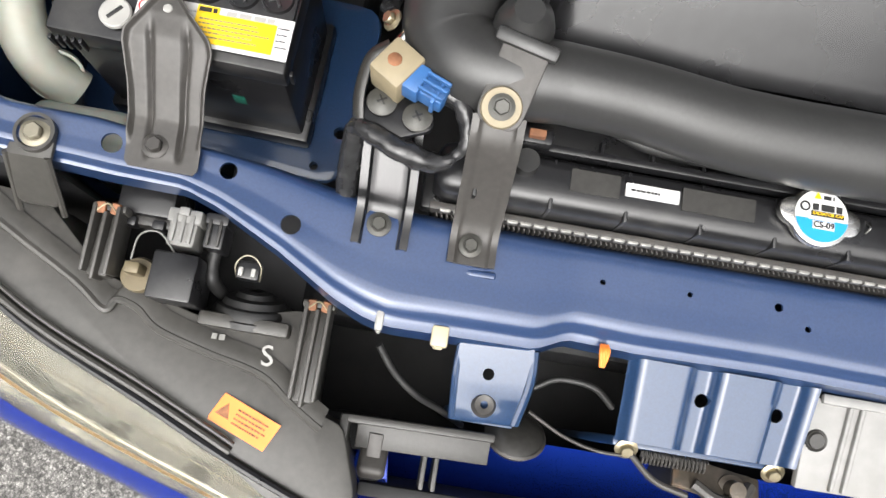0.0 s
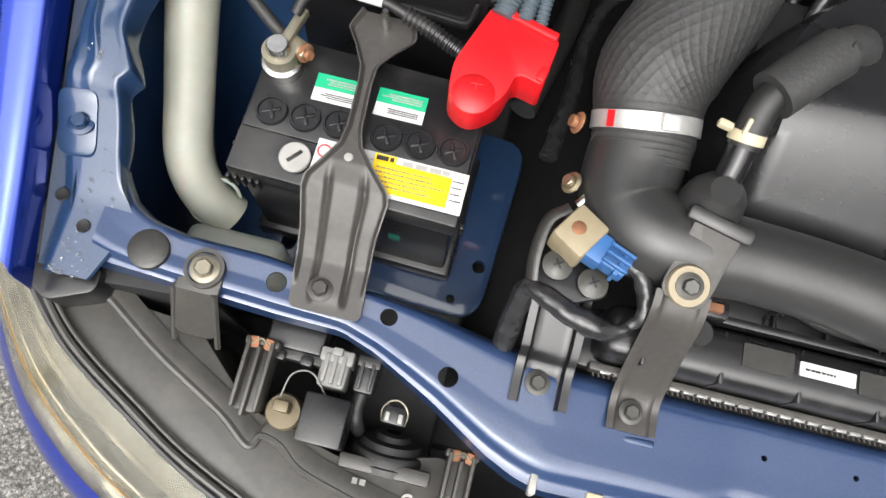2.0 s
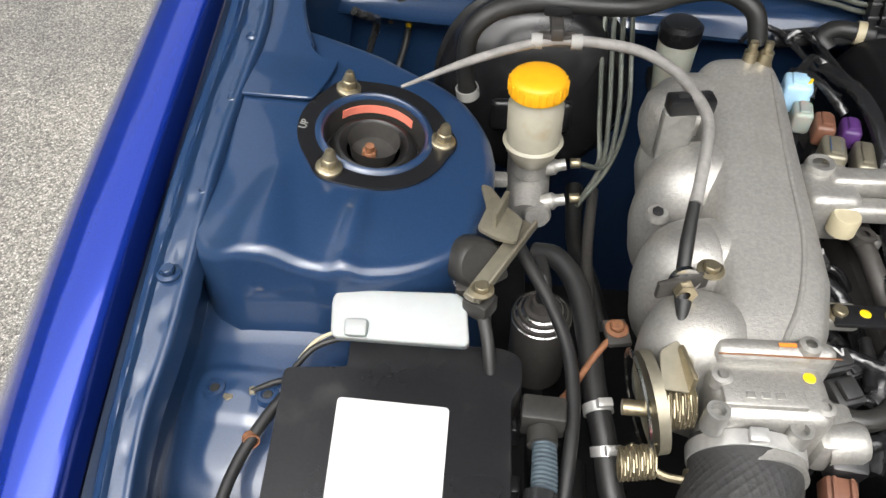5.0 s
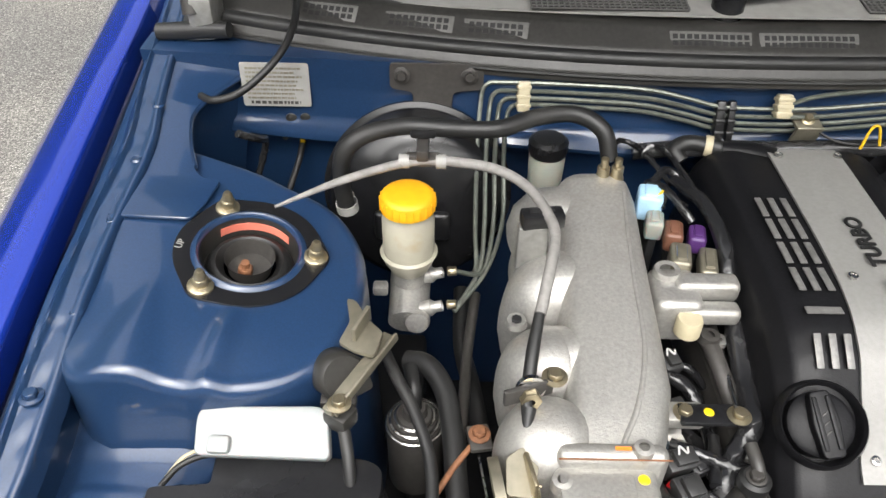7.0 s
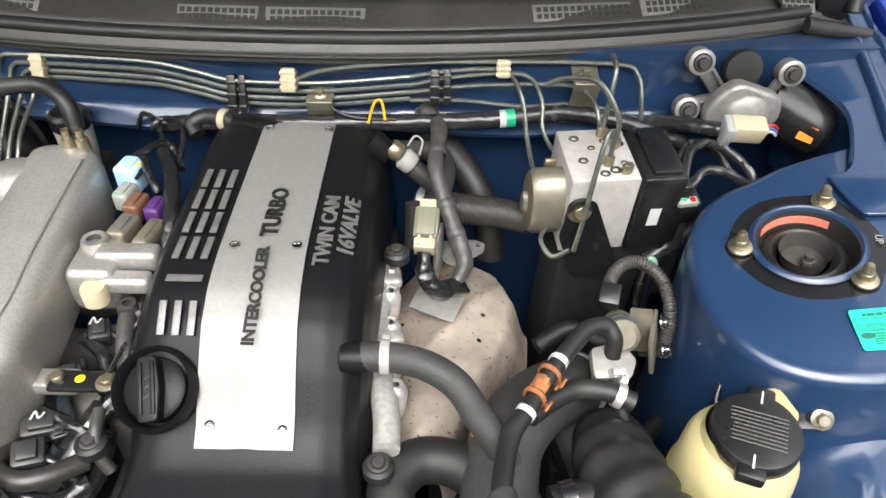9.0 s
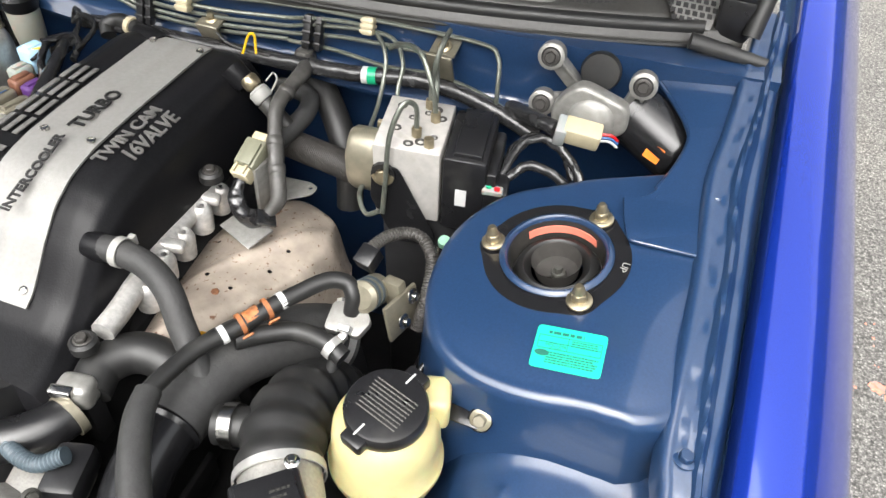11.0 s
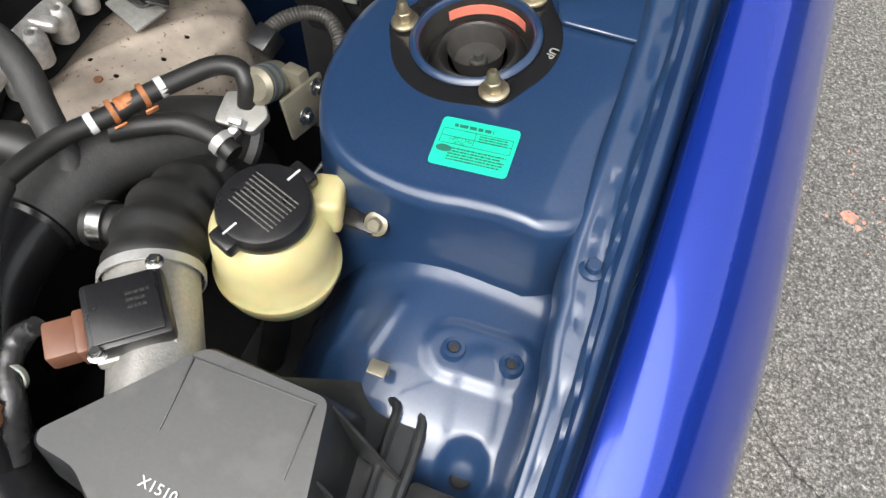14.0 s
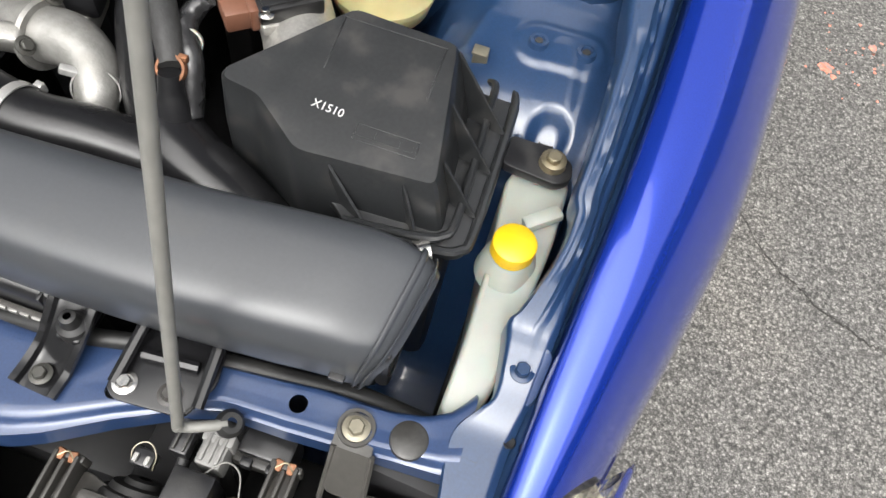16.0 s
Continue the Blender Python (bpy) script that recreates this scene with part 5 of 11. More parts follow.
LC = thing("latch_support", "blue ribbed steel bonnet latch support under the panel", "latch support")
def latch_point(u, v):
    x = -0.103 + 0.150 * u
    rib = 0.012 * (soft(0.0, 0.06, u) - soft(0.30, 0.36, u) + soft(0.44, 0.50, u) - soft(0.76, 0.82, u) + soft(0.92, 0.98, u))
    return Vector((x + 0.006 * (0.5 - u) * v, 0.034 - 0.064 * v, 0.444 - 0.026 * v + rib * 0.8))
pl = part("plate", sheet(latch_point, 60, 12, -0.0022), BAY, LC)
drill(pl, [(-0.040, 0.010, 0.435, 0.0055), (0.022, 0.008, 0.435, 0.0055)], 0.06)
part("boss", lathe([(0, 0.0006), (0.010, 0.0006), (0.0115, -0.0006), (0.012, -0.003)], 24, (-0.006, 0.0, 0.4325)), BAY, LC)
part("skirt", box(0.145, 0.008, 0.22, (-0.028, -0.031, 0.302), 0.002), BAY, LC)
bolt((-0.088, -0.036, 0.41), LC, 0.006, ZINC, (0, -0.6, 0.8))
bolt((0.035, -0.036, 0.41), LC, 0.006, ZINC, (0, -0.6, 0.8))
SP = thing("latch_spring", "coiled steel latch return spring", "spring")
coil = [(-0.075 + 0.055 * k / 120, -0.040 + 0.0055 * math.cos(k * 0.9), 0.408 + 0.0055 * math.sin(k * 0.9)) for k in range(121)]
part("coil", tube(coil, 0.0011, 6, 1), BRACKET, SP)
GREASE = surface("greasy_steel", (0.075, 0.062, 0.048), 0.45, 0.3, 0, (120, 0.3), (40, (0.16, 0.10, 0.06), 0.58, 0.1), (200, 0.4))
LT = thing("bonnet_latch", "greasy rusty steel bonnet latch", "bonnet latch")
part("plate", place(box(0.075, 0.028, 0.006, (0, 0, 0), 0.002), pose(-0.008, -0.052, 0.400, -25, 0, -8)), GREASE, LT)
part("hook", tube([(-0.03, -0.055, 0.41), (-0.01, -0.065, 0.413), (0.01, -0.062, 0.41), (0.02, -0.05, 0.405)], 0.005, 8), BRACKET, LT)
part("lever", tube([(-0.085, -0.040, 0.412), (-0.06, -0.058, 0.402), (-0.03, -0.066, 0.398)], 0.0028, 8), BRACKET, LT)
part("pivot", lathe([(0, 0.012), (0.007, 0.011), (0.008, 0.0), (0.012, -0.002), (0.012, -0.01)], 18, (0.005, -0.055, 0.405)), GREASE, LT)
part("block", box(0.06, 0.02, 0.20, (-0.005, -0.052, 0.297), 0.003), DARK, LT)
PANEL_GREY = surface("pale_grey_plastic", (0.215, 0.212, 0.205), 0.5, 0, 0, (80, 0.08), (14, (0.17, 0.165, 0.155), 0.55, 0.25), (250, 0.05))
GP = thing("grille_panel", "grey plastic radiator grille panel with ribs and a clip", "grille panel")
part("panel", place(box(0.225, 0.075, 0.008, (0, 0, 0), 0.002), pose(0.1575, -0.008, 0.432, 14, 0, 0)), PANEL_GREY, GP)
for x in (0.075, 0.085, 0.15, 0.21):
    part("rib", place(box(0.004, 0.07, 0.005, (0, 0, 0), 0.0015), pose(x, -0.010, 0.4375, 14, 0, -4)), PANEL_GREY, GP)
part("lip", place(box(0.21, 0.008, 0.006, (0, 0, 0), 0.002), pose(0.158, 0.027, 0.446)), PANEL_GREY, GP)
clip = part("clip", place(lathe([(0, 0.002), (0.006, 0.002), (0.007, 0.0005), (0.0085, 0.0015), (0.0095, -0.001)], 24), pose(0.055, -0.006, 0.437, 14, 0, 0)), GREY_PLASTIC, GP, "round push clip")
part("stay", box(0.21, 0.012, 0.24, (0.16, -0.02, 0.305), 0.002), DARK, GP)
HN = thing("horn", "round grey steel horn below the support", "horn")
part("disc", place(lathe([(0, 0.008), (0.012, 0.007), (0.023, 0.003), (0.026, 0.0), (0.024, -0.006), (0.016, -0.014), (0, -0.015)], 36), pose(-0.172, -0.040, 0.362, -40, 0, 0)), GREY_PLASTIC, HN)
part("rim", place(lathe([(0.0255, -0.002), (0.0275, 0.0), (0.0255, 0.002)], 36), pose(-0.172, -0.040, 0.362, -40, 0, 0)), BRACKET, HN)
part("stay", box(0.02, 0.006, 0.20, (-0.172, -0.035, 0.265), 0.001), DARK, HN)
hose("horn_wire", [(-0.300, 0.010, 0.455), (-0.285, -0.008, 0.44), (-0.265, -0.022, 0.425), (-0.243, -0.030, 0.40), (-0.22, -0.04, 0.36)], 0.0028, RUBBER, "black wire hanging below the support", "wire")
hose("latch_cable", [(-0.172, -0.02, 0.415), (-0.14, -0.035, 0.41), (-0.11, -0.042, 0.405), (-0.085, -0.042, 0.41)], 0.0015, BRACKET, "grey bonnet latch cable", "cable")
hose("latch_cable", [(-0.17, 0.0, 0.41), (-0.15, 0.01, 0.412), (-0.12, 0.008, 0.41), (-0.10, -0.005, 0.40)], 0.0028, RUBBER, "black latch cable below the support", "cable")
for x, y, z, m, w, n, lb in ((-0.256, 0.022, 0.473, CREAM, 0.013, "plastic_clip", "cream plastic edge clip on the support"), (-0.131, 0.031, 0.470, LABEL_ORANGE, 0.0045, "orange_clip", "small orange plastic clip on the support edge"), (-0.302, 0.026, 0.478, PRINT_GREY, 0.006, "plastic_clip", "grey metal edge clip on the support")):
    c = thing(n, lb, "clip")
    if n == "orange_clip":
        for k in (-1, 0, 1):
            part("prong", tube([(x + 0.0022 * k, y + 0.006, z - 0.001), (x + 0.0026 * k, y, z + 0.002), (x + 0.001 * k, y - 0.011, z - 0.002)], [0.0014, 0.0018, 0.0012], 8), m, c)
        continue
    part("body", box(w, 0.016, 0.008, (x, y, z), 0.002), m, c)
    part("tab", box(w * 0.6, 0.006, 0.012, (x, y - 0.006, z - 0.006), 0.0015), m, c)

# ---------------- radiator ----------------
RD = thing("radiator", "black plastic radiator top tank over aluminium fins", "radiator")
part("tank", box(0.60, 0.040, 0.05, (0.02, 0.141, 0.4965), 0.012, 4), BLACK_PLASTIC, RD)
part("tank_foot", box(0.615, 0.046, 0.014, (0.02, 0.140, 0.472), 0.002), BLACK_PLASTIC, RD)
part("header", box(0.60, 0.006, 0.012, (0.02, 0.1165, 0.487), 0.001), BRACKET, RD, "crimped aluminium header strip")
for k in range(58):
    part("crimp_tab", box(0.0080, 0.0026, 0.0050, (-0.268 + 0.0102 * k, 0.1135, 0.4915), 0.0006), CAST_GREY, RD)
fins = bmesh.new()
for k in range(150):
    fins = join(fins, place(box(0.0012, 0.011, 0.05, (0, 0, 0), 0), pose(-0.275 + 0.004 * k, 0.1165, 0.455, 0, 0, 20)))
tagged(part("fin_pack", fins, BRACKET, RD, "dark bent cooling fins"), kind="stuff")
part("core", box(0.60, 0.02, 0.30, (0.02, 0.138, 0.33), 0.002), DARK, RD)
for k in range(11):
    part("tank_rib", box(0.003, 0.038, 0.046, (-0.25 + 0.055 * k, 0.139, 0.4975), 0.001), BLACK_PLASTIC, RD)
part("shroud_edge", box(0.56, 0.006, 0.012, (0.045, 0.1655, 0.516), 0.001), BLACK_PLASTIC, RD)
for k in range(14):
    part("shroud_rib", box(0.003, 0.014, 0.008, (-0.20 + 0.038 * k, 0.172, 0.516), 0.0008), BLACK_PLASTIC, RD)
part("shroud", box(0.56, 0.10, 0.006, (0.045, 0.220, 0.500), 0.002), BLACK_PLASTIC, RD)
for x, w, m in ((-0.165, 0.036, GREY_PLASTIC), (-0.123, 0.046, LABEL_WHITE), (-0.074, 0.054, GREY_PLASTIC)):
    move(decal(rect(w * (1 if m is GREY_PLASTIC else 0.86), 0.017 if m is GREY_PLASTIC else 0.010, 0.001), 0, pose(0, 0, 0), m, RD, label="white maker's label" if m is LABEL_WHITE else "raised grey panel", thick=0.0015), pose(x, 0.144, 0.5213, 0, 0, 0))
bars(1, 0.022, 0.0016, 0.001, pose(-0.128, 0.144, 0.5229), INK, RD, seed=21, ragged=0.2)
RC = thing("filler_cap", "steel radiator cap with a white and blue disc label", "radiator cap")
part("neck", lathe([(0.019, -0.02), (0.019, 0.0)], 32, (-0.003, 0.146, 0.523)), BLACK_PLASTIC, RC)
o = []
for k in range(64):
    a = 2 * math.pi * k / 64
    r = 0.0225 + 0.008 * max(0, abs(math.cos(a + 0.1)) - 0.88) / 0.12
    o.append((-0.003 + r * math.cos(a), 0.146 + r * math.sin(a)))
part("cap", prism(o, 0.523, 0.531, 0.002, 2), STEEL, RC)
DM = pose(-0.003, 0.146, 0.5312, 0, 0, 0)
move(decal([(0.0195 * math.cos(math.pi * k / 24), 0.0195 * math.sin(math.pi * k / 24)) for k in range(48)], 0, pose(0, 0, 0), LABEL_WHITE, RC, label="white printed disc"), DM)
a0 = 0.16
move(decal([(0.0192 * math.cos(math.pi + a0 + (math.pi - 2 * a0) * k / 30 - 0.0), 0.0192 * math.sin(math.pi + a0 + (math.pi - 2 * a0) * k / 30)) for k in range(31)], 0, pose(0, 0, 0), LABEL_BLUE, RC, label="blue lower half"), DM @ pose(0, 0, 0.0005))
bars(1, 0.022, 0.0048, 0.001, DM @ pose(0.004, 0.0062, 0.0008), INK, RC, seed=31, ragged=0.05)
part("badge", place(lathe([(0.0024, 0), (0.0038, 0), (0.0038, 0.0004), (0.0024, 0.0004)], 20), DM @ pose(-0.0125, 0.0058, 0.0006)), INK, RC)
move(decal(rect(0.024, 0.0035), 0, pose(0, 0, 0), INK, RC), DM @ pose(0.004, 0.0012, 0.0008))
letters("RADIATOR CAP", 0.0032, DM @ pose(0.004, 0.0012, 0.0018), LABEL_YELLOW, RC, deep=0.0002)
move(decal(rect(0.016, 0.0058), 0, pose(0, 0, 0), LABEL_WHITE, RC), DM @ pose(0.001, -0.0072, 0.0012))
letters("CS-09", 0.0062, DM @ pose(0.001, -0.0072, 0.0022), INK, RC, deep=0.0002, bold=0.0001)
bars(2, 0.020, 0.0008, 0.0008, DM @ pose(0, -0.0025, 0.0012), LABEL_WHITE, RC, seed=32)
move(decal([(-0.0028, -0.002), (0.0028, -0.002), (0, 0.0028)], 0, pose(0, 0, 0), LABEL_YELLOW, RC), DM @ pose(-0.0035, 0.0145, 0.0006))
bars(1, 0.008, 0.0028, 0.001, DM @ pose(0.005, 0.014, 0.0006), INK, RC, seed=33, ragged=0.05)
part("overflow", tube([(0.015, 0.146, 0.516), (0.035, 0.145, 0.514), (0.06, 0.146, 0.512), (0.12, 0.15, 0.505)], 0.005, 10), RUBBER, RC)
part("wire_clip", tube([(0.035, 0.141, 0.520), (0.038, 0.147, 0.524), (0.036, 0.152, 0.520), (0.034, 0.147, 0.519)], 0.0009, 6), STEEL, RC)
hose("overflow_hose", [(-0.200, 0.188, 0.525), (-0.165, 0.187, 0.527), (-0.135, 0.178, 0.526), (-0.10, 0.176, 0.523), (-0.03, 0.175, 0.522), (0.08, 0.174, 0.520), (0.2, 0.172, 0.515)], 0.0048, RUBBER, "thin black overflow hose along the radiator", "hose")
RM = thing("radiator_mount", "black rubber radiator mount with a steel lug", "radiator mount")
part("rubber", lathe([(0, 0.0), (0.009, 0.0), (0.010, -0.012), (0.010, -0.05)], 20, (-0.217, 0.150, 0.530)), RUBBER, RM)
part("lug", box(0.024, 0.012, 0.014, (-0.214, 0.166, 0.532), 0.002), BLACK_PLASTIC, RM)
part("pin", box(0.012, 0.006, 0.006, (-0.214, 0.166, 0.541), 0.001), RUST, RM)
hose("lower_cooling_hose", [(0.22, 0.110, 0.47), (0.322, 0.113, 0.490), (0.381, 0.124, 0.492), (0.447, 0.133, 0.490), (0.502, 0.138, 0.488), (0.556, 0.145, 0.482), (0.621, 0.148, 0.46)], [0.0075, 0.0075, 0.0075, 0.0075, 0.009, 0.009, 0.009], RUBBER, "black rubber hose running behind the support", "hose")

# ---------------- brackets on the support ----------------
SCREW_GREY = surface("dull_screw_steel", (0.055, 0.054, 0.048), 0.42, 0.2, 0, (150, 0.15), (50, (0.07, 0.065, 0.055), 0.55, 0.25), (300, 0.15))
TAN = surface("tan_plastic", (0.235, 0.195, 0.125), 0.5, 0, 0, (100, 0.08), (40, (0.27, 0.23, 0.16), 0.6, 0.2), (200, 0.05))
def stay(name, label, pts, width, material, bolts, fold=0.008, group="support brackets"):
    """A pressed strap along the points, its sides folded down."""
    ob = thing(name, label, "bracket", group)
    line = spline(pts, 6)
    def f(u, v):
        k = u * (len(line) - 1)
        i = min(int(k), len(line) - 2)
        p = line[i].lerp(line[i + 1], k - i)
        d = (line[i + 1] - line[i])
        side = Vector((d.y, -d.x, 0)).normalized()
        prof = [(0, -0.5, 0.2), (0.1, -0.5, 1), (0.2, -0.36, 1), (0.26, -0.30, 0), (0.74, 0.30, 0), (0.8, 0.36, 1), (0.9, 0.5, 1), (1, 0.5, 0.2)]
        return p + side * width * lerp_table([(a, b) for a, b, c in prof], v) + Vector((0, 0, fold * lerp_table([(a, c) for a, b, c in prof], v) * 0.6))
    part("strap", sheet(f, 30, 20, 0.0018), material, ob)
    for at, r in bolts:
        bolt(at, ob, r, SCREW_GREY)
    return ob


stay("hose_bracket", "grey steel strap from support to intake pipe", [(-0.243, 0.076, 0.489), (-0.243, 0.100, 0.490), (-0.243, 0.125, 0.520), (-0.2435, 0.145, 0.553), (-0.244, 0.162, 0.566)], 0.036, BRACKET, [((-0.245, 0.090, 0.4915), 0.0055)], 0.004)
PIPE_TAB = thing("pipe_tab", "black pipe tab with a large zinc bolt and washer", "pipe bracket")
part("tab", place(prism(rounded(rect(0.032, 0.060), [0.012, 0.012, 0.003, 0.003]), -0.002, 0.003, 0.001), pose(-0.240, 0.182, 0.5775, 24, 0, -14)), BRACKET, PIPE_TAB)
part("wing", place(box(0.044, 0.010, 0.010, (0, 0, 0), 0.003), pose(-0.235, 0.205, 0.590, 20, 0, -14)), SATIN_BLACK, PIPE_TAB)
part("washer", place(lathe([(0.006, 0.002), (0.0130, 0.002), (0.0140, 0.0), (0.0140, -0.002)], 28), pose(-0.2447, 0.165, 0.576, 20, 0, 0)), TAN, PIPE_TAB, "yellow passivated washer")
bolt((-0.2447, 0.1645, 0.578), PIPE_TAB, 0.0056, SCREW_GREY, (0, -0.34, 0.94))
stay("solenoid_bracket", "gloss black pressed steel bracket on the support", [(-0.312, 0.078, 0.488), (-0.312, 0.104, 0.490), (-0.312, 0.118, 0.500), (-0.313, 0.140, 0.512), (-0.314, 0.165, 0.525)], 0.042, GLOSS_BLACK, [((-0.3145, 0.0945, 0.4905), 0.0058)], 0.010)
stay("duct_bracket", "gloss black pressed steel bracket on the support", [(0.322, 0.062, 0.490), (0.324, 0.085, 0.492), (0.329, 0.105, 0.510), (0.332, 0.130, 0.530), (0.334, 0.16, 0.54)], 0.040, GLOSS_BLACK, [((0.322, 0.075, 0.4935), 0.0055)], 0.010)
DB = thing("rod_bracket", "gloss black stamped bracket with two bolts beside the bonnet rod", "bracket", "support brackets")
o = rounded([(0.374, 0.082), (0.384, 0.074), (0.440, 0.078), (0.452, 0.110), (0.446, 0.140), (0.385, 0.140)], 0.006)
part("plate", prism(o, 0.500, 0.504, 0.0012), GLOSS_BLACK, DB)
for a, b in (((0.380, 0.085, 0.506), (0.384, 0.140, 0.520)), ((0.447, 0.088, 0.506), (0.444, 0.140, 0.520)), ((0.39, 0.112, 0.507), (0.435, 0.116, 0.508))):
    part("flange", tube([a, tuple((p + q) / 2 for p, q in zip(a, b)), b], 0.005, 8, 4), GLOSS_BLACK, DB)
bolt((0.3875, 0.088, 0.504), DB, 0.006, STEEL)
bolt((0.423, 0.091, 0.504), DB, 0.006, BRACKET)

SV = thing("boost_sensor", "cream and blue wired sensor plug on a black plate", "sensor")
part("plate", prism(rounded([(-0.340, 0.150), (-0.336, 0.176), (-0.290, 0.174), (-0.286, 0.155), (-0.312, 0.144)], 0.006), 0.535, 0.541, 0.0015), BLACK_PLASTIC, SV)
for x, y in ((-0.3245, 0.168), (-0.2985, 0.161)):
    sc = part("screw", lathe([(0, 0.004), (0.006, 0.0036), (0.008, 0.002), (0.0105, 0.0012), (0.0105, 0.0)], 24, (x, y, 0.544)), SCREW_GREY, SV)
    part("slot", place(join(box(0.008, 0.0015, 0.001, (0, 0, 0), 0.0002), box(0.0015, 0.008, 0.001, (0, 0, 0), 0.0002)), pose(x, y, 0.5479, 0, 0, 30)), INK, sc)
part("body", place(box(0.026, 0.030, 0.030, (0, 0, 0), 0.003), pose(-0.317, 0.187, 0.556, 0, 0, -33)), TAN, SV, "cream plastic sensor body")
part("rust_dot", place(lathe([(0, 0.001), (0.0045, 0.0005), (0.005, 0)], 16), pose(-0.319, 0.188, 0.571)), RUST, SV)
part("plug", place(join(box(0.016, 0.021, 0.018, (-0.008, 0, 0), 0.002), box(0.018, 0.016, 0.016, (0.008, 0, -0.001), 0.002), box(0.003, 0.021, 0.018, (0.011, 0, 0), 0.0008)), pose(-0.297, 0.177, 0.560, 0, 0, -22)), BLUE_PLASTIC, SV, "blue connector plug")
for dy in (-0.006, 0.0, 0.006):
    part("rib", place(box(0.018, 0.0022, 0.004, (0.008, dy, 0.0105), 0.0006), pose(-0.297, 0.177, 0.560, 0, 0, -22)), BLUE_PLASTIC, SV)
part("side_arm", tube([(-0.338, 0.150, 0.536), (-0.341, 0.172, 0.545), (-0.337, 0.196, 0.552), (-0.325, 0.206, 0.556)], 0.0055, 10, squash=0.5), GREY_PLASTIC, SV)
hose("taped_harness", [(-0.342, 0.152, 0.534), (-0.331, 0.147, 0.540), (-0.313, 0.139, 0.541), (-0.293, 0.133, 0.540), (-0.279, 0.133, 0.538), (-0.269, 0.139, 0.538)], [0.006, 0.007, 0.008, 0.0085, 0.006, 0.004], WIRE, "crumpled black tape-wrapped harness", "wire harness")
hose("taped_harness", [(-0.281, 0.177, 0.557), (-0.270, 0.171, 0.555), (-0.263, 0.157, 0.550), (-0.263, 0.146, 0.545), (-0.269, 0.139, 0.539)], [0.0055, 0.0065, 0.006, 0.0055, 0.0035], WIRE, "black tape-wrapped harness at the blue plug", "wire harness")
hose("tape_tail", [(-0.345, 0.10, 0.46), (-0.343, 0.13, 0.50), (-0.341, 0.152, 0.53)], [0.008, 0.009, 0.007], WIRE, "crinkled tape tail beside the bracket", "wire harness")
part("hose_stub", tube([(-0.318, 0.212, 0.548), (-0.305, 0.228, 0.56)], 0.006, 12), STEEL, SV)


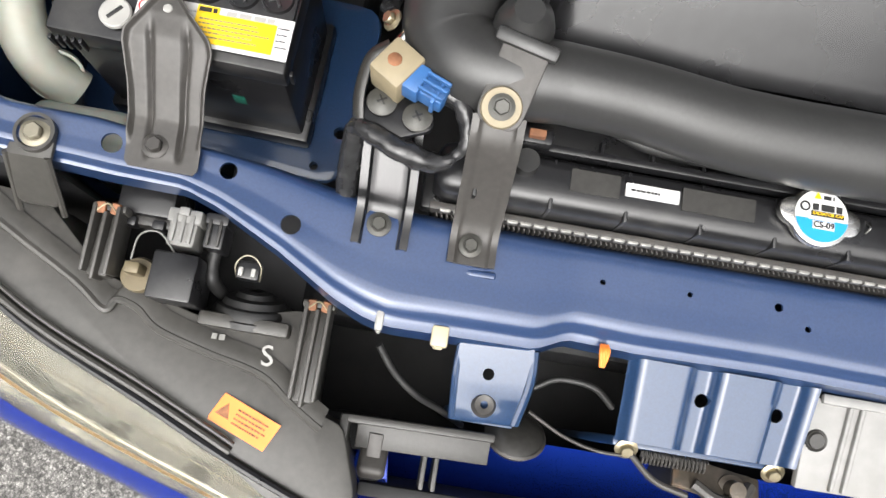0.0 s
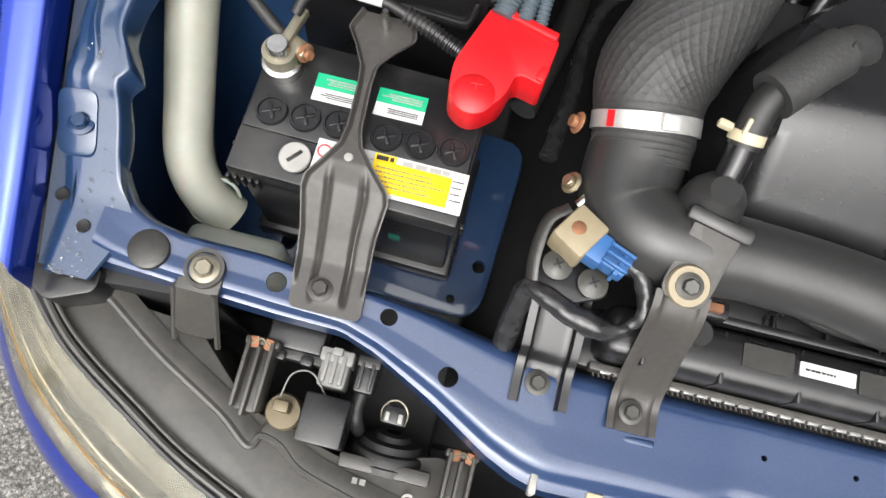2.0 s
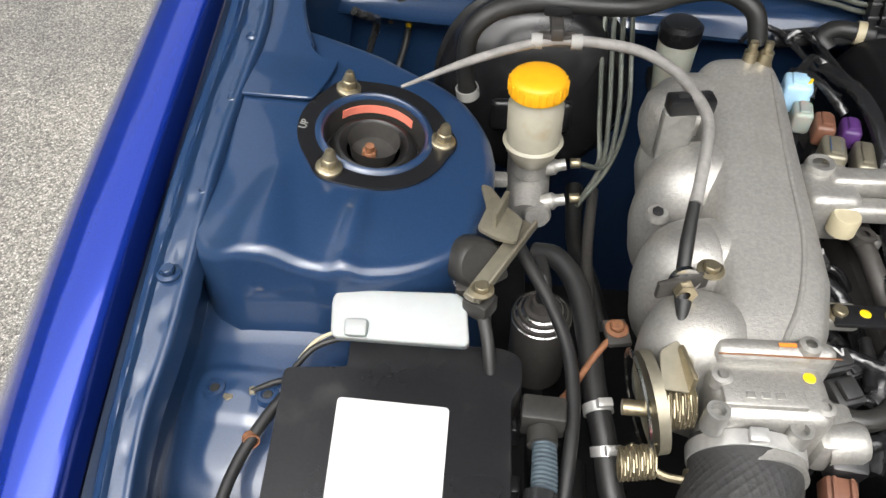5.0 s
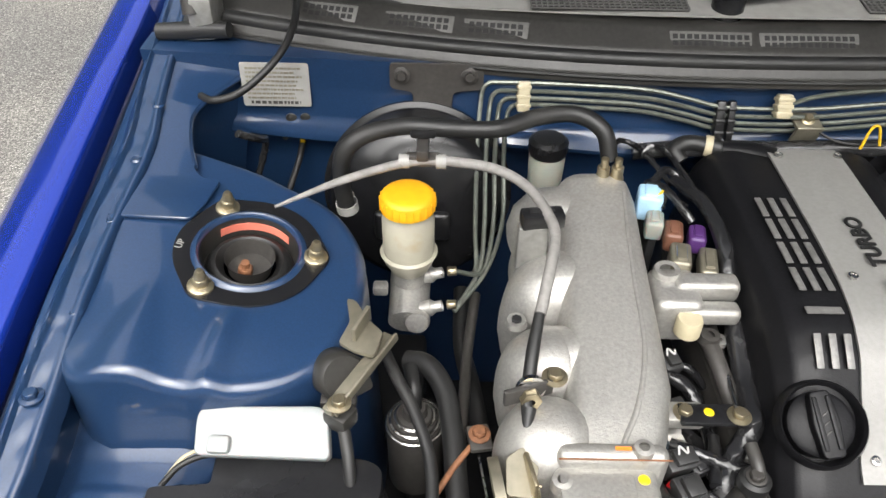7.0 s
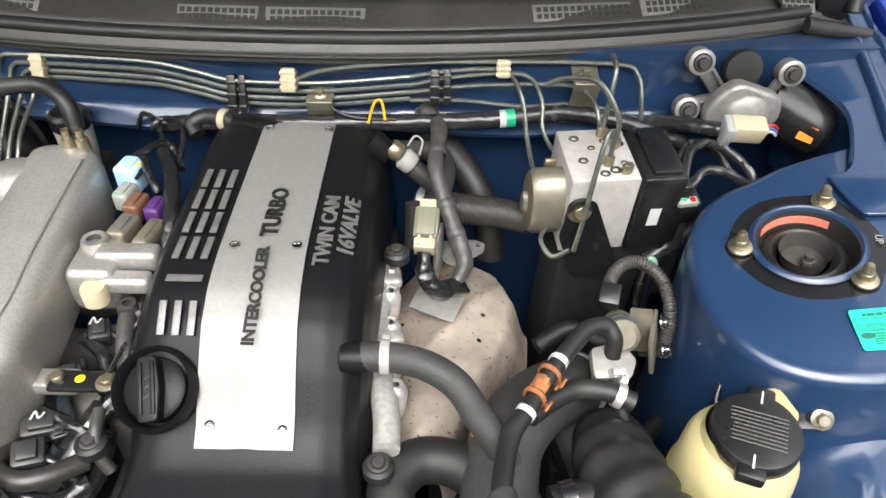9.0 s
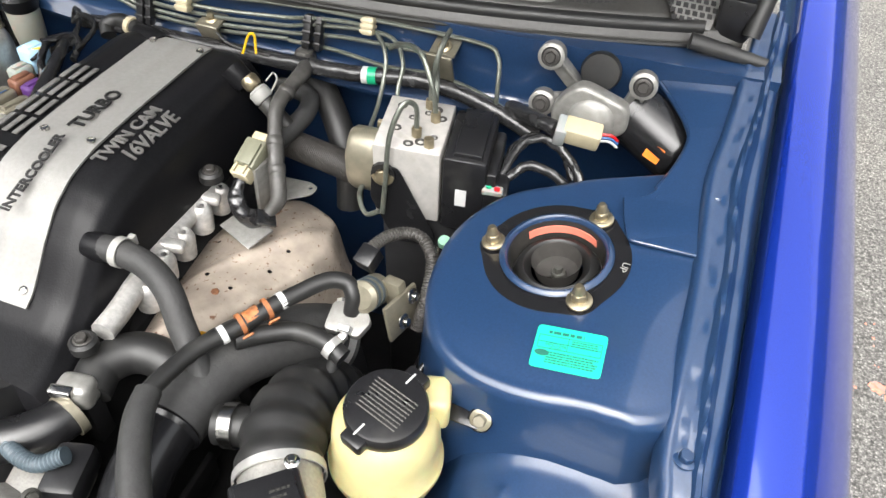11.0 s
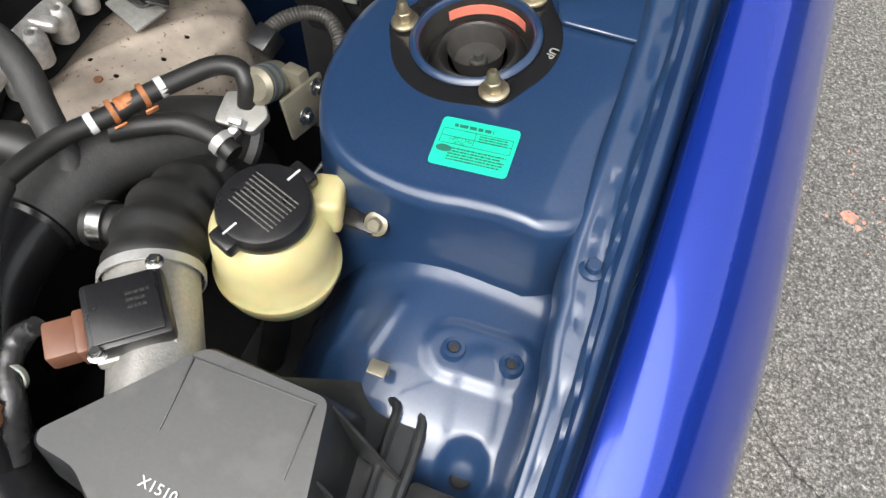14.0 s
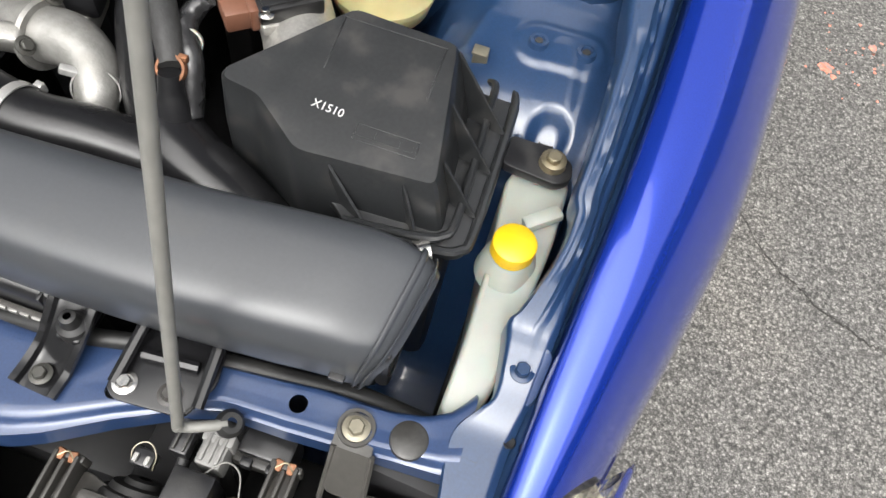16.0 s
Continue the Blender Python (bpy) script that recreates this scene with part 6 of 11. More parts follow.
# ---------------- strut tops ----------------
TN = Vector((-0.165, -0.08, 1)).normalized()
for s in (-1, 1):
    tilt = Vector((0, 0, 1)).rotation_difference(Vector((s * TN.x, TN.y, TN.z))).to_matrix().to_4x4()
    SM = Matrix.Translation((s * 0.532, 0.686, 0.6885)) @ tilt
    ST = thing("strut_mount", "strut top mount with black ring, three flanged nuts and rubber core", "strut mount", "strut mounts")
    ang = [math.atan2(0.688 - 0.686, 0.474 - 0.532), math.atan2(0.735 - 0.686, 0.562 - 0.532), math.atan2(0.639 - 0.686, 0.561 - 0.532)]
    o = []
    for k in range(96):
        a = 2 * math.pi * k / 96
        near = min(abs((a - b + math.pi) % (2 * math.pi) - math.pi) for b in ang)
        r = 0.0675 + 0.006 * math.exp(-(near / 0.22) ** 2)
        o.append((s * r * math.cos(a), r * math.sin(a)))
    ring = sheet(lambda u, v: (lambda i: Vector((o[i % 96][0], o[i % 96][1], 0)).lerp(Vector((o[i % 96][0], o[i % 96][1], 0)).normalized() * 0.0475, v) + Vector((0, 0, 0.0005)))(round(u * 96)), 96, 3, 0.0025 if s > 0 else -0.0025)
    ob = part("ring", ring, GLOSS_BLACK, ST, "flat black steel ring")
    ob.matrix_basis = SM
    for nm, prof, m, lb in (
        ("rim", [(0.0440, -0.006), (0.0450, 0.004), (0.0475, 0.0065), (0.0505, 0.0055), (0.0525, 0.0030)], BAY, "blue painted raised rim"),
        ("cup", [(0.0445, 0.002), (0.0435, -0.006), (0.0425, -0.022), (0.030, -0.024)], GREY_PLASTIC, "stained inner wall"),
        ("rubber", [(0.0405, -0.020), (0.037, -0.013), (0.031, -0.010), (0.027, -0.014), (0.024, -0.018)], RUBBER, "black rubber mount"),
        ("dish", [(0.0235, -0.006), (0.0225, -0.008), (0.020, -0.022), (0.0, -0.022)], BRACKET, "steel dish"),
    ):
        p = part(nm, lathe(prof, 48), m, ST, lb)
        p.matrix_basis = SM
    p = part("shaft_nut", join(hexhead(0.0075, 0.008), lathe([(0.004, 0.008), (0.004, 0.014), (0, 0.015)], 14)), RUST if s < 0 else SCREW_GREY, ST, "rusty shaft nut" if s < 0 else "dusty shaft nut")
    p.matrix_basis = SM @ pose(s * 0.003, -0.006, -0.022)
    st = part("sticker", sheet(lambda u, v: Vector((0.0428 * math.cos(0.75 + 1.7 * u), 0.0428 * math.sin(0.75 + 1.7 * u), -0.012 + 0.009 * v)), 16, 2, 0.0006), SALMON, ST, "salmon pink sticker inside the rim")
    st.matrix_basis = SM
    for b in ang:
        q = SM @ Vector((s * 0.0605 * math.cos(b), 0.0605 * math.sin(b), 0.003))
        nut = part("stud_nut", join(lathe([(0, 0), (0.0115, 0), (0.0115, 0.002), (0.0085, 0.004), (0, 0.004)], 24), place(hexhead(0.0075, 0.0085), pose(0, 0, 0.003)), lathe([(0.0055, 0.011), (0.0045, 0.018), (0.003, 0.0205), (0, 0.021)], 16)), ZINC, ST, "yellow zinc flanged nut")
        nut.matrix_basis = Matrix.Translation(q) @ tilt
    letters("UP", 0.0095, SM @ pose(s * 0.062, -0.004, 0.0031, 0, 0, -105 if s > 0 else 82), PRINT_GREY, ST, deep=0.0002)

# service label on one tower
GL = thing("service_label", "mint green printed refrigerant label on the strut tower", "label")
LM = Matrix.Translation((0.566, 0.583, tower_top(0.566, 0.583) + 0.0012)) @ Vector((0, 0, 1)).rotation_difference(Vector((-0.15, -0.2, 1))).to_matrix().to_4x4() @ pose(0, 0, 0, 0, 0, 1)
move(decal(rect(0.058, 0.040, 0.004), 0, pose(0, 0, 0), LABEL_MINT, GL, "sheet"), LM)
for x0, y0, w, h in ((0, 0.0105, 0.052, 0.0005), (0, 0.0045, 0.052, 0.0005), (0, -0.0015, 0.052, 0.0005), (-0.0015, 0.0045, 0.0005, 0.012), (-0.026, 0.0045, 0.0005, 0.012), (0.026, 0.0045, 0.0005, 0.012)):
    move(decal(rect(w, h), 0, pose(0, 0, 0), INK_GREEN, GL, "rule", thick=0.0002), LM @ pose(x0, y0, 0.0007))
letters("HFC134a", 0.0045, LM @ pose(-0.011, 0.0025, 0.0008), INK_GREEN, GL, deep=0.0001)
letters("(R134a)", 0.003, LM @ pose(-0.011, -0.0003, 0.0008), INK_GREEN, GL, deep=0.0001)
bars(1, 0.030, 0.0026, 0.001, LM @ pose(-0.004, 0.0140, 0.0008), INK_GREEN, GL, seed=41, ragged=0.1)
bars(3, 0.022, 0.0011, 0.0010, LM @ pose(0.0125, 0.0065, 0.0008), INK_GREEN, GL, seed=42, ragged=0.2)
bars(5, 0.042, 0.0012, 0.0011, LM @ pose(0.004, -0.0095, 0.0008), INK_GREEN, GL, seed=43, ragged=0.2)
move(decal([(0.005 * math.cos(k / 4) * 1.2, 0.003 * math.sin(k / 4)) for k in range(25)], 0, pose(0, 0, 0), INK_GREEN, GL, "stamp", thick=0.0001), LM @ pose(-0.021, -0.0060, 0.0007))

# ---------------- engine ----------------
EB = thing("engine_block", "engine block below the covers, low parts coloured as deep shade", "engine block")
# block and sump take the near-black shade colour
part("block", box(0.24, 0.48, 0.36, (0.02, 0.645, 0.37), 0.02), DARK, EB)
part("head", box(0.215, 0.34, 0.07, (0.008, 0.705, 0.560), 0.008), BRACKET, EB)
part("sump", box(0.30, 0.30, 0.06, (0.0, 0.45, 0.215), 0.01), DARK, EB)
BRIGHT_ALLOY = surface("bright_cast_alloy", (0.50, 0.49, 0.47), 0.4, 0.5, 0, (160, 0.2), (30, (0.32, 0.31, 0.29), 0.58, 0.2), (300, 0.6))
EDGE = [(0.136, 0.735), (0.138, 0.695), (0.140, 0.655), (0.144, 0.615), (0.150, 0.578), (0.156, 0.542), (0.158, 0.512)]
part("head_edge", tube([(x - 0.012, y, 0.600) for x, y in EDGE], 0.012, 10), BRIGHT_ALLOY, EB, "cast alloy cylinder head edge")
for k, (x, y) in enumerate(EDGE[:5]):
    part("head_boss", place(lathe([(0.003, 0.005), (0.006, 0.006), (0.009, 0.003), (0.012, -0.004), (0.013, -0.03)], 18), pose(x, y, 0.600 + 0.004 * (k % 2), 0, 8, 0)), BRIGHT_ALLOY, EB)
    if k % 2:
        part("lug", place(box(0.030, 0.016, 0.012, (0, 0, 0), 0.005, 3), pose(x - 0.004, y + 0.018, 0.604, 0, 12, 20)), BRIGHT_ALLOY, EB)

COVZ = [(0.36, 0.575), (0.42, 0.585), (0.47, 0.595), (0.505, 0.604), (0.525, 0.624), (0.56, 0.666), (0.59, 0.688), (0.63, 0.699), (0.70, 0.7025), (0.85, 0.7035), (0.875, 0.698), (0.89, 0.68)]


def cover_point(u, v):
    y = 0.425 + 0.463 * u
    z = lerp_table([(a, (lerp_table(COVZ, a - 0.012) + lerp_table(COVZ, a + 0.012)) / 2) for a in [0.40 + 0.01 * k for k in range(50)]], y)
    prof = [(0, -0.104, -0.105), (0.12, -0.1015, -0.05), (0.2, -0.096, -0.025), (0.28, -0.085, -0.0085), (0.36, -0.066, -0.001), (0.5, 0.0, 0.0), (0.64, 0.066, -0.001), (0.72, 0.085, -0.0085), (0.80, 0.096, -0.025), (0.88, 0.1015, -0.05), (1, 0.107, -0.105)]
    x = lerp_table([(a, b) for a, b, c in prof], v)
    dz = lerp_table([(a, c) for a, b, c in prof], v)
    flare = 1 + 0.10 * soft(0.52, 0.44, y)
    end = soft(0.0, 0.03, u) * soft(1.0, 0.97, u)
    return Vector((0.0255 + x * flare, y, z + dz - 0.05 * (1 - end)))


VC = thing("valve_cover", "black wrinkle-finish valve cover with a silver centre plate and cast lettering", "valve cover")
part("cover", sheet(cover_point, 90, 60), COVER_BLACK, VC)


def plate_point(u, v):
    y = 0.503 + 0.352 * u
    z = (lerp_table(COVZ, y - 0.012) + lerp_table(COVZ, y + 0.012)) / 2
    w = 0.0405 - 0.0025 * soft(0.5, 0.7, y) * 1
    crease = 0.0014 * math.exp(-((v - 0.5) / 0.09) ** 2)
    return Vector((0.0330 - 0.003 * (1 - u) + (2 * v - 1) * w, y, z + 0.0035 + crease))


part("centre_plate", sheet(plate_point, 70, 16, 0.0025), PLATE, VC, "brushed silver centre plate")
for x, y in ((0.001, 0.518), (0.061, 0.516), (0.006, 0.649), (0.061, 0.650), (0.003, 0.838), (0.066, 0.838)):
    sl = 40 if y < 0.55 else 0
    zz = lerp_table(COVZ, y) + 0.0045
    sc = part("screw", place(lathe([(0, 0.0015), (0.0022, 0.0015), (0.0026, 0.0024), (0.0042, 0.0020), (0.0046, 0.0)], 18), pose(x, y, zz, sl * 0.5, 0, 0)), STEEL, VC)
LR = lambda x, y, z, tx=0: Matrix.Translation((x, y, z)) @ pose(0, 0, 0, tx, 0, 0) @ pose(0, 0, 0, 0, 0, 90)
letters("INTERCOOLER", 0.0140, LR(0.0345, 0.596, lerp_table(COVZ, 0.596) + 0.0075, 17), INK, VC, "raised black lettering", deep=0.0006, bold=0.0005)
letters("TURBO", 0.0215, LR(0.0350, 0.694, lerp_table(COVZ, 0.694) + 0.0066), INK, VC, "raised black lettering", deep=0.0006, bold=0.0006)
letters("TWIN CAM", 0.0195, LR(0.0845, 0.677, 0.7030) @ pose(0, 0, 0, 4, 0, 0), CAST_LETTER, VC, "cast silver lettering", deep=0.0008, bold=0.0004)
letters("16VALVE", 0.0215, LR(0.1035, 0.687, 0.6985) @ pose(0, 0, 0, 24, 0, 0), CAST_LETTER, VC, "cast silver lettering", deep=0.0008, bold=0.0004)
# maker's name as six groups of plain bars
for k in range(6):
    y = 0.580 + 0.0335 * k
    w = 0.008 if k == 1 else 0.029
    fr = [box(w, 0.0062, 0.0014, (0, d, 0), 0.0004) for d in (-0.0125, 0.0, 0.0125)] if k != 1 else [box(w, 0.031, 0.0014, (0, 0, 0), 0.0004)]
    part("name_block", place(join(*fr), Matrix.Translation((-0.0300, y, lerp_table(COVZ, y) + 0.0030)) @ pose(0, 0, 0, 34 * soft(0.61, 0.58, y), 0, 0) @ pose(0, 0, 0, 0, 0, 90)), CAST_LETTER, VC, "plain silver bars")
OC = thing("oil_cap", "black round oil filler cap with a grip bar", "oil cap")
OM = pose(-0.0445, 0.535, 0.6465, 34, -8, 0) @ Matrix.Diagonal((0.76, 0.76, 0.9, 1))
well = part("well", place(lathe([(0.048, -0.006), (0.046, 0.003), (0.0435, 0.0065), (0.041, 0.003), (0.039, -0.022), (0, -0.024)], 48), OM), COVER_BLACK, OC)
part("disc", place(lathe([(0, 0.001), (0.030, 0.0005), (0.0345, -0.002), (0.0355, -0.008), (0.0355, -0.02)], 44), OM), COVER_BLACK, OC)
gb = join(prism(rounded([(-0.011, -0.036), (0.011, -0.036), (0.014, 0.0), (0.010, 0.034), (-0.010, 0.034), (-0.014, 0.0)], 0.005), 0.0, 0.013, 0.003, 3), box(0.005, 0.056, 0.003, (-0.007, 0, 0.0135), 0.001), box(0.005, 0.056, 0.003, (0.007, 0, 0.0135), 0.001))
part("grip", place(gb, OM @ pose(0, 0, 0, 0, 0, 4)), COVER_BLACK, OC)
for k in range(3):
    part("arrow", place(box(0.008, 0.0016, 0.0008, (0, 0, 0), 0.0003), OM @ pose(0, -0.010 + 0.010 * k, 0.0136, 0, 0, 35)), GREY_PLASTIC, OC)
for x, y, z in ((-0.096, 0.507, 0.607), (0.141, 0.493, 0.604), (0.144, 0.715, 0.640)):
    g = part("grommet", lathe([(0.005, 0.005), (0.010, 0.006), (0.013, 0.003), (0.013, -0.006)], 24, (x, y, z)), RUBBER, VC)
    bolt((x, y, z + 0.004), VC, 0.006, BRACKET)
FRONT_BLACK = surface("moulded_black", (0.013, 0.013, 0.014), 0.27, 0, 0, (80, 0.2), (9, (0.020, 0.020, 0.020), 0.55, 0.3), (260, 0.03), 0.55)
FC = thing("front_cover", "large smooth black plastic cover ahead of the engine", "engine cover")
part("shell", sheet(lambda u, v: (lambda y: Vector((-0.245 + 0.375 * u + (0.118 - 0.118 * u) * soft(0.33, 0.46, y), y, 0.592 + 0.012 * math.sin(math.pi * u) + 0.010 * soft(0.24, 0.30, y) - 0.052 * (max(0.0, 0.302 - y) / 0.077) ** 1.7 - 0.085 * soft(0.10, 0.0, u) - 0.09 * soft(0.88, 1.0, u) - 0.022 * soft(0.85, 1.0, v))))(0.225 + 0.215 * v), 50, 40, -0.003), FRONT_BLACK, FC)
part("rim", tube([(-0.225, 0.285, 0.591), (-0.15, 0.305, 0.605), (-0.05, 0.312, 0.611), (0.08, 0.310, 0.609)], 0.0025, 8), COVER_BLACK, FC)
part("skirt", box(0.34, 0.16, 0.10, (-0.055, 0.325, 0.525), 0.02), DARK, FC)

# intake manifold
IM = thing("intake_manifold", "rough cast aluminium intake plenum with runner lobes", "intake manifold")
SECT = [(0.476, -0.236, -0.200, 0.640, 0.030), (0.480, -0.244, -0.192, 0.652, 0.040), (0.490, -0.250, -0.184, 0.6585, 0.044), (0.52, -0.252, -0.170, 0.6655, 0.046), (0.56, -0.250, -0.160, 0.673, 0.046), (0.63, -0.247, -0.160, 0.6855, 0.046), (0.70, -0.243, -0.160, 0.698, 0.046), (0.765, -0.241, -0.159, 0.710, 0.046), (0.788, -0.239, -0.162, 0.7125, 0.044), (0.796, -0.233, -0.168, 0.709, 0.038), (0.799, -0.222, -0.180, 0.698, 0.028)]


def plenum_point(u, v):
    y = 0.476 + 0.323 * u
    get = lambda i: lerp_table([(r[0], r[i]) for r in SECT], y)
    a = 2 * math.pi * v
    c, sn = math.cos(a), math.sin(a)
    e = lambda q, k: math.copysign(abs(q) ** k, q)
    xl, xr, top, h = get(1), get(2), get(3), get(4)
    w = (xr - xl) / 2
    x = (xl + xr) / 2 + w * e(c, 0.42)
    lean = 0.010 * soft(0.2, -0.6, sn) * (c < 0)
    return Vector((x - lean, y, top - h + h * e(sn, 0.5) - 0.0035 * (2 * (x - xl) / (xr - xl) - 1) ** 2))


part("plenum", sheet(plenum_point, 80, 72), ALLOY, IM)
for y, xo in ((0.517, -0.298), (0.592, -0.294), (0.674, -0.287), (0.757, -0.272)):
    top = lerp_table([(r[0], r[3]) for r in SECT], y)
    part("runner", tube([(-0.222, y + 0.008, top - 0.040), (-0.250, y + 0.004, top - 0.042), (xo + 0.030, y, 0.636), (xo + 0.026, y - 0.003, 0.606), (xo + 0.034, y, 0.560), (-0.20, y, 0.53), (-0.12, y, 0.55)], [0.037, 0.038, 0.0385, 0.037, 0.030, 0.024, 0.02], 24), ALLOY, IM)
part("joint_rib", tube([(-0.174, 0.770, 0.709), (-0.180, 0.663, 0.691), (-0.181, 0.602, 0.680), (-0.186, 0.568, 0.674), (-0.196, 0.534, 0.668), (-0.208, 0.510, 0.663), (-0.218, 0.494, 0.659), (-0.236, 0.492, 0.657)], 0.0022, 8), ALLOY, IM)
part("hole", lathe([(0.004, 0.001), (0.0085, 0.002), (0.010, -0.004)], 20, (-0.285, 0.634, 0.657)), ALLOY, IM)
bolt((-0.285, 0.634, 0.655), IM, 0.005, DARK)
part("side_ear", place(box(0.05, 0.022, 0.014, (0, 0, 0), 0.004), pose(-0.150, 0.566, 0.614)), ALLOY, IM)
bolt((-0.142, 0.564, 0.620), IM, 0.0065, ZINC)
part("stay_plate", place(box(0.060, 0.022, 0.005, (0, 0, 0), 0.002), pose(-0.118, 0.562, 0.620)), GLOSS_BLACK, IM)
bolt((-0.097, 0.560, 0.622), IM, 0.0065, ZINC)
part("paint_dot", lathe([(0, 0.0006), (0.004, 0.0004), (0.0045, 0)], 14, (-0.122, 0.563, 0.6228)), LABEL_YELLOW, IM)
for x in (-0.192, -0.178):
    part("bleed_nipple", lathe([(0, 0.020), (0.004, 0.019), (0.004, 0.010), (0.0065, 0.009), (0.0065, 0.0), (0.008, -0.004)], 14, (x, 0.790, 0.712)), ZINC, IM)

IV = thing("idle_valve", "cast alloy idle valve block with pipe stubs", "valve block")
part("body", box(0.045, 0.055, 0.05, (-0.135, 0.672, 0.645), 0.009, 3), ALLOY, IV)
part("arm", box(0.06, 0.022, 0.022, (-0.106, 0.676, 0.664), 0.006, 3), ALLOY, IV)
part("arm", box(0.05, 0.020, 0.018, (-0.104, 0.652, 0.654), 0.006, 3), ALLOY, IV)
for x, y, z, m, r in ((-0.141, 0.688, 0.671, ALLOY, 0.013), (-0.128, 0.638, 0.655, CREAM, 0.012)):
    part("port", lathe([(r * 0.55, 0.004), (r * 0.9, 0.005), (r, 0.002), (r, -0.02)] if m is ALLOY else [(0, 0.006), (r * 0.9, 0.006), (r, 0.003), (r, -0.012)], 24, (x, y, z)), m, IV)
part("bridge", box(0.07, 0.03, 0.03, (-0.165, 0.668, 0.635), 0.008), ALLOY, IV)
for nm, x, y, z, m, w, d, h, lb in (("wire_plug", -0.138, 0.792, 0.676, PALE_BLUE, 0.026, 0.028, 0.030, "crumbling pale blue connector"), ("wire_plug", -0.137, 0.764, 0.668, MILKY, 0.018, 0.026, 0.022, "grey-white connector"), ("wire_plug", -0.121, 0.748, 0.667, BROWN, 0.018, 0.028, 0.022, "brown plastic connector"), ("wire_plug", -0.099, 0.742, 0.668, surface("purple_plastic", (0.065, 0.022, 0.115), 0.45), 0.017, 0.026, 0.02, "purple plastic connector"), ("wire_plug", -0.122, 0.712, 0.664, SAND_METAL, 0.020, 0.034, 0.024, "tan sensor body with a blue window"), ("wire_plug", -0.096, 0.706, 0.662, SAND_METAL, 0.017, 0.040, 0.022, "tan sensor body")):
    c = thing(nm, lb + " beside the plenum", "connector", "engine connectors")
    part("body", place(box(w, d, h, (0, 0, 0), 0.004, 3), pose(x, y, z, 0, 0, -12)), m, c)
    part("latch", place(box(w * 0.5, d * 0.7, 0.005, (0, 0, h / 2), 0.0015), pose(x, y, z, 0, 0, -12)), m, c)
    part("stem", place(box(w * 0.5, d * 0.5, 0.09, (0, 0, -0.05), 0.002), pose(x, y, z)), DARK, c)
    if "blue window" in lb:
        part("window", place(box(0.010, 0.018, 0.002, (0, 0, h / 2 + 0.001), 0.0005), pose(x, y, z, 0, 0, -12)), BLUE_PLASTIC, c)
TAPE = surface("crumpled_tape", (0.012, 0.012, 0.013), 0.2, 0, 0.0, (100, 0.3), (45, (0.04, 0.04, 0.04), 0.6, 0.2), (75, 1.0), 0.7)
LOOM = [([(-0.111, 0.816, 0.69), (-0.089, 0.774, 0.69), (-0.078, 0.727, 0.676), (-0.077, 0.686, 0.652), (-0.079, 0.641, 0.636), (-0.079, 0.599, 0.62), (-0.083, 0.559, 0.614), (-0.094, 0.546, 0.606), (-0.11, 0.525, 0.596), (-0.121, 0.499, 0.585)], [0.006, 0.0078, 0.0085, 0.0082, 0.0105, 0.0112, 0.0098, 0.0088, 0.0092, 0.0085]), ([(-0.135, 0.82, 0.682), (-0.125, 0.80, 0.690), (-0.112, 0.775, 0.686), (-0.100, 0.76, 0.676)], 0.0045), ([(-0.150, 0.63, 0.600), (-0.125, 0.61, 0.598), (-0.112, 0.58, 0.585), (-0.110, 0.54, 0.575)], 0.007), ([(-0.155, 0.545, 0.60), (-0.135, 0.535, 0.603), (-0.110, 0.525, 0.600), (-0.085, 0.52, 0.598)], 0.006), ([(-0.17, 0.49, 0.585), (-0.145, 0.475, 0.578), (-0.12, 0.475, 0.575), (-0.10, 0.49, 0.577)], 0.007)]
for p, r in LOOM:
    hose("engine_loom", p, r, TAPE, "black tape-wrapped engine wiring loom", "wire harness", "engine looms", seg=10)
# loose wires, rail pipe and small hoses beside the plenum
for p, r in zip([[(-0.167, 0.894, 0.67), (-0.155, 0.891, 0.69), (-0.134, 0.874, 0.69), (-0.109, 0.82, 0.68)], [(-0.136, 0.805, 0.69), (-0.115, 0.833, 0.69), (-0.1, 0.826, 0.684), (-0.088, 0.799, 0.68)], [(-0.146, 0.79, 0.682), (-0.132, 0.786, 0.69), (-0.122, 0.8, 0.69)], [(-0.128, 0.775, 0.682), (-0.121, 0.789, 0.688), (-0.107, 0.769, 0.69)], [(-0.107, 0.765, 0.682), (-0.115, 0.782, 0.69), (-0.127, 0.805, 0.69)], [(-0.135, 0.862, 0.69), (-0.122, 0.867, 0.7), (-0.103, 0.862, 0.69), (-0.09, 0.808, 0.685)]], (0.0032, 0.0042, 0.0014, 0.0024, 0.0020, 0.0034)):
    hose("sensor_wire", p, r, TAPE if r > 0.0015 else LABEL_YELLOW, "thin black wire to a sensor connector" if r > 0.0015 else "thin yellow wire to a sensor connector", "wire", "sensor wires", seg=8)
hose("rail_pipe", [(-0.091, 0.651, 0.625), (-0.095, 0.608, 0.625), (-0.098, 0.568, 0.625), (-0.097, 0.556, 0.625)], 0.0022, STEEL, "thin bare steel pipe beside the wiring loom", "pipe", seg=8)
EY = thing("pipe_eye", "small steel banjo eye on the rail pipe", "pipe fitting")
part("ring", lathe([(0.003, -0.003), (0.0075, -0.003), (0.0075, 0.003), (0.003, 0.003), (0.003, -0.003)], 24, (-0.094, 0.641, 0.628)), CAST_GREY, EY)
part("stalk", tube([(-0.095, 0.648, 0.628), (-0.091, 0.68, 0.62), (-0.079, 0.736, 0.6)], 0.0045, 10), BRACKET, EY)
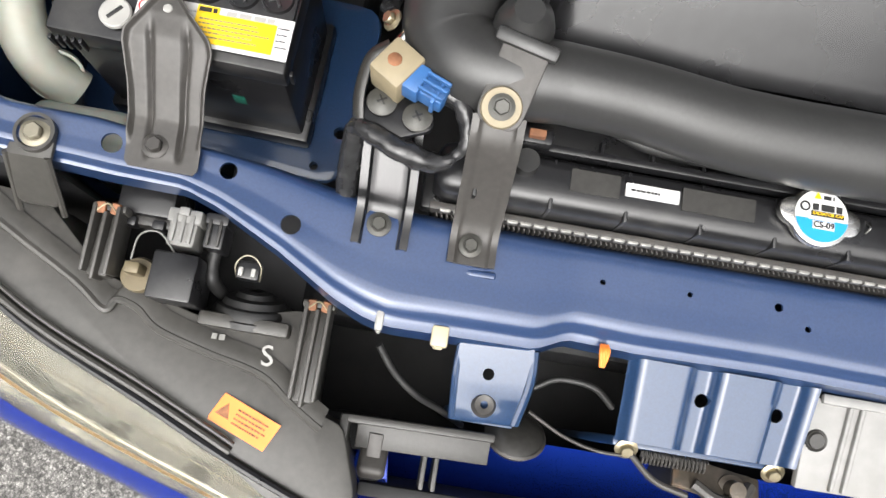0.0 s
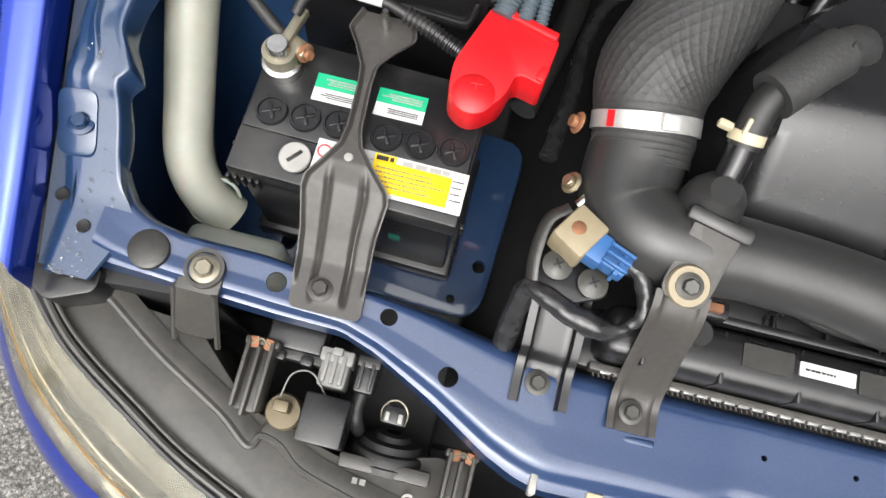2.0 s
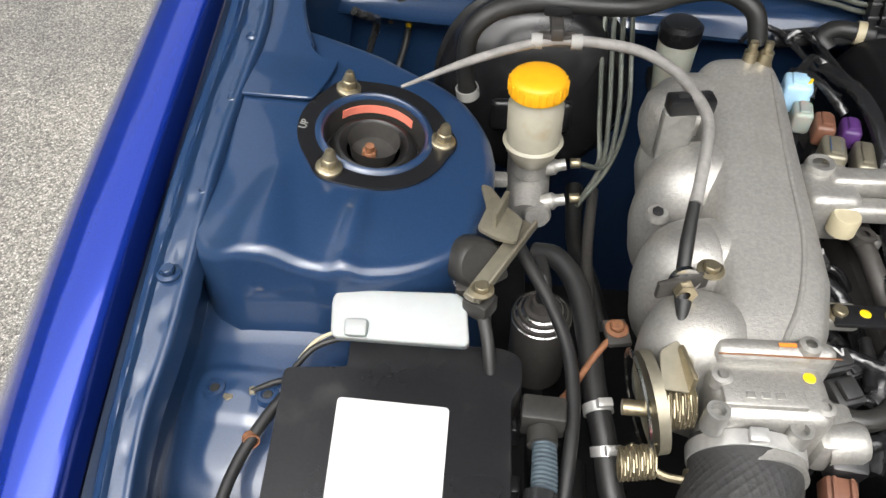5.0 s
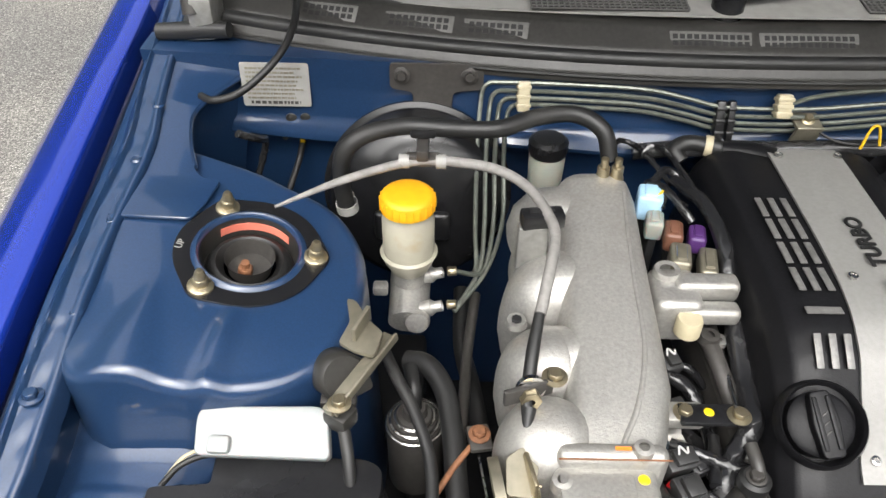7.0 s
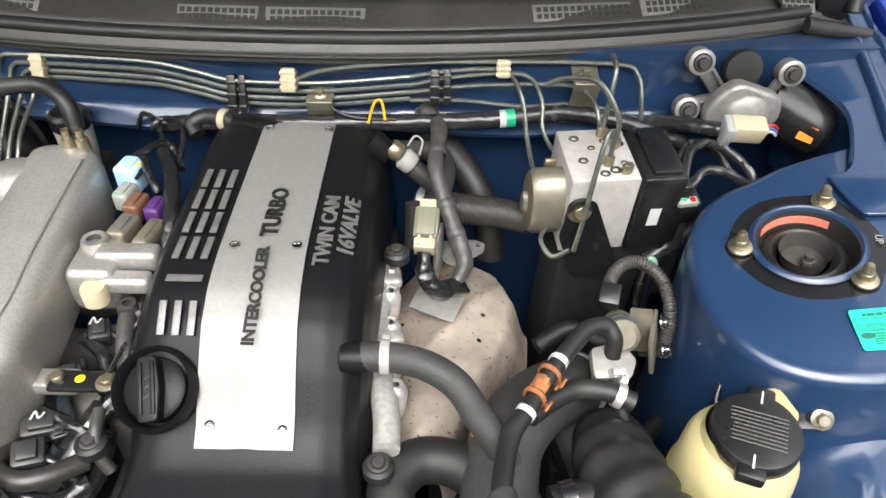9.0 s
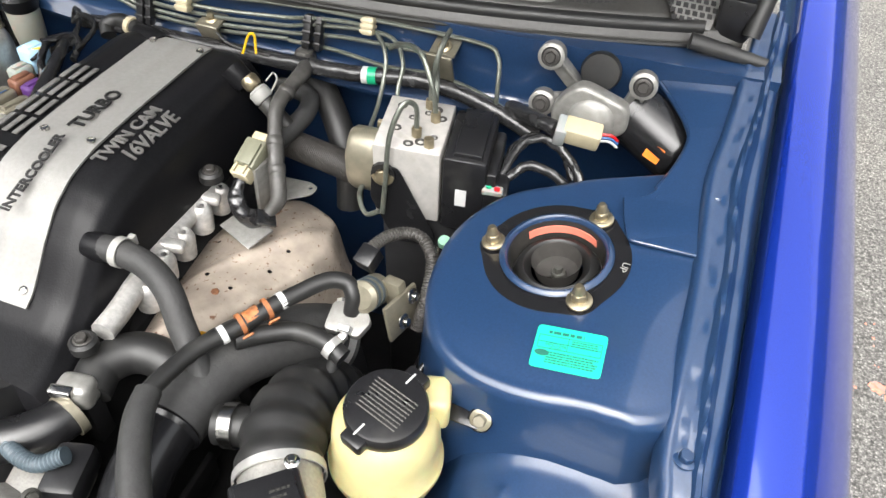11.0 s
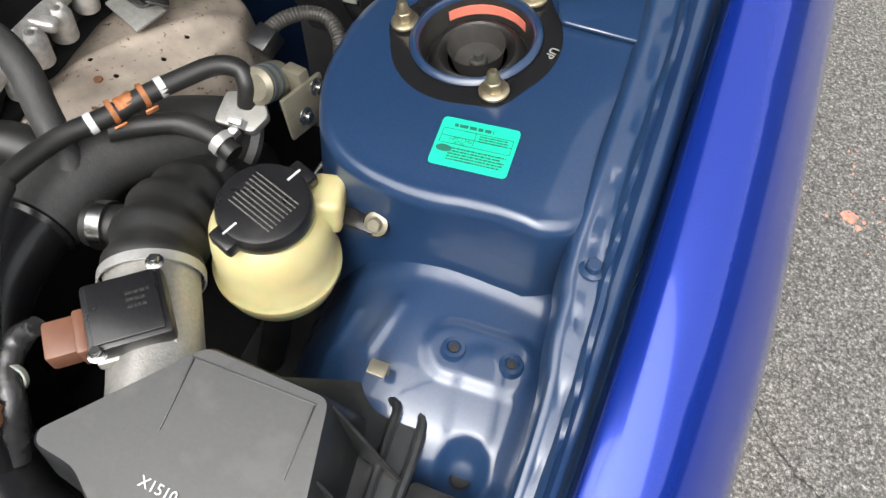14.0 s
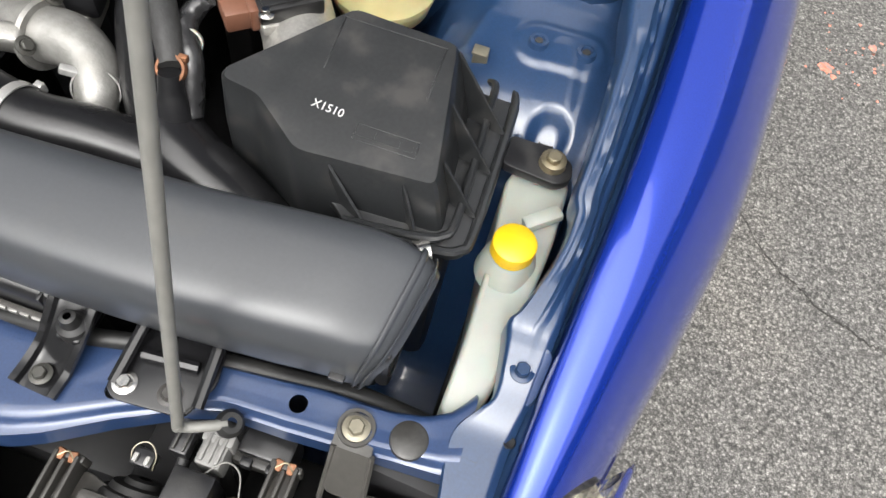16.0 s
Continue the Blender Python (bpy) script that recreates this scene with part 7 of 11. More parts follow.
hose("water_hose", [(-0.173, 0.517, 0.585), (-0.17, 0.49, 0.598), (-0.148, 0.477, 0.6), (-0.125, 0.483, 0.598), (-0.104, 0.503, 0.59)], 0.0085, GREY_PLASTIC, "grey rubber water hose curling below the plenum", "hose", seg=14)
hose("vacuum_hose", [(-0.095, 0.533, 0.62), (-0.093, 0.514, 0.615), (-0.091, 0.503, 0.6), (-0.082, 0.497, 0.585)], 0.0055, GREY_PLASTIC, "grey vacuum hose dropping past the cam cover", "hose", seg=12)
hose("ribbed_conduit", [(-0.113, 0.558, 0.595), (-0.117, 0.534, 0.595), (-0.124, 0.509, 0.595)], 0.0058, BLACK_PLASTIC, "ribbed black conduit below the plenum", "conduit", ribs=14, depth=0.0009, seg=12)
CP = thing("coil_plug", 'black plug with pale clip beside the runner', "connector", "coil plugs")
part("body", place(join(box(0.02, 0.022, 0.02, (0, 0, 0), 0.003), box(0.012, 0.0154, 0.006, (0, 0, 0.012), 0.0015)), pose(-0.137, 0.636, 0.6, 12, 6, 20)), SATIN_BLACK, CP)
part("clip", place(tube([(-0.005, -0.003, 0), (-0.002, 0.004, 0.001), (0.002, -0.003, 0.001), (0.005, 0.003, 0)], 0.0010, 6), pose(-0.137, 0.636, 0.617, 0, 0, 10)), LABEL_WHITE, CP)
part("lead", tube([(-0.131, 0.636, 0.6), (-0.115, 0.632, 0.597), (-0.101, 0.626, 0.58)], 0.0045, 10), TAPE, CP)
CP = thing("coil_plug", 'black plug beside the runner', "connector", "coil plugs")
part("body", place(join(box(0.022, 0.016, 0.02, (0, 0, 0), 0.003), box(0.0132, 0.0112, 0.006, (0, 0, 0.012), 0.0015)), pose(-0.145, 0.582, 0.6, 12, 6, 20)), SATIN_BLACK, CP)
part("lead", tube([(-0.139, 0.582, 0.6), (-0.123, 0.578, 0.597), (-0.109, 0.572, 0.58)], 0.0045, 10), TAPE, CP)
CP = thing("coil_plug", 'black plug with pale clip below the plenum', "connector", "coil plugs")
part("body", place(join(box(0.034, 0.02, 0.02, (0, 0, 0), 0.003), box(0.0204, 0.014, 0.006, (0, 0, 0.012), 0.0015)), pose(-0.149, 0.531, 0.595, 12, 6, 20)), SATIN_BLACK, CP)
part("clip", place(tube([(-0.005, -0.003, 0), (-0.002, 0.004, 0.001), (0.002, -0.003, 0.001), (0.005, 0.003, 0)], 0.0010, 6), pose(-0.149, 0.531, 0.612, 0, 0, 10)), LABEL_WHITE, CP)
part("lead", tube([(-0.143, 0.531, 0.595), (-0.127, 0.527, 0.592), (-0.113, 0.521, 0.575)], 0.0045, 10), TAPE, CP)
CP = thing("coil_plug", 'black plug below the plenum', "connector", "coil plugs")
part("body", place(join(box(0.026, 0.024, 0.02, (0, 0, 0), 0.003), box(0.0156, 0.0168, 0.006, (0, 0, 0.012), 0.0015)), pose(-0.149, 0.503, 0.595, 12, 6, 20)), SATIN_BLACK, CP)
part("lead", tube([(-0.143, 0.503, 0.595), (-0.127, 0.499, 0.592), (-0.113, 0.493, 0.575)], 0.0045, 10), TAPE, CP)
for x, y, z, m in ((-0.155, 0.506, 0.590, RED), (-0.135, 0.53, 0.588, BLACK_PLASTIC), (-0.12, 0.50, 0.575, BLACK_PLASTIC), (-0.148, 0.60, 0.585, BLACK_PLASTIC)):
    c = thing("injector_plug", "red injector plug below the plenum" if m is RED else "black injector plug below the plenum", "connector", "injector plugs")
    part("body", place(box(0.016, 0.018, 0.022, (0, 0, 0), 0.003), pose(x, y, z, 10, 0, 25)), m, c)
    part("latch", place(box(0.008, 0.014, 0.004, (0, 0, 0.012), 0.001), pose(x, y, z, 10, 0, 25)), m, c)
    part("stem", box(0.012, 0.012, 0.07, (x, y, z - 0.04), 0.002), DARK, c)
FUEL = thing("fuel_rail_stay", "cast alloy stay between plenum and engine", "engine stay")
part("bar", tube([(-0.105, 0.665, 0.62), (-0.103, 0.635, 0.628), (-0.097, 0.60, 0.618), (-0.088, 0.575, 0.60)], 0.008, 12), BRACKET, FUEL)
part("eye", lathe([(0.004, 0.004), (0.009, 0.004), (0.010, -0.004)], 20, (-0.104, 0.640, 0.634)), BRACKET, FUEL)

# throttle
TB = thing("throttle_unit", "cast alloy throttle body with zinc linkage", "throttle body")
part("flange", box(0.085, 0.018, 0.075, (-0.222, 0.492, 0.630), 0.008, 3), ALLOY, TB)
part("casting", box(0.080, 0.050, 0.068, (-0.228, 0.465, 0.622), 0.010, 3), ALLOY, TB)
part("bore", place(lathe([(0.030, -0.02), (0.0365, -0.02), (0.0365, 0.02), (0.030, 0.02)], 36), pose(-0.236, 0.438, 0.605, 90, 0, 0)), ALLOY, TB)
part("sensor", box(0.030, 0.040, 0.035, (-0.178, 0.455, 0.612), 0.006), ALLOY, TB)
for x, y, z in ((-0.262, 0.470, 0.656), (-0.196, 0.452, 0.650), (-0.200, 0.492, 0.666)):
    part("boss", lathe([(0.004, 0.006), (0.0075, 0.005), (0.0085, -0.004)], 18, (x, y, z)), ALLOY, TB)
part("paint_mark", box(0.012, 0.003, 0.0006, (-0.215, 0.4925, 0.6685), 0), LABEL_ORANGE, TB)
part("quadrant", place(lathe([(0.006, -0.002), (0.036, -0.0025), (0.038, -0.004), (0.038, 0.004), (0.036, 0.0025), (0.006, 0.002)], 40), pose(-0.304, 0.468, 0.625, 0, 82, 8)), SAND_METAL, TB, "grooved throttle cable wheel")
for k, (x, y, z, r) in enumerate(((-0.289, 0.463, 0.626, 0.017), (-0.316, 0.428, 0.604, 0.012))):
    c = [(x + 0.026 * j / 110 - 0.012, y + 0.004 * j / 110 + r * math.cos(j * 0.75), z + r * math.sin(j * 0.75)) for j in range(111)]
    part("return_spring", tube(c, 0.0010, 6, 1), ZINC, TB, "coiled return spring")
part("shaft", tube([(-0.325, 0.464, 0.622), (-0.28, 0.462, 0.622)], 0.006, 12), ZINC, TB)
part("lever", place(box(0.004, 0.030, 0.022, (0, 0, 0), 0.0015), pose(-0.284, 0.478, 0.652, 0, 0, 12)), ZINC, TB)
part("rod", tube([(-0.32, 0.44, 0.61), (-0.30, 0.425, 0.60), (-0.28, 0.420, 0.60)], 0.003, 8), ZINC, TB)
part("dashpot", place(lathe([(0, 0.012), (0.006, 0.012), (0.007, 0.0), (0.010, -0.001), (0.010, -0.008), (0, -0.009)], 20), pose(-0.272, 0.420, 0.600, 0, 90, 10)), ZINC, TB)
for x, y, z in ((-0.270, 0.441, 0.652), (-0.213, 0.437, 0.640)):
    part("socket_bolt", lathe([(0, 0.004), (0.0045, 0.004), (0.0048, 0.010), (0.0078, 0.010), (0.0082, 0.008), (0.0082, -0.012)], 24, (x, y, z)), CAST_GREY, TB)
part("top_cover", box(0.056, 0.030, 0.006, (-0.236, 0.462, 0.657), 0.0025), ALLOY, TB)
for k in range(3):
    part("cast_mark", box(0.006, 0.005, 0.0012, (-0.246 + 0.010 * k, 0.455, 0.6605), 0.0005), ALLOY, TB)
part("joint_line", box(0.084, 0.0012, 0.0012, (-0.222, 0.4835, 0.6672), 0.0004), RUST, TB)
part("paint_dot", lathe([(0, 0.0006), (0.004, 0.0004), (0.0045, 0)], 14, (-0.201, 0.474, 0.6565)), LABEL_YELLOW, TB)
part("side_boss", place(lathe([(0, 0.016), (0.012, 0.015), (0.015, 0.010), (0.015, -0.012)], 24), pose(-0.172, 0.447, 0.618, 0, 80, 0)), ALLOY, TB)
part("quadrant_rim", place(lathe([(0.034, -0.006), (0.0385, -0.006), (0.0395, -0.0045), (0.034, -0.0045)], 40), pose(-0.309, 0.468, 0.626, 0, 82, 8)), STEEL, TB)
part("stop_lever", place(prism(rounded([(-0.012, -0.018), (0.010, -0.018), (0.013, 0.012), (0.0, 0.020), (-0.013, 0.010)], 0.004), -0.0012, 0.0012, 0.0005, 1), pose(-0.290, 0.480, 0.653, 20, 10, 0)), SAND_METAL, TB)
TP = thing("throttle_plug", "brown and black throttle position plug", "connector")
part("shell", place(box(0.026, 0.040, 0.024, (0, 0, 0), 0.004), pose(-0.167, 0.448, 0.606, 10, 0, -8)), BLACK_PLASTIC, TP)
part("brown_end", place(box(0.022, 0.024, 0.020, (0, 0, 0), 0.003), pose(-0.177, 0.416, 0.598, 10, 0, -8)), BROWN, TP)
for dx in (-0.006, 0.006):
    part("rib", place(box(0.003, 0.022, 0.004, (dx, 0, 0.011), 0.001), pose(-0.177, 0.416, 0.598, 10, 0, -8)), BROWN, TP)
part("tail", tube([(-0.180, 0.402, 0.594), (-0.185, 0.385, 0.58), (-0.19, 0.36, 0.55)], 0.006, 10), WIRE, TP)
CABLE_GREY = surface("pale_cable_sheath", (0.22, 0.21, 0.20), 0.6, 0, 0, (120, 0.2), (60, (0.12, 0.115, 0.11), 0.55, 0.2), None)
CS = thing("cable_stay", "steel throttle cable stay with adjuster nuts", "cable bracket")
part("plate", place(box(0.042, 0.005, 0.016, (0, 0, 0), 0.0015), pose(-0.283, 0.538, 0.676, 0, 0, 20)), BRACKET, CS)
part("nut", place(lathe([(0.003, -0.006), (0.0085, -0.006), (0.0085, 0.006), (0.003, 0.006)], 6), pose(-0.282, 0.533, 0.675, 80, 0, 8)), ZINC, CS)
part("washer", place(lathe([(0.003, -0.002), (0.012, -0.002), (0.012, 0.002), (0.003, 0.002)], 24), pose(-0.281, 0.541, 0.677, 80, 0, 8)), STEEL, CS)
part("boot", tube([(-0.283, 0.525, 0.672), (-0.286, 0.508, 0.664)], [0.006, 0.003], 12), RUBBER, CS)
bolt((-0.262, 0.548, 0.682), CS, 0.0065, ZINC)
hose("throttle_cable", [(-0.286, 0.515, 0.668), (-0.284, 0.535, 0.676), (-0.279, 0.565, 0.693), (-0.272, 0.595, 0.708)], [0.003, 0.0055, 0.0055, 0.0045], RUBBER, "black sheathed end of the throttle cable", "cable")
hose("accelerator_cable", [(-0.272, 0.592, 0.708), (-0.262, 0.63, 0.722), (-0.254, 0.67, 0.728), (-0.260, 0.705, 0.730), (-0.275, 0.735, 0.734), (-0.305, 0.758, 0.738), (-0.355, 0.770, 0.738), (-0.392, 0.768, 0.736), (-0.45, 0.745, 0.730), (-0.51, 0.715, 0.720)], [0.0050] * 7 + [0.0046, 0.0040, 0.0016], CABLE_GREY, "grey sheathed cable arching over the brake servo", "cable")
CC = thing("cable_clip", "black plastic cable clip on the plenum", "clip", "cable clips")
part("body", place(box(0.040, 0.018, 0.016, (0, 0, 0), 0.003), pose(-0.262, 0.702, 0.722, 0, 0, 8)), BLACK_PLASTIC, CC)
part("leg", box(0.028, 0.014, 0.05, (-0.270, 0.698, 0.692), 0.003), CAST_GREY, CC)
part("slot", place(box(0.024, 0.007, 0.001, (0, 0, 0), 0.0003), pose(-0.262, 0.702, 0.7305, 0, 0, 8)), DARK, CC)
CC2 = thing("cable_clip", "steel cable clip above the brake servo", "clip", "cable clips")
part("body", place(box(0.034, 0.010, 0.012, (0, 0, 0), 0.002), pose(-0.374, 0.772, 0.738)), BRACKET, CC2)
part("strap", place(box(0.026, 0.020, 0.010, (0, 0, 0), 0.003), pose(-0.374, 0.797, 0.756)), BLACK_PLASTIC, CC2)
for x in (-0.392, -0.356):
    part("ferrule", place(lathe([(0.004, -0.005), (0.0072, -0.005), (0.0072, 0.005), (0.004, 0.005)], 14), pose(x, 0.770, 0.737, 0, 90, 0)), PRINT_GREY, CC2)
part("stalk", box(0.012, 0.05, 0.012, (-0.374, 0.79, 0.745), 0.002), BRACKET, CC2)

IH = thing("intake_hose", "fat black rubber intake hose with diamond ribs and steel clamps", "intake hose")
IHP = [(-0.238, 0.446, 0.606), (-0.243, 0.415, 0.601), (-0.264, 0.365, 0.588), (-0.286, 0.315, 0.572), (-0.286, 0.279, 0.560), (-0.284, 0.252, 0.550)]


IH_RINGS = []
for k in range(231):
    d = (along(IHP, min(1, k / 230 + 0.01)) - along(IHP, max(0, k / 230 - 0.01))).normalized()
    up = (Vector((0, 0, 1)) - d * d.z).normalized()
    IH_RINGS.append((along(IHP, k / 230), up, d.cross(up), lerp_table([(0, 0.038), (0.2, 0.0385), (0.4, 0.042), (0.6, 0.0425), (0.8, 0.036), (1, 0.0345)], k / 230) + 0.0006 * max(0, math.sin(k / 230 * 210)) * soft(0.70, 0.78, k / 230), soft(0.10, 0.24, k / 230) * soft(0.80, 0.66, k / 230)))


def hose_skin(u, v):
    """The hose wall with fine crossed ridges that fade towards both cuffs."""
    p, up, side, r, mid = IH_RINGS[round(u * 230)]
    a = 2 * math.pi * v
    ridge = max(0, math.sin(34 * a + 150 * u)) ** 2 + max(0, math.sin(34 * a - 150 * u)) ** 2
    return p + (up * math.cos(a) + side * math.sin(a)) * (r + 0.0004 * mid * ridge)


part("run", sheet(hose_skin, 230, 300), SPONGE, IH)
band(Vector(IHP[0]) + Vector((0, -0.008, -0.001)), (-0.08, -0.97, -0.15), 0.0395, IH, 0.011)
lower = band(Vector(IHP[4]), (0.12, -0.90, -0.40), 0.0368, IH, 0.012)
q = math.atan2(*reversed((lower.matrix_basis.inverted() @ Vector((-0.311, 0.270, 0.580))).xy))
part("red_mark", sheet(lambda u, v: Vector((0.0385 * math.cos(q + 0.16 * (u - 0.5)), 0.0385 * math.sin(q + 0.16 * (u - 0.5)), 0.011 * (v - 0.5))), 6, 1, 0.0003), RED, lower, "red paint mark on the band")
IP = thing("intake_pipe", "satin black plastic intake pipe with a breather stub", "intake pipe")
part("elbow", tube([(-0.285, 0.268, 0.556), (-0.287, 0.243, 0.549), (-0.283, 0.219, 0.547), (-0.268, 0.203, 0.552), (-0.24, 0.1985, 0.556), (-0.20, 0.199, 0.557)], [0.0345, 0.035, 0.035, 0.033, 0.030, 0.028], 32, 8), SATIN_BLACK, IP)
part("pipe", tube([(-0.205, 0.199, 0.557), (-0.15, 0.196, 0.557), (-0.08, 0.188, 0.555), (0.0, 0.187, 0.553), (0.10, 0.19, 0.55), (0.2, 0.195, 0.548)], [0.028, 0.0275, 0.029, 0.030, 0.030, 0.03], 28, 8), SATIN_BLACK, IP)
part("bead", place(lathe([(0.0345, -0.003), (0.037, 0.0), (0.0345, 0.003)], 40), pose(-0.2845, 0.263, 0.555, 66, 0, 7)), SATIN_BLACK, IP)
part("stub", lathe([(0, 0.022), (0.010, 0.022), (0.012, 0.018), (0.018, 0.012), (0.021, 0.0), (0.021, -0.02)], 28, (-0.238, 0.224, 0.578)), SATIN_BLACK, IP)
part("nozzle", tube([(-0.236, 0.232, 0.584), (-0.233, 0.246, 0.594), (-0.231, 0.262, 0.604)], 0.0092, 20), GLOSS_BLACK, IP, "gloss black breather nozzle")
BH = thing("breather_hose", "grey foam-sleeved breather hose with a cut sleeve end", "hose")
part("neck", tube([(-0.2318, 0.256, 0.601), (-0.230, 0.268, 0.609), (-0.226, 0.282, 0.617), (-0.216, 0.296, 0.622)], [0.0105, 0.0105, 0.0108, 0.011], 20), RUBBER, BH)
part("sleeve", tube([(-0.2245, 0.2855, 0.6195), (-0.213, 0.298, 0.622), (-0.201, 0.311, 0.624), (-0.1885, 0.3235, 0.6245)], 0.0168, 28, 6), SPONGE, BH, "grey foam sleeve")
part("tail", tube([(-0.192, 0.320, 0.624), (-0.180, 0.333, 0.622), (-0.168, 0.340, 0.612), (-0.160, 0.340, 0.59)], 0.0128, 18), SPONGE, BH)
part("sleeve_cut", tube([(-0.1885, 0.318, 0.6405), (-0.186, 0.321, 0.641), (-0.182, 0.318, 0.6395)], 0.0012, 6, 4), INK, BH)
sc = thing("spring_clamp", "pale plastic spring clamp on the breather hose", "hose clamp")
part("ring", place(lathe([(0.0102, -0.0035), (0.0118, -0.0035), (0.0118, 0.0035), (0.0102, 0.0035)], 24), pose(-0.2312, 0.262, 0.6045, -55, 0, -4)), CREAM, sc)
part("ear", place(box(0.010, 0.005, 0.006, (0, 0, 0), 0.0015), pose(-0.2465, 0.2655, 0.607, 0, 0, -14)), CREAM, sc)
part("latch", place(box(0.003, 0.011, 0.005, (0, 0, 0), 0.001), pose(-0.236, 0.2625, 0.616, 40, 0, -10)), CREAM, sc)
bolt((-0.327, 0.226, 0.552), IP, 0.005, ZINC, (-0.7, 0, 0.7))
bolt((-0.332, 0.268, 0.560), IP, 0.005, RUST, (-0.9, 0, 0.4))
hose("engine_cable", [(-0.409, 0.625, 0.640), (-0.392, 0.590, 0.632), (-0.375, 0.560, 0.622), (-0.360, 0.520, 0.610), (-0.357, 0.475, 0.600), (-0.362, 0.430, 0.590), (-0.370, 0.385, 0.575), (-0.374, 0.35, 0.56)], 0.0055, RUBBER, "black cable hanging along the fuse box", "cable")
hose("servo_hose", [(-0.385, 0.635, 0.600), (-0.365, 0.625, 0.605), (-0.348, 0.597, 0.600), (-0.340, 0.55, 0.590), (-0.336, 0.50, 0.580), (-0.330, 0.465, 0.570), (-0.324, 0.43, 0.55), (-0.31, 0.40, 0.53)], 0.010, RUBBER, "black vacuum hose beside the plenum", "hose", clamps=(0.62, 0.75))
FL = thing("fuel_filter", "ribbed steel canister filter beside the tower", "filter")
part("can", lathe([(0, 0.012), (0.010, 0.012), (0.012, 0.004), (0.016, 0.003), (0.017, 0.0), (0.021, -0.001), (0.022, -0.004), (0.026, -0.005), (0.027, -0.010), (0.027, -0.09)], 32, (-0.376, 0.590, 0.575)), BRACKET, FL)
for r, dz in ((0.0185, 0.0004), (0.0235, -0.0035), (0.0272, -0.009)):
    part("ring", lathe([(r - 0.001, dz - 0.001), (r + 0.0006, dz), (r - 0.001, dz + 0.001)], 32, (-0.376, 0.590, 0.575)), STEEL, FL)
part("pipe", tube([(-0.376, 0.590, 0.585), (-0.377, 0.600, 0.602), (-0.381, 0.622, 0.606)], 0.007, 12), RUBBER, FL)
part("leg", box(0.02, 0.02, 0.32, (-0.376, 0.59, 0.33), 0.002), DARK, FL)
CK = thing("relay_bracket", "sand-coloured bracket with a grey relay on the tower side", "relay")
part("relay", place(join(lathe([(0, 0.016), (0.018, 0.016), (0.0205, 0.013), (0.0205, -0.012), (0.018, -0.015), (0, -0.015)], 32), box(0.026, 0.030, 0.024, (0.012, -0.010, 0), 0.004)), pose(-0.441, 0.574, 0.652, 62, 0, 38)), GREY_PLASTIC, CK)
part("rail", place(join(box(0.015, 0.086, 0.003, (0, 0, 0), 0.001), box(0.003, 0.086, 0.009, (0.0065, 0, 0.004), 0.001), box(0.010, 0.010, 0.008, (0, -0.040, 0.003), 0.002)), pose(-0.417, 0.562, 0.667, 8, 0, -31)), SAND_METAL, CK)
part("hook", prism(rounded([(-0.437, 0.580), (-0.430, 0.604), (-0.436, 0.632), (-0.428, 0.630), (-0.414, 0.606), (-0.401, 0.592), (-0.406, 0.566), (-0.422, 0.570)], 0.004), 0.680, 0.684, 0.001), SAND_METAL, CK)
part("hook_fold", place(box(0.004, 0.030, 0.016, (0, 0, 0), 0.001), pose(-0.419, 0.595, 0.690, 0, 0, -20)), SAND_METAL, CK)
bolt((-0.431, 0.529, 0.668), CK, 0.006, ZINC)
part("plug", place(box(0.022, 0.020, 0.018, (0, 0, 0), 0.003), pose(-0.432, 0.532, 0.648, 0, 0, -30)), GREY_PLASTIC, CK)
part("arm", box(0.03, 0.012, 0.01, (-0.437, 0.555, 0.638), 0.002), BRACKET, CK)
hose("relay_lead", [(-0.430, 0.528, 0.645), (-0.424, 0.505, 0.630), (-0.422, 0.485, 0.605), (-0.43, 0.47, 0.57)], 0.005, RUBBER, "thin black lead below the relay", "wire")
hose("vacuum_pipe", [(-0.395, 0.478, 0.575), (-0.365, 0.490, 0.583), (-0.338, 0.525, 0.595), (-0.320, 0.546, 0.601)], 0.0028, RUST, "rusty steel vacuum pipe", "pipe")
part("tab", place(box(0.020, 0.026, 0.006, (0, 0, 0), 0.002), pose(-0.318, 0.548, 0.600, 0, 0, 10)), BRACKET, IM)
bolt((-0.318, 0.550, 0.603), IM, 0.006, RUST)

# ---------------- brakes ----------------
BRAKE_RES = surface("fluid_stained_plastic", (0.33, 0.31, 0.245), 0.38, 0, 0, (60, 0.08), (22, (0.27, 0.21, 0.12), 0.56, 0.15), (150, 0.05))
AMBER = surface("amber_plastic", (0.75, 0.36, 0.006), 0.45, 0, 0, (90, 0.06), (20, (0.68, 0.31, 0.01), 0.62, 0.3), (200, 0.05))
BS = thing("brake_servo", "round black steel brake servo", "brake servo")
sv = part("drum", lathe([(0, 0.055), (0.045, 0.054), (0.06, 0.048), (0.085, 0.044), (0.098, 0.030), (0.106, 0.010), (0.106, 0.002), (0.112, 0.0), (0.112, -0.006), (0.106, -0.008), (0.104, -0.03), (0.08, -0.05), (0, -0.05)], 64), GLOSS_BLACK, BS)
sv.matrix_basis = pose(-0.385, 0.886, 0.616, 78, 0, 0)
lb = part("sticker", sheet(lambda u, v: Vector((0.1072 * math.cos(1.55 + 0.55 * u), 0.1072 * math.sin(1.55 + 0.55 * u), -0.004 + 0.022 * v - 0.018)), 16, 2, 0.0006), LABEL_WHITE, BS, "white sticker strip")
lb.matrix_basis = pose(-0.385, 0.886, 0.616, 78, 0, 0)
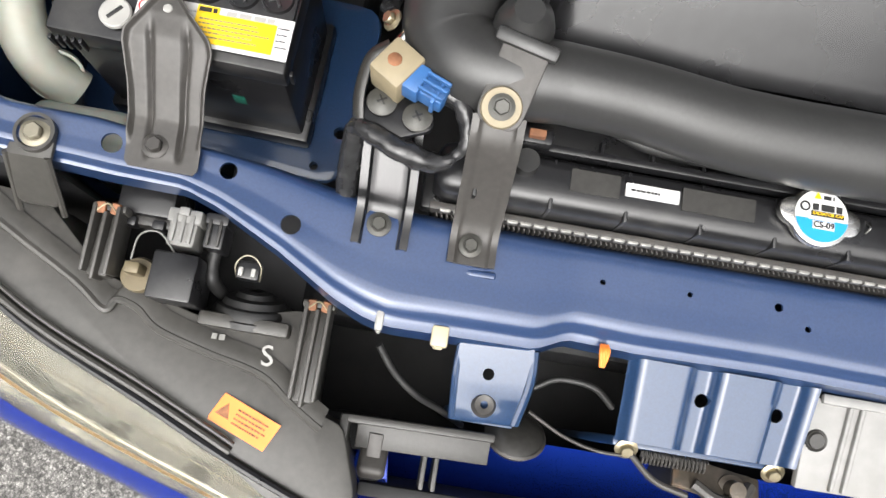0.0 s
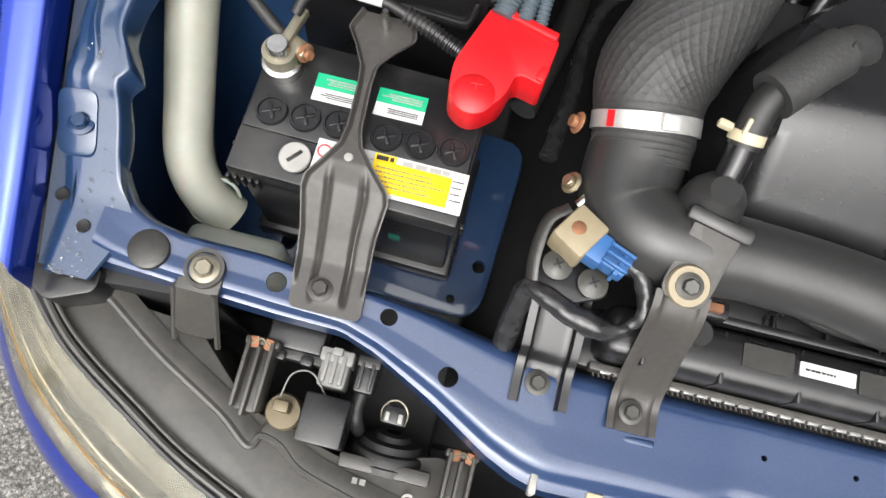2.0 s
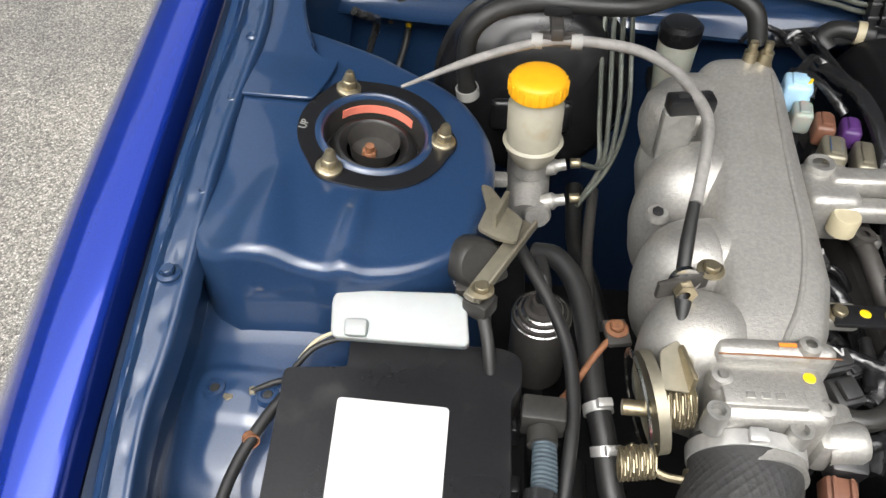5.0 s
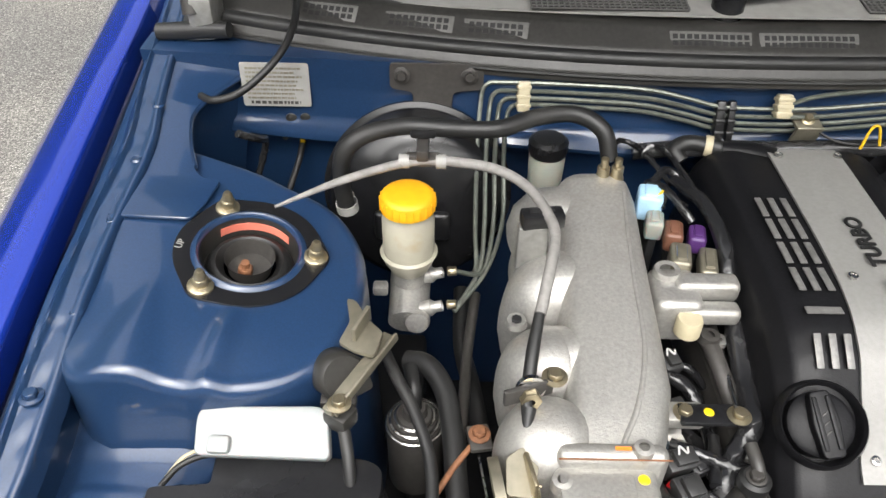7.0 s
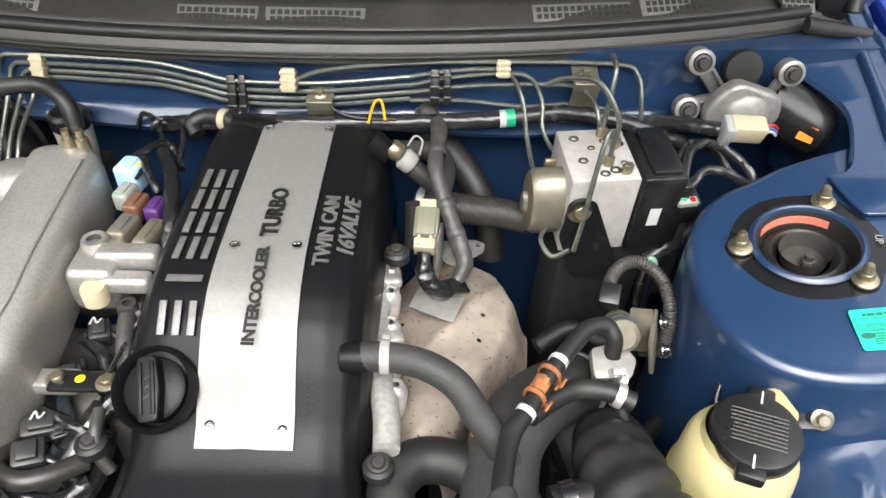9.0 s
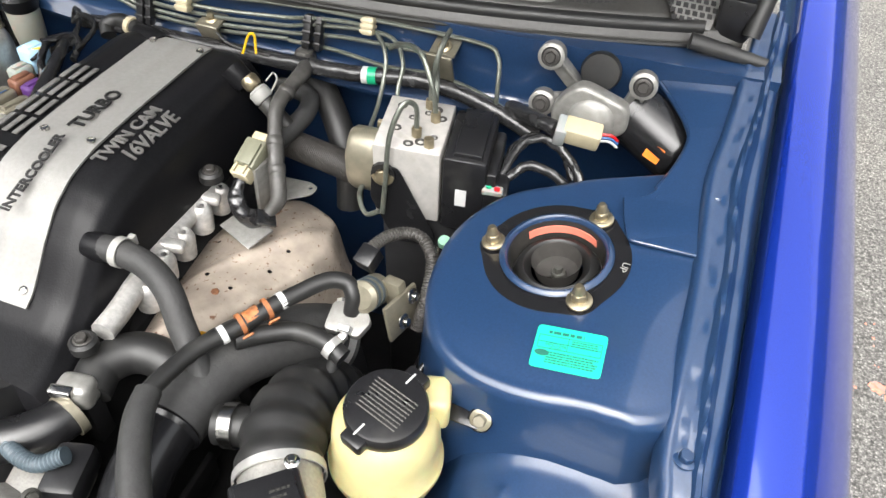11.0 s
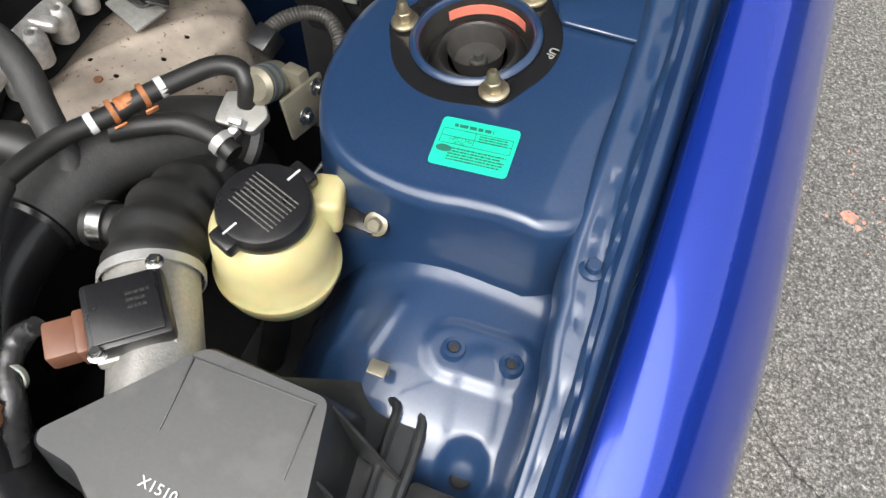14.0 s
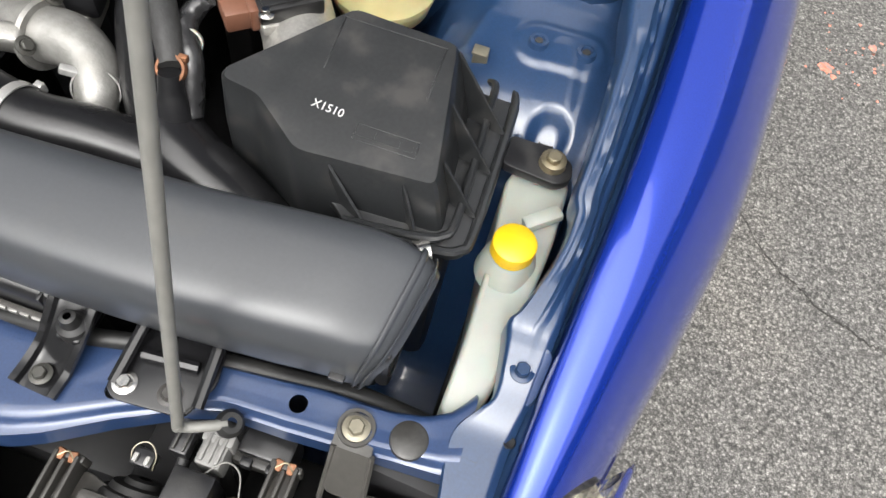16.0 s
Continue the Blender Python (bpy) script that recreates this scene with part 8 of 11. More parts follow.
MC = thing("master_cylinder", "cast alloy brake master cylinder with milky reservoir and yellow cap", "brake cylinder")
part("cylinder", tube([(-0.387, 0.830, 0.600), (-0.388, 0.77, 0.585), (-0.389, 0.715, 0.570)], [0.022, 0.0225, 0.021], 24, 4), ALLOY, MC)
part("end_cap", place(lathe([(0, 0.006), (0.012, 0.005), (0.014, 0.0), (0.0135, -0.01)], 24), pose(-0.379, 0.711, 0.576, 75, 0, 0)), ALLOY, MC)
part("flange", place(box(0.085, 0.012, 0.038, (0, 0, 0), 0.008, 3), pose(-0.388, 0.815, 0.622)), BLACK_PLASTIC, MC)
part("neck", lathe([(0.017, 0.65), (0.019, 0.60)], 24, (-0.388, 0.752, 0)), ALLOY, MC)
part("reservoir", lathe([(0.012, 0.612), (0.020, 0.620), (0.0265, 0.634), (0.0285, 0.640), (0.0285, 0.643), (0.0265, 0.644), (0.0265, 0.684), (0.024, 0.688), (0.023, 0.70)], 36, (-0.388, 0.748, 0)), BRAKE_RES, MC, "milky reservoir with dark fluid")
part("fluid_rim", lathe([(0.0275, 0.640), (0.0298, 0.642), (0.0275, 0.644)], 36, (-0.388, 0.748, 0)), BRAKE_RES, MC)
capm = part("cap", lathe([(0, 0.018), (0.020, 0.018), (0.025, 0.016), (0.0268, 0.013), (0.0272, 0.0), (0.024, -0.002)], 40, (-0.388, 0.748, 0.698)), AMBER, MC, "yellow screw cap")
for k in range(24):
    a = 2 * math.pi * k / 24
    part("grip", place(box(0.002, 0.002, 0.012, (0.0272, 0, 0), 0.0006), pose(-0.388, 0.748, 0.705, 0, 0, k * 15)), AMBER, capm)
for dy, dz in ((0.75, 0.595), (0.722, 0.573)):
    part("port", place(lathe([(0.008, -0.012), (0.009, 0.002), (0.006, 0.006), (0.006, 0.014)], 16), pose(-0.366, dy, dz + 0.012, 0, 75, 0)), ALLOY, MC)
    part("union", place(hexhead(0.0055, 0.010), pose(-0.348, dy, dz + 0.017, 0, 85, 0)), ZINC, MC)
part("side_stub", box(0.016, 0.014, 0.012, (-0.418, 0.735, 0.600), 0.003), ALLOY, MC)
PW = surface("coated_pipe", (0.13, 0.14, 0.12), 0.35, 0.5, 0, (150, 0.2), (40, (0.22, 0.21, 0.17), 0.6, 0.2), None)
for i, (x, z) in enumerate(((-0.314, 0.745), (-0.304, 0.735), (-0.294, 0.726), (-0.284, 0.718))):
    hose("brake_pipe", [(-0.340, 0.75 - 0.03 * (i % 2), 0.612 - 0.03 * (i % 2)), (-0.318 + 0.004 * i, 0.765, 0.60), (x - 0.004, 0.80 + 0.004 * i, 0.63), (x - 0.003, 0.86, 0.675), (x, 0.905, z - 0.02), (x + 0.006, 0.915, z), (x + 0.03, 0.914, z + 0.004), (-0.20, 0.908, z + 0.005), (-0.132, 0.902, z + 0.004), (-0.085, 0.898, z - 0.004), (-0.042, 0.895, z - 0.012), (0.05, 0.894, z - 0.012), (0.15, 0.898, z - 0.004)], 0.0026, PW, "dull steel brake pipe along the bulkhead", "brake pipe", "brake pipes", seg=8)
ends = [
    [(0.15, 0.898, 0.741), (0.20, 0.902, 0.748), (0.254, 0.904, 0.747), (0.276, 0.897, 0.72), (0.283, 0.86, 0.685), (0.290, 0.815, 0.672), (0.310, 0.795, 0.675), (0.318, 0.792, 0.676)],
    [(0.15, 0.898, 0.731), (0.20, 0.902, 0.74), (0.275, 0.904, 0.744), (0.298, 0.895, 0.72), (0.300, 0.875, 0.695), (0.310, 0.855, 0.68), (0.325, 0.84, 0.676)],
    [(0.15, 0.898, 0.722), (0.22, 0.902, 0.730), (0.30, 0.905, 0.732), (0.335, 0.895, 0.735), (0.350, 0.865, 0.735), (0.356, 0.848, 0.720), (0.357, 0.845, 0.705)],
    [(0.02, 0.895, 0.735), (0.06, 0.897, 0.748), (0.15, 0.903, 0.755), (0.26, 0.908, 0.757), (0.38, 0.914, 0.754), (0.405, 0.910, 0.744), (0.412, 0.895, 0.715), (0.415, 0.885, 0.67), (0.425, 0.86, 0.62)],
    [(0.15, 0.898, 0.712), (0.21, 0.900, 0.712), (0.28, 0.900, 0.706), (0.34, 0.90, 0.71), (0.41, 0.897, 0.695), (0.47, 0.885, 0.665)],
]
for p in ends:
    hose("brake_pipe", p, 0.0026, PW, "dull steel brake pipe bending down to the modulator", "brake pipe", "brake pipes", seg=8)
for x, y, z, m, w, h, lb in ((-0.266, 0.909, 0.735, CREAM, 0.014, 0.034, "cream plastic pipe clip"), (0.017, 0.890, 0.738, CREAM, 0.016, 0.026, "cream plastic pipe clip"), (0.253, 0.901, 0.752, CREAM, 0.014, 0.020, "cream plastic pipe clip"), (-0.048, 0.892, 0.718, BLACK_PLASTIC, 0.010, 0.044, "black plastic pipe clip"), (-0.036, 0.892, 0.718, BLACK_PLASTIC, 0.008, 0.044, "black plastic pipe clip"), (0.178, 0.897, 0.730, BLACK_PLASTIC, 0.010, 0.040, "black plastic pipe clip"), (0.192, 0.898, 0.730, BLACK_PLASTIC, 0.008, 0.040, "black plastic pipe clip")):
    c = thing("pipe_clip", lb + " on the brake pipes", "pipe clip", "pipe clips")
    part("block", place(box(w, 0.012, h, (0, 0, 0), 0.002), pose(x, y, z, -20, 0, 0)), m, c)
    for k in (-0.3, 0.0, 0.3):
        part("rib", place(box(w * 1.15, 0.014, 0.004, (0, 0, k * h), 0.001), pose(x, y, z, -20, 0, 0)), m, c)
hose("bulkhead_loom", [(-0.139, 0.885, 0.680), (-0.073, 0.882, 0.687), (0.032, 0.880, 0.690), (0.163, 0.882, 0.693), (0.248, 0.886, 0.697), (0.324, 0.894, 0.702), (0.393, 0.892, 0.693), (0.466, 0.885, 0.671)], 0.0095, WIRE, "thick tape-wrapped harness along the bulkhead", "wire harness")
tp = hose("marker_tape", [(0.259, 0.8868, 0.6975), (0.269, 0.888, 0.6985)], 0.0105, LABEL_GREEN, "green and white tape round the harness", "tape")
part("white_band", tube([(0.252, 0.8863, 0.697), (0.259, 0.8868, 0.6975)], 0.0103, 14), LABEL_WHITE, tp)
FB2 = thing("strut_bar_bracket", "T-shaped grey steel bracket on the bulkhead", "bracket", "bulkhead brackets")
o = rounded([(-0.416, 0.040), (-0.311, 0.040), (-0.311, 0.010), (-0.345, 0.006), (-0.348, -0.05), (-0.392, -0.05), (-0.390, 0.006), (-0.416, 0.010)], 0.006)
pt = part("plate", prism(o, -0.0015, 0.0015, 0.0006, 1), BRACKET, FB2)
pt.matrix_basis = pose(0, 0.914, 0.729, 84, 0, 0)
part("drop", place(box(0.046, 0.006, 0.05, (0, 0, 0), 0.002), pose(-0.370, 0.902, 0.660, 20, 0, 0)), BRACKET, FB2)
for x in (-0.402, -0.327):
    bolt((x, 0.911, 0.757), FB2, 0.006, BRACKET, (0, -1, 0.1))
for x, z, h in ((0.05, 0.705, 0.03), (0.345, 0.722, 0.055)):
    b2 = thing("loom_bracket", "dull zinc steel bracket holding the harness", "bracket", "bulkhead brackets")
    part("plate", place(box(0.030, 0.004, h, (0, 0, 0), 0.0015), pose(x, 0.885 if x < 0.2 else 0.893, z, 25, 0, 0)), SAND_METAL, b2)
    part("foot", place(box(0.030, 0.03, 0.004, (0, 0, 0), 0.0015), pose(x, 0.893 if x < 0.2 else 0.905, z + h * 0.42, 10, 0, 0)), SAND_METAL, b2)
    bolt((x, 0.893 if x < 0.2 else 0.902, z + h * 0.42 + 0.003), b2, 0.005, ZINC, (0, -0.5, 1))
ID = thing("identification_plate", "silver embossed identification plate on the bulkhead", "plate")
pl = part("plate", prism(rect(0.078, 0.052, 0.003), 0, 0.001, 0.0003, 1), PRINT_GREY, ID)
IDM = pose(-0.547, 0.9265, 0.735, 84, 0, 0)
pl.matrix_basis = IDM
bars(8, 0.066, 0.0022, 0.0028, IDM @ pose(0, 0.002, 0.0012), SAND_METAL, ID, seed=51, ragged=0.4)
bars(1, 0.060, 0.0035, 0.001, IDM @ pose(0, -0.021, 0.0012), BRACKET, ID, seed=52, ragged=0.1)
for x, z in ((-0.535, 0.690), (-0.518, 0.691)):
    g = tagged(part("grommet", place(lathe([(0, 0.003), (0.004, 0.003), (0.0065, 0.0015), (0.007, -0.002)], 18), pose(x, 0.930, z, 90, 0, 0)), GREY_PLASTIC), "small grey rubber bulkhead grommet", "grommet", "grommets")
for x, z, m in ((-0.554, 0.632, ZINC), (-0.533, 0.627, YELLOW), (-0.508, 0.633, ZINC)):
    g = tagged(part("bulkhead_stud", place(lathe([(0, 0.012), (0.003, 0.012), (0.0045, 0.006), (0.006, 0.0)], 14), pose(x, 0.972, z + 0.012, 90, 0, 0)), m), "small stud on the bulkhead", "stud", "bulkhead studs")
hose("clutch_hose", [(-0.533, 0.965, 0.637), (-0.537, 0.945, 0.62), (-0.545, 0.92, 0.60), (-0.555, 0.90, 0.57)], 0.004, RUBBER, "black hose at a yellow stud", "hose")
VH = hose("servo_vacuum_hose", [(-0.454, 0.789, 0.660), (-0.457, 0.783, 0.700), (-0.452, 0.779, 0.738), (-0.430, 0.785, 0.757), (-0.391, 0.797, 0.760), (-0.345, 0.797, 0.758), (-0.30, 0.800, 0.757), (-0.262, 0.818, 0.760), (-0.222, 0.826, 0.760), (-0.194, 0.812, 0.750), (-0.185, 0.800, 0.722)], 0.0088, RUBBER, "black rubber vacuum hose looping to the plenum", "hose")
band(Vector((-0.4545, 0.788, 0.668)), (-0.1, -0.1, 1), 0.0102, VH, 0.010, PRINT_GREY)
CR = thing("clutch_reservoir", "small grey reservoir with a black cap at the bulkhead", "reservoir")
part("body", lathe([(0.016, -0.05), (0.020, -0.01), (0.021, 0.02), (0.018, 0.025)], 28, (-0.236, 0.882, 0.655)), NECK, CR)
part("cap", lathe([(0, 0.016), (0.018, 0.016), (0.0225, 0.012), (0.0225, 0.0), (0.021, -0.004)], 28, (-0.236, 0.882, 0.682)), BLACK_PLASTIC, CR)
part("foot", box(0.03, 0.05, 0.02, (-0.236, 0.905, 0.605), 0.003), BRACKET, CR)
hose("cover_breather", [(-0.088, 0.865, 0.680), (-0.095, 0.875, 0.688), (-0.080, 0.882, 0.694), (-0.055, 0.876, 0.694), (-0.03, 0.868, 0.692)], 0.0095, RUBBER, "black breather hose behind the valve cover", "hose")
bc = thing("cover_outlet", "black breather outlet with a white clip", "breather outlet")
part("stub", tube([(-0.045, 0.870, 0.693), (-0.02, 0.862, 0.694), (0.005, 0.85, 0.692)], [0.010, 0.013, 0.016], 18), COVER_BLACK, bc)
part("clip", place(lathe([(0.0095, -0.004), (0.0118, -0.004), (0.0118, 0.004), (0.0095, 0.004)], 24), pose(-0.058, 0.877, 0.694, 0, 90, -15)), CREAM, bc)
hose("washer_hose", [(-0.527, 1.00, 0.812), (-0.518, 0.93, 0.807), (-0.528, 0.89, 0.79), (-0.553, 0.865, 0.77), (-0.576, 0.855, 0.758), (-0.598, 0.855, 0.753), (-0.614, 0.87, 0.75)], 0.0040, RUBBER, "black washer hose from the scuttle into the wing", "hose")
hose("wing_wire", [(-0.57, 0.83, 0.728), (-0.556, 0.85, 0.710), (-0.556, 0.88, 0.69), (-0.565, 0.89, 0.66), (-0.58, 0.88, 0.62)], 0.0042, WIRE, "black wire dropping beside the bulkhead", "wire")


# ---------------- hot side ----------------
HS = thing("heat_shield", "rust-speckled pressed steel exhaust heat shield", "heat shield")


def shield_point(u, v):
    y = 0.522 + 0.296 * v
    x0 = lerp_table([(0.522, 0.152), (0.58, 0.143), (0.70, 0.134), (0.76, 0.142), (0.818, 0.170)], y)
    x1 = lerp_table([(0.522, 0.200), (0.58, 0.222), (0.625, 0.246), (0.66, 0.268), (0.70, 0.288), (0.745, 0.292), (0.79, 0.272), (0.818, 0.230)], y)
    x = x0 + (x1 - x0) * u
    crease = 0.0035 * math.exp(-((x - 0.135 - 0.75 * (y - 0.60)) / 0.009) ** 2) + 0.0030 * math.exp(-((x - 0.205 - 0.75 * (y - 0.60)) / 0.010) ** 2)
    edge = soft(0.80, 1.0, u)
    return Vector((x, y, 0.546 + 0.020 * math.sin(math.pi * min(1, u * 1.1)) - 0.20 * max(0, y - 0.735) + crease * (1 - edge) - 0.060 * edge ** 1.4 - 0.03 * soft(0.93, 1.0, v) - 0.02 * soft(0.06, 0.0, v)))


sh = part("panel", sheet(shield_point, 60, 70, -0.0015), SHIELD, HS)
drill(sh, [(x, y, 0.56, 0.0026) for x, y in ((0.235, 0.707), (0.149, 0.699), (0.178, 0.712), (0.172, 0.640), (0.205, 0.632), (0.230, 0.672))], 0.08)
for x, y, z in ((0.194, 0.620, 0.5605), (0.189, 0.762, 0.5575)):
    part("rust_ring", lathe([(0.0, 0.0012), (0.0085, 0.0010), (0.0105, -0.0015)], 20, (x, y, z)), RUST, HS, "rusty washer")
    bolt((x, y, z + 0.0008), HS, 0.0050, RUST)
part("stay", box(0.04, 0.12, 0.32, (0.20, 0.67, 0.37), 0.004), DARK, HS)
TU = thing("turbo_housing", "turbocharger housing deep in the bay, coloured near-black as shade", "turbocharger")
# the whole housing takes the near-black shade colour
part("volute", place(lathe([(0.02, -0.03), (0.05, -0.028), (0.06, -0.015), (0.062, 0.0), (0.06, 0.015), (0.05, 0.028), (0.02, 0.03)], 40), pose(0.335, 0.61, 0.47, 0, 80, 20)), DARK, TU)
part("stay", box(0.05, 0.05, 0.26, (0.335, 0.62, 0.31), 0.004), DARK, TU)
hose("turbo_hose", [(0.335, 0.640, 0.530), (0.312, 0.622, 0.545), (0.278, 0.590, 0.558), (0.252, 0.548, 0.565), (0.243, 0.505, 0.563), (0.240, 0.470, 0.560)], [0.034, 0.034, 0.034, 0.034, 0.0335, 0.0325], SPONGE, "fat matt black turbo outlet hose", "hose", seg=28, clamps=(0.06,))
PI = thing("boost_pipe", "glossy black plastic boost pipe with a vent stub", "boost pipe")
part("pipe", tube([(0.241, 0.480, 0.560), (0.240, 0.445, 0.560), (0.248, 0.400, 0.557), (0.275, 0.350, 0.552), (0.305, 0.310, 0.545), (0.345, 0.275, 0.535), (0.40, 0.252, 0.520), (0.455, 0.235, 0.495), (0.49, 0.225, 0.46)], [0.029, 0.029, 0.0275, 0.026, 0.028, 0.033, 0.034, 0.033, 0.03], 32), GLOSS_BLACK, PI)
part("bead", place(lathe([(0.029, -0.004), (0.032, 0.0), (0.029, 0.004)], 36), pose(0.2405, 0.464, 0.560, 90, 0, 0)), GLOSS_BLACK, PI)
part("stub", tube([(0.335, 0.290, 0.55), (0.331, 0.300, 0.585), (0.330, 0.305, 0.60)], [0.018, 0.011, 0.009], 18), BLACK_PLASTIC, PI)
hose("boost_hose", [(0.06, 0.275, 0.548), (0.12, 0.268, 0.552), (0.18, 0.253, 0.553), (0.225, 0.247, 0.550), (0.28, 0.255, 0.545), (0.33, 0.26, 0.535)], 0.029, BLACK_PLASTIC, "satin black pipe with a bright clamp ahead of the engine", "boost pipe", seg=28, clamps=(0.55,))
hose("breather_line", [(0.353, 0.621, 0.600), (0.353, 0.627, 0.618), (0.344, 0.633, 0.628), (0.326, 0.626, 0.631), (0.306, 0.603, 0.628), (0.288, 0.578, 0.625), (0.270, 0.550, 0.620), (0.249, 0.515, 0.620), (0.240, 0.475, 0.622), (0.238, 0.455, 0.622)], 0.0085, RUBBER, "black printed rubber hose over the heat shield", "hose")
FJ = thing("hose_joiner", "corroded orange spring clips and joint on the black hose", "hose joiner")
JD = Vector((0.55, 0.83, 0.1)).normalized()
JT = Vector((0, 0, 1)).rotation_difference(JD).to_matrix().to_4x4()
CORRODED = surface("corroded_orange", (0.36, 0.13, 0.045), 0.6, 0.2, 0, (200, 0.3), (60, (0.18, 0.08, 0.04), 0.5, 0.3), (200, 0.3))
part("joint", crumple(tube([(0.274, 0.5585, 0.6215), (0.282, 0.571, 0.6235)], 0.0090, 14), 0.0006, 400), CORRODED, FJ)
for p in (Vector((0.2715, 0.5545, 0.621)), Vector((0.2865, 0.5775, 0.6245))):
    c = part("clip", lathe([(0.009, -0.0022), (0.0106, -0.0022), (0.0106, 0.0022), (0.009, 0.0022)], 22), CORRODED, FJ)
    c.matrix_basis = Matrix.Translation(p) @ JT
    for k in (-1, 1):
        e = part("ear", box(0.0022, 0.0045, 0.011, (0.0135, 0.004 * k, 0), 0.0007), CORRODED, c)
for p in (Vector((0.2625, 0.538, 0.6198)), Vector((0.2955, 0.590, 0.6265))):
    w = part("white_mark", lathe([(0.0086, -0.003), (0.0091, -0.003), (0.0091, 0.003), (0.0086, 0.003)], 20), LABEL_WHITE, FJ)
    w.matrix_basis = Matrix.Translation(p) @ JT
hose("side_hose", [(0.268, 0.545, 0.606), (0.287, 0.563, 0.603), (0.313, 0.580, 0.600), (0.343, 0.580, 0.598), (0.366, 0.573, 0.592)], 0.0095, RUBBER, "black rubber hose turning under the printed hose", "hose", seg=16, clamps=(0.86,))
hose("foam_hose", [(0.238, 0.460, 0.622), (0.246, 0.435, 0.622), (0.266, 0.400, 0.620), (0.292, 0.365, 0.616), (0.314, 0.335, 0.610), (0.328, 0.312, 0.600)], [0.0115, 0.0125, 0.013, 0.013, 0.0125, 0.010], SPONGE, "grey foam-sleeved hose beside the air box", "hose", seg=18)
oc = thing("hose_clip", "corroded orange spring clip at the hose end", "hose clamp")
part("ring", place(lathe([(0.0095, -0.004), (0.0118, -0.004), (0.0118, 0.004), (0.0095, 0.004)], 22), pose(0.3295, 0.309, 0.600, 40, 10, 0)), RUST, oc)
part("ear", box(0.012, 0.005, 0.006, (0.334, 0.318, 0.606), 0.001), RUST, oc)
ch = hose("coolant_hose", [(0.116, 0.566, 0.654), (0.142, 0.566, 0.656), (0.175, 0.562, 0.652), (0.203, 0.549, 0.643), (0.222, 0.533, 0.622), (0.245, 0.515, 0.592), (0.27, 0.49, 0.55)], 0.0130, SPONGE, "grey rubber hose from the valve cover", "hose", seg=18)
band(Vector((0.143, 0.566, 0.656)), (1, 0.0, 0.0), 0.0136, ch, 0.008, PRINT_GREY)
part("stub", place(lathe([(0.0125, -0.012), (0.0145, 0.0), (0.0125, 0.012)], 24), pose(0.118, 0.566, 0.654, 0, 90, 0)), COVER_BLACK, ch)
hose("radiator_hose", [(0.02, 0.385, 0.548), (0.07, 0.388, 0.556), (0.113, 0.400, 0.561), (0.141, 0.424, 0.562), (0.152, 0.447, 0.562)], 0.0205, BLACK_PLASTIC, "thick black coolant hose ahead of the engine", "hose", seg=22)
hose("radiator_hose", [(0.154, 0.468, 0.566), (0.151, 0.496, 0.571), (0.170, 0.520, 0.571), (0.203, 0.524, 0.564), (0.238, 0.512, 0.545)], 0.0205, RUBBER, "dusty brown-black coolant hose beside the heat shield", "hose", seg=22)
vc2 = thing("water_outlet", "pale oxidised alloy water outlet with a clamp", "water outlet")
part("casting", place(box(0.034, 0.026, 0.03, (0, 0, 0), 0.008, 3), pose(0.152, 0.460, 0.578, 0, 0, 10)), CAST_GREY, vc2)
part("clamp", place(lathe([(0.0205, -0.004), (0.0225, -0.004), (0.0225, 0.004), (0.0205, 0.004)], 30), pose(0.151, 0.444, 0.562, 90, 0, -14)), SAND_METAL, vc2)
part("screw", place(box(0.022, 0.010, 0.010, (0, 0, 0), 0.002), pose(0.148, 0.448, 0.590, 0, 0, 10)), STEEL, vc2)
part("leg", box(0.02, 0.02, 0.08, (0.150, 0.465, 0.54), 0.002), DARK, vc2)
TS = thing("throttle_sensor", "black plastic sensor block on pale alloy", "sensor")
part("block", place(box(0.034, 0.05, 0.03, (0, 0, 0), 0.006), pose(0.190, 0.395, 0.560, 0, 0, 15)), BLACK_PLASTIC, TS)
part("base", place(box(0.07, 0.06, 0.03, (0, 0, 0), 0.01), pose(0.165, 0.385, 0.535, 0, 0, 15)), ALLOY, TS)
part("leg", box(0.05, 0.05, 0.30, (0.165, 0.385, 0.38), 0.004), DARK, TS)
for p, r, m in (([(0.10, 0.42, 0.55), (0.13, 0.395, 0.57), (0.165, 0.388, 0.575), (0.19, 0.40, 0.585)], 0.008, CONDUIT), ([(0.12, 0.36, 0.53), (0.16, 0.345, 0.545), (0.2, 0.36, 0.55)], 0.007, WIRE)):
    hose("front_loom", p, r, m, "grey wiring conduit ahead of the engine", "wire harness", "front looms", ribs=260 if m is CONDUIT else 0, depth=0.001)
CM = thing("flexible_sleeve", "dark corrugated flexible steel sleeve behind the heat shield", "flexible sleeve")
part("sleeve", tube([(0.160, 0.830, 0.618), (0.211, 0.820, 0.619), (0.258, 0.813, 0.618), (0.288, 0.806, 0.616)], 0.0175, 24, 8, 420, 0.0012), BRACKET, CM)
part("end_ring", place(lathe([(0.0172, -0.004), (0.0192, -0.004), (0.0192, 0.004), (0.0172, 0.004)], 28), pose(0.166, 0.829, 0.618, 0, 90, -12)), CAST_GREY, CM)
hose("heater_hose", [(0.140, 0.950, 0.655), (0.165, 0.925, 0.655), (0.195, 0.900, 0.645), (0.225, 0.872, 0.620), (0.245, 0.852, 0.58), (0.25, 0.84, 0.53)], 0.0170, RUBBER, "black heater hose behind the engine", "hose", seg=18)
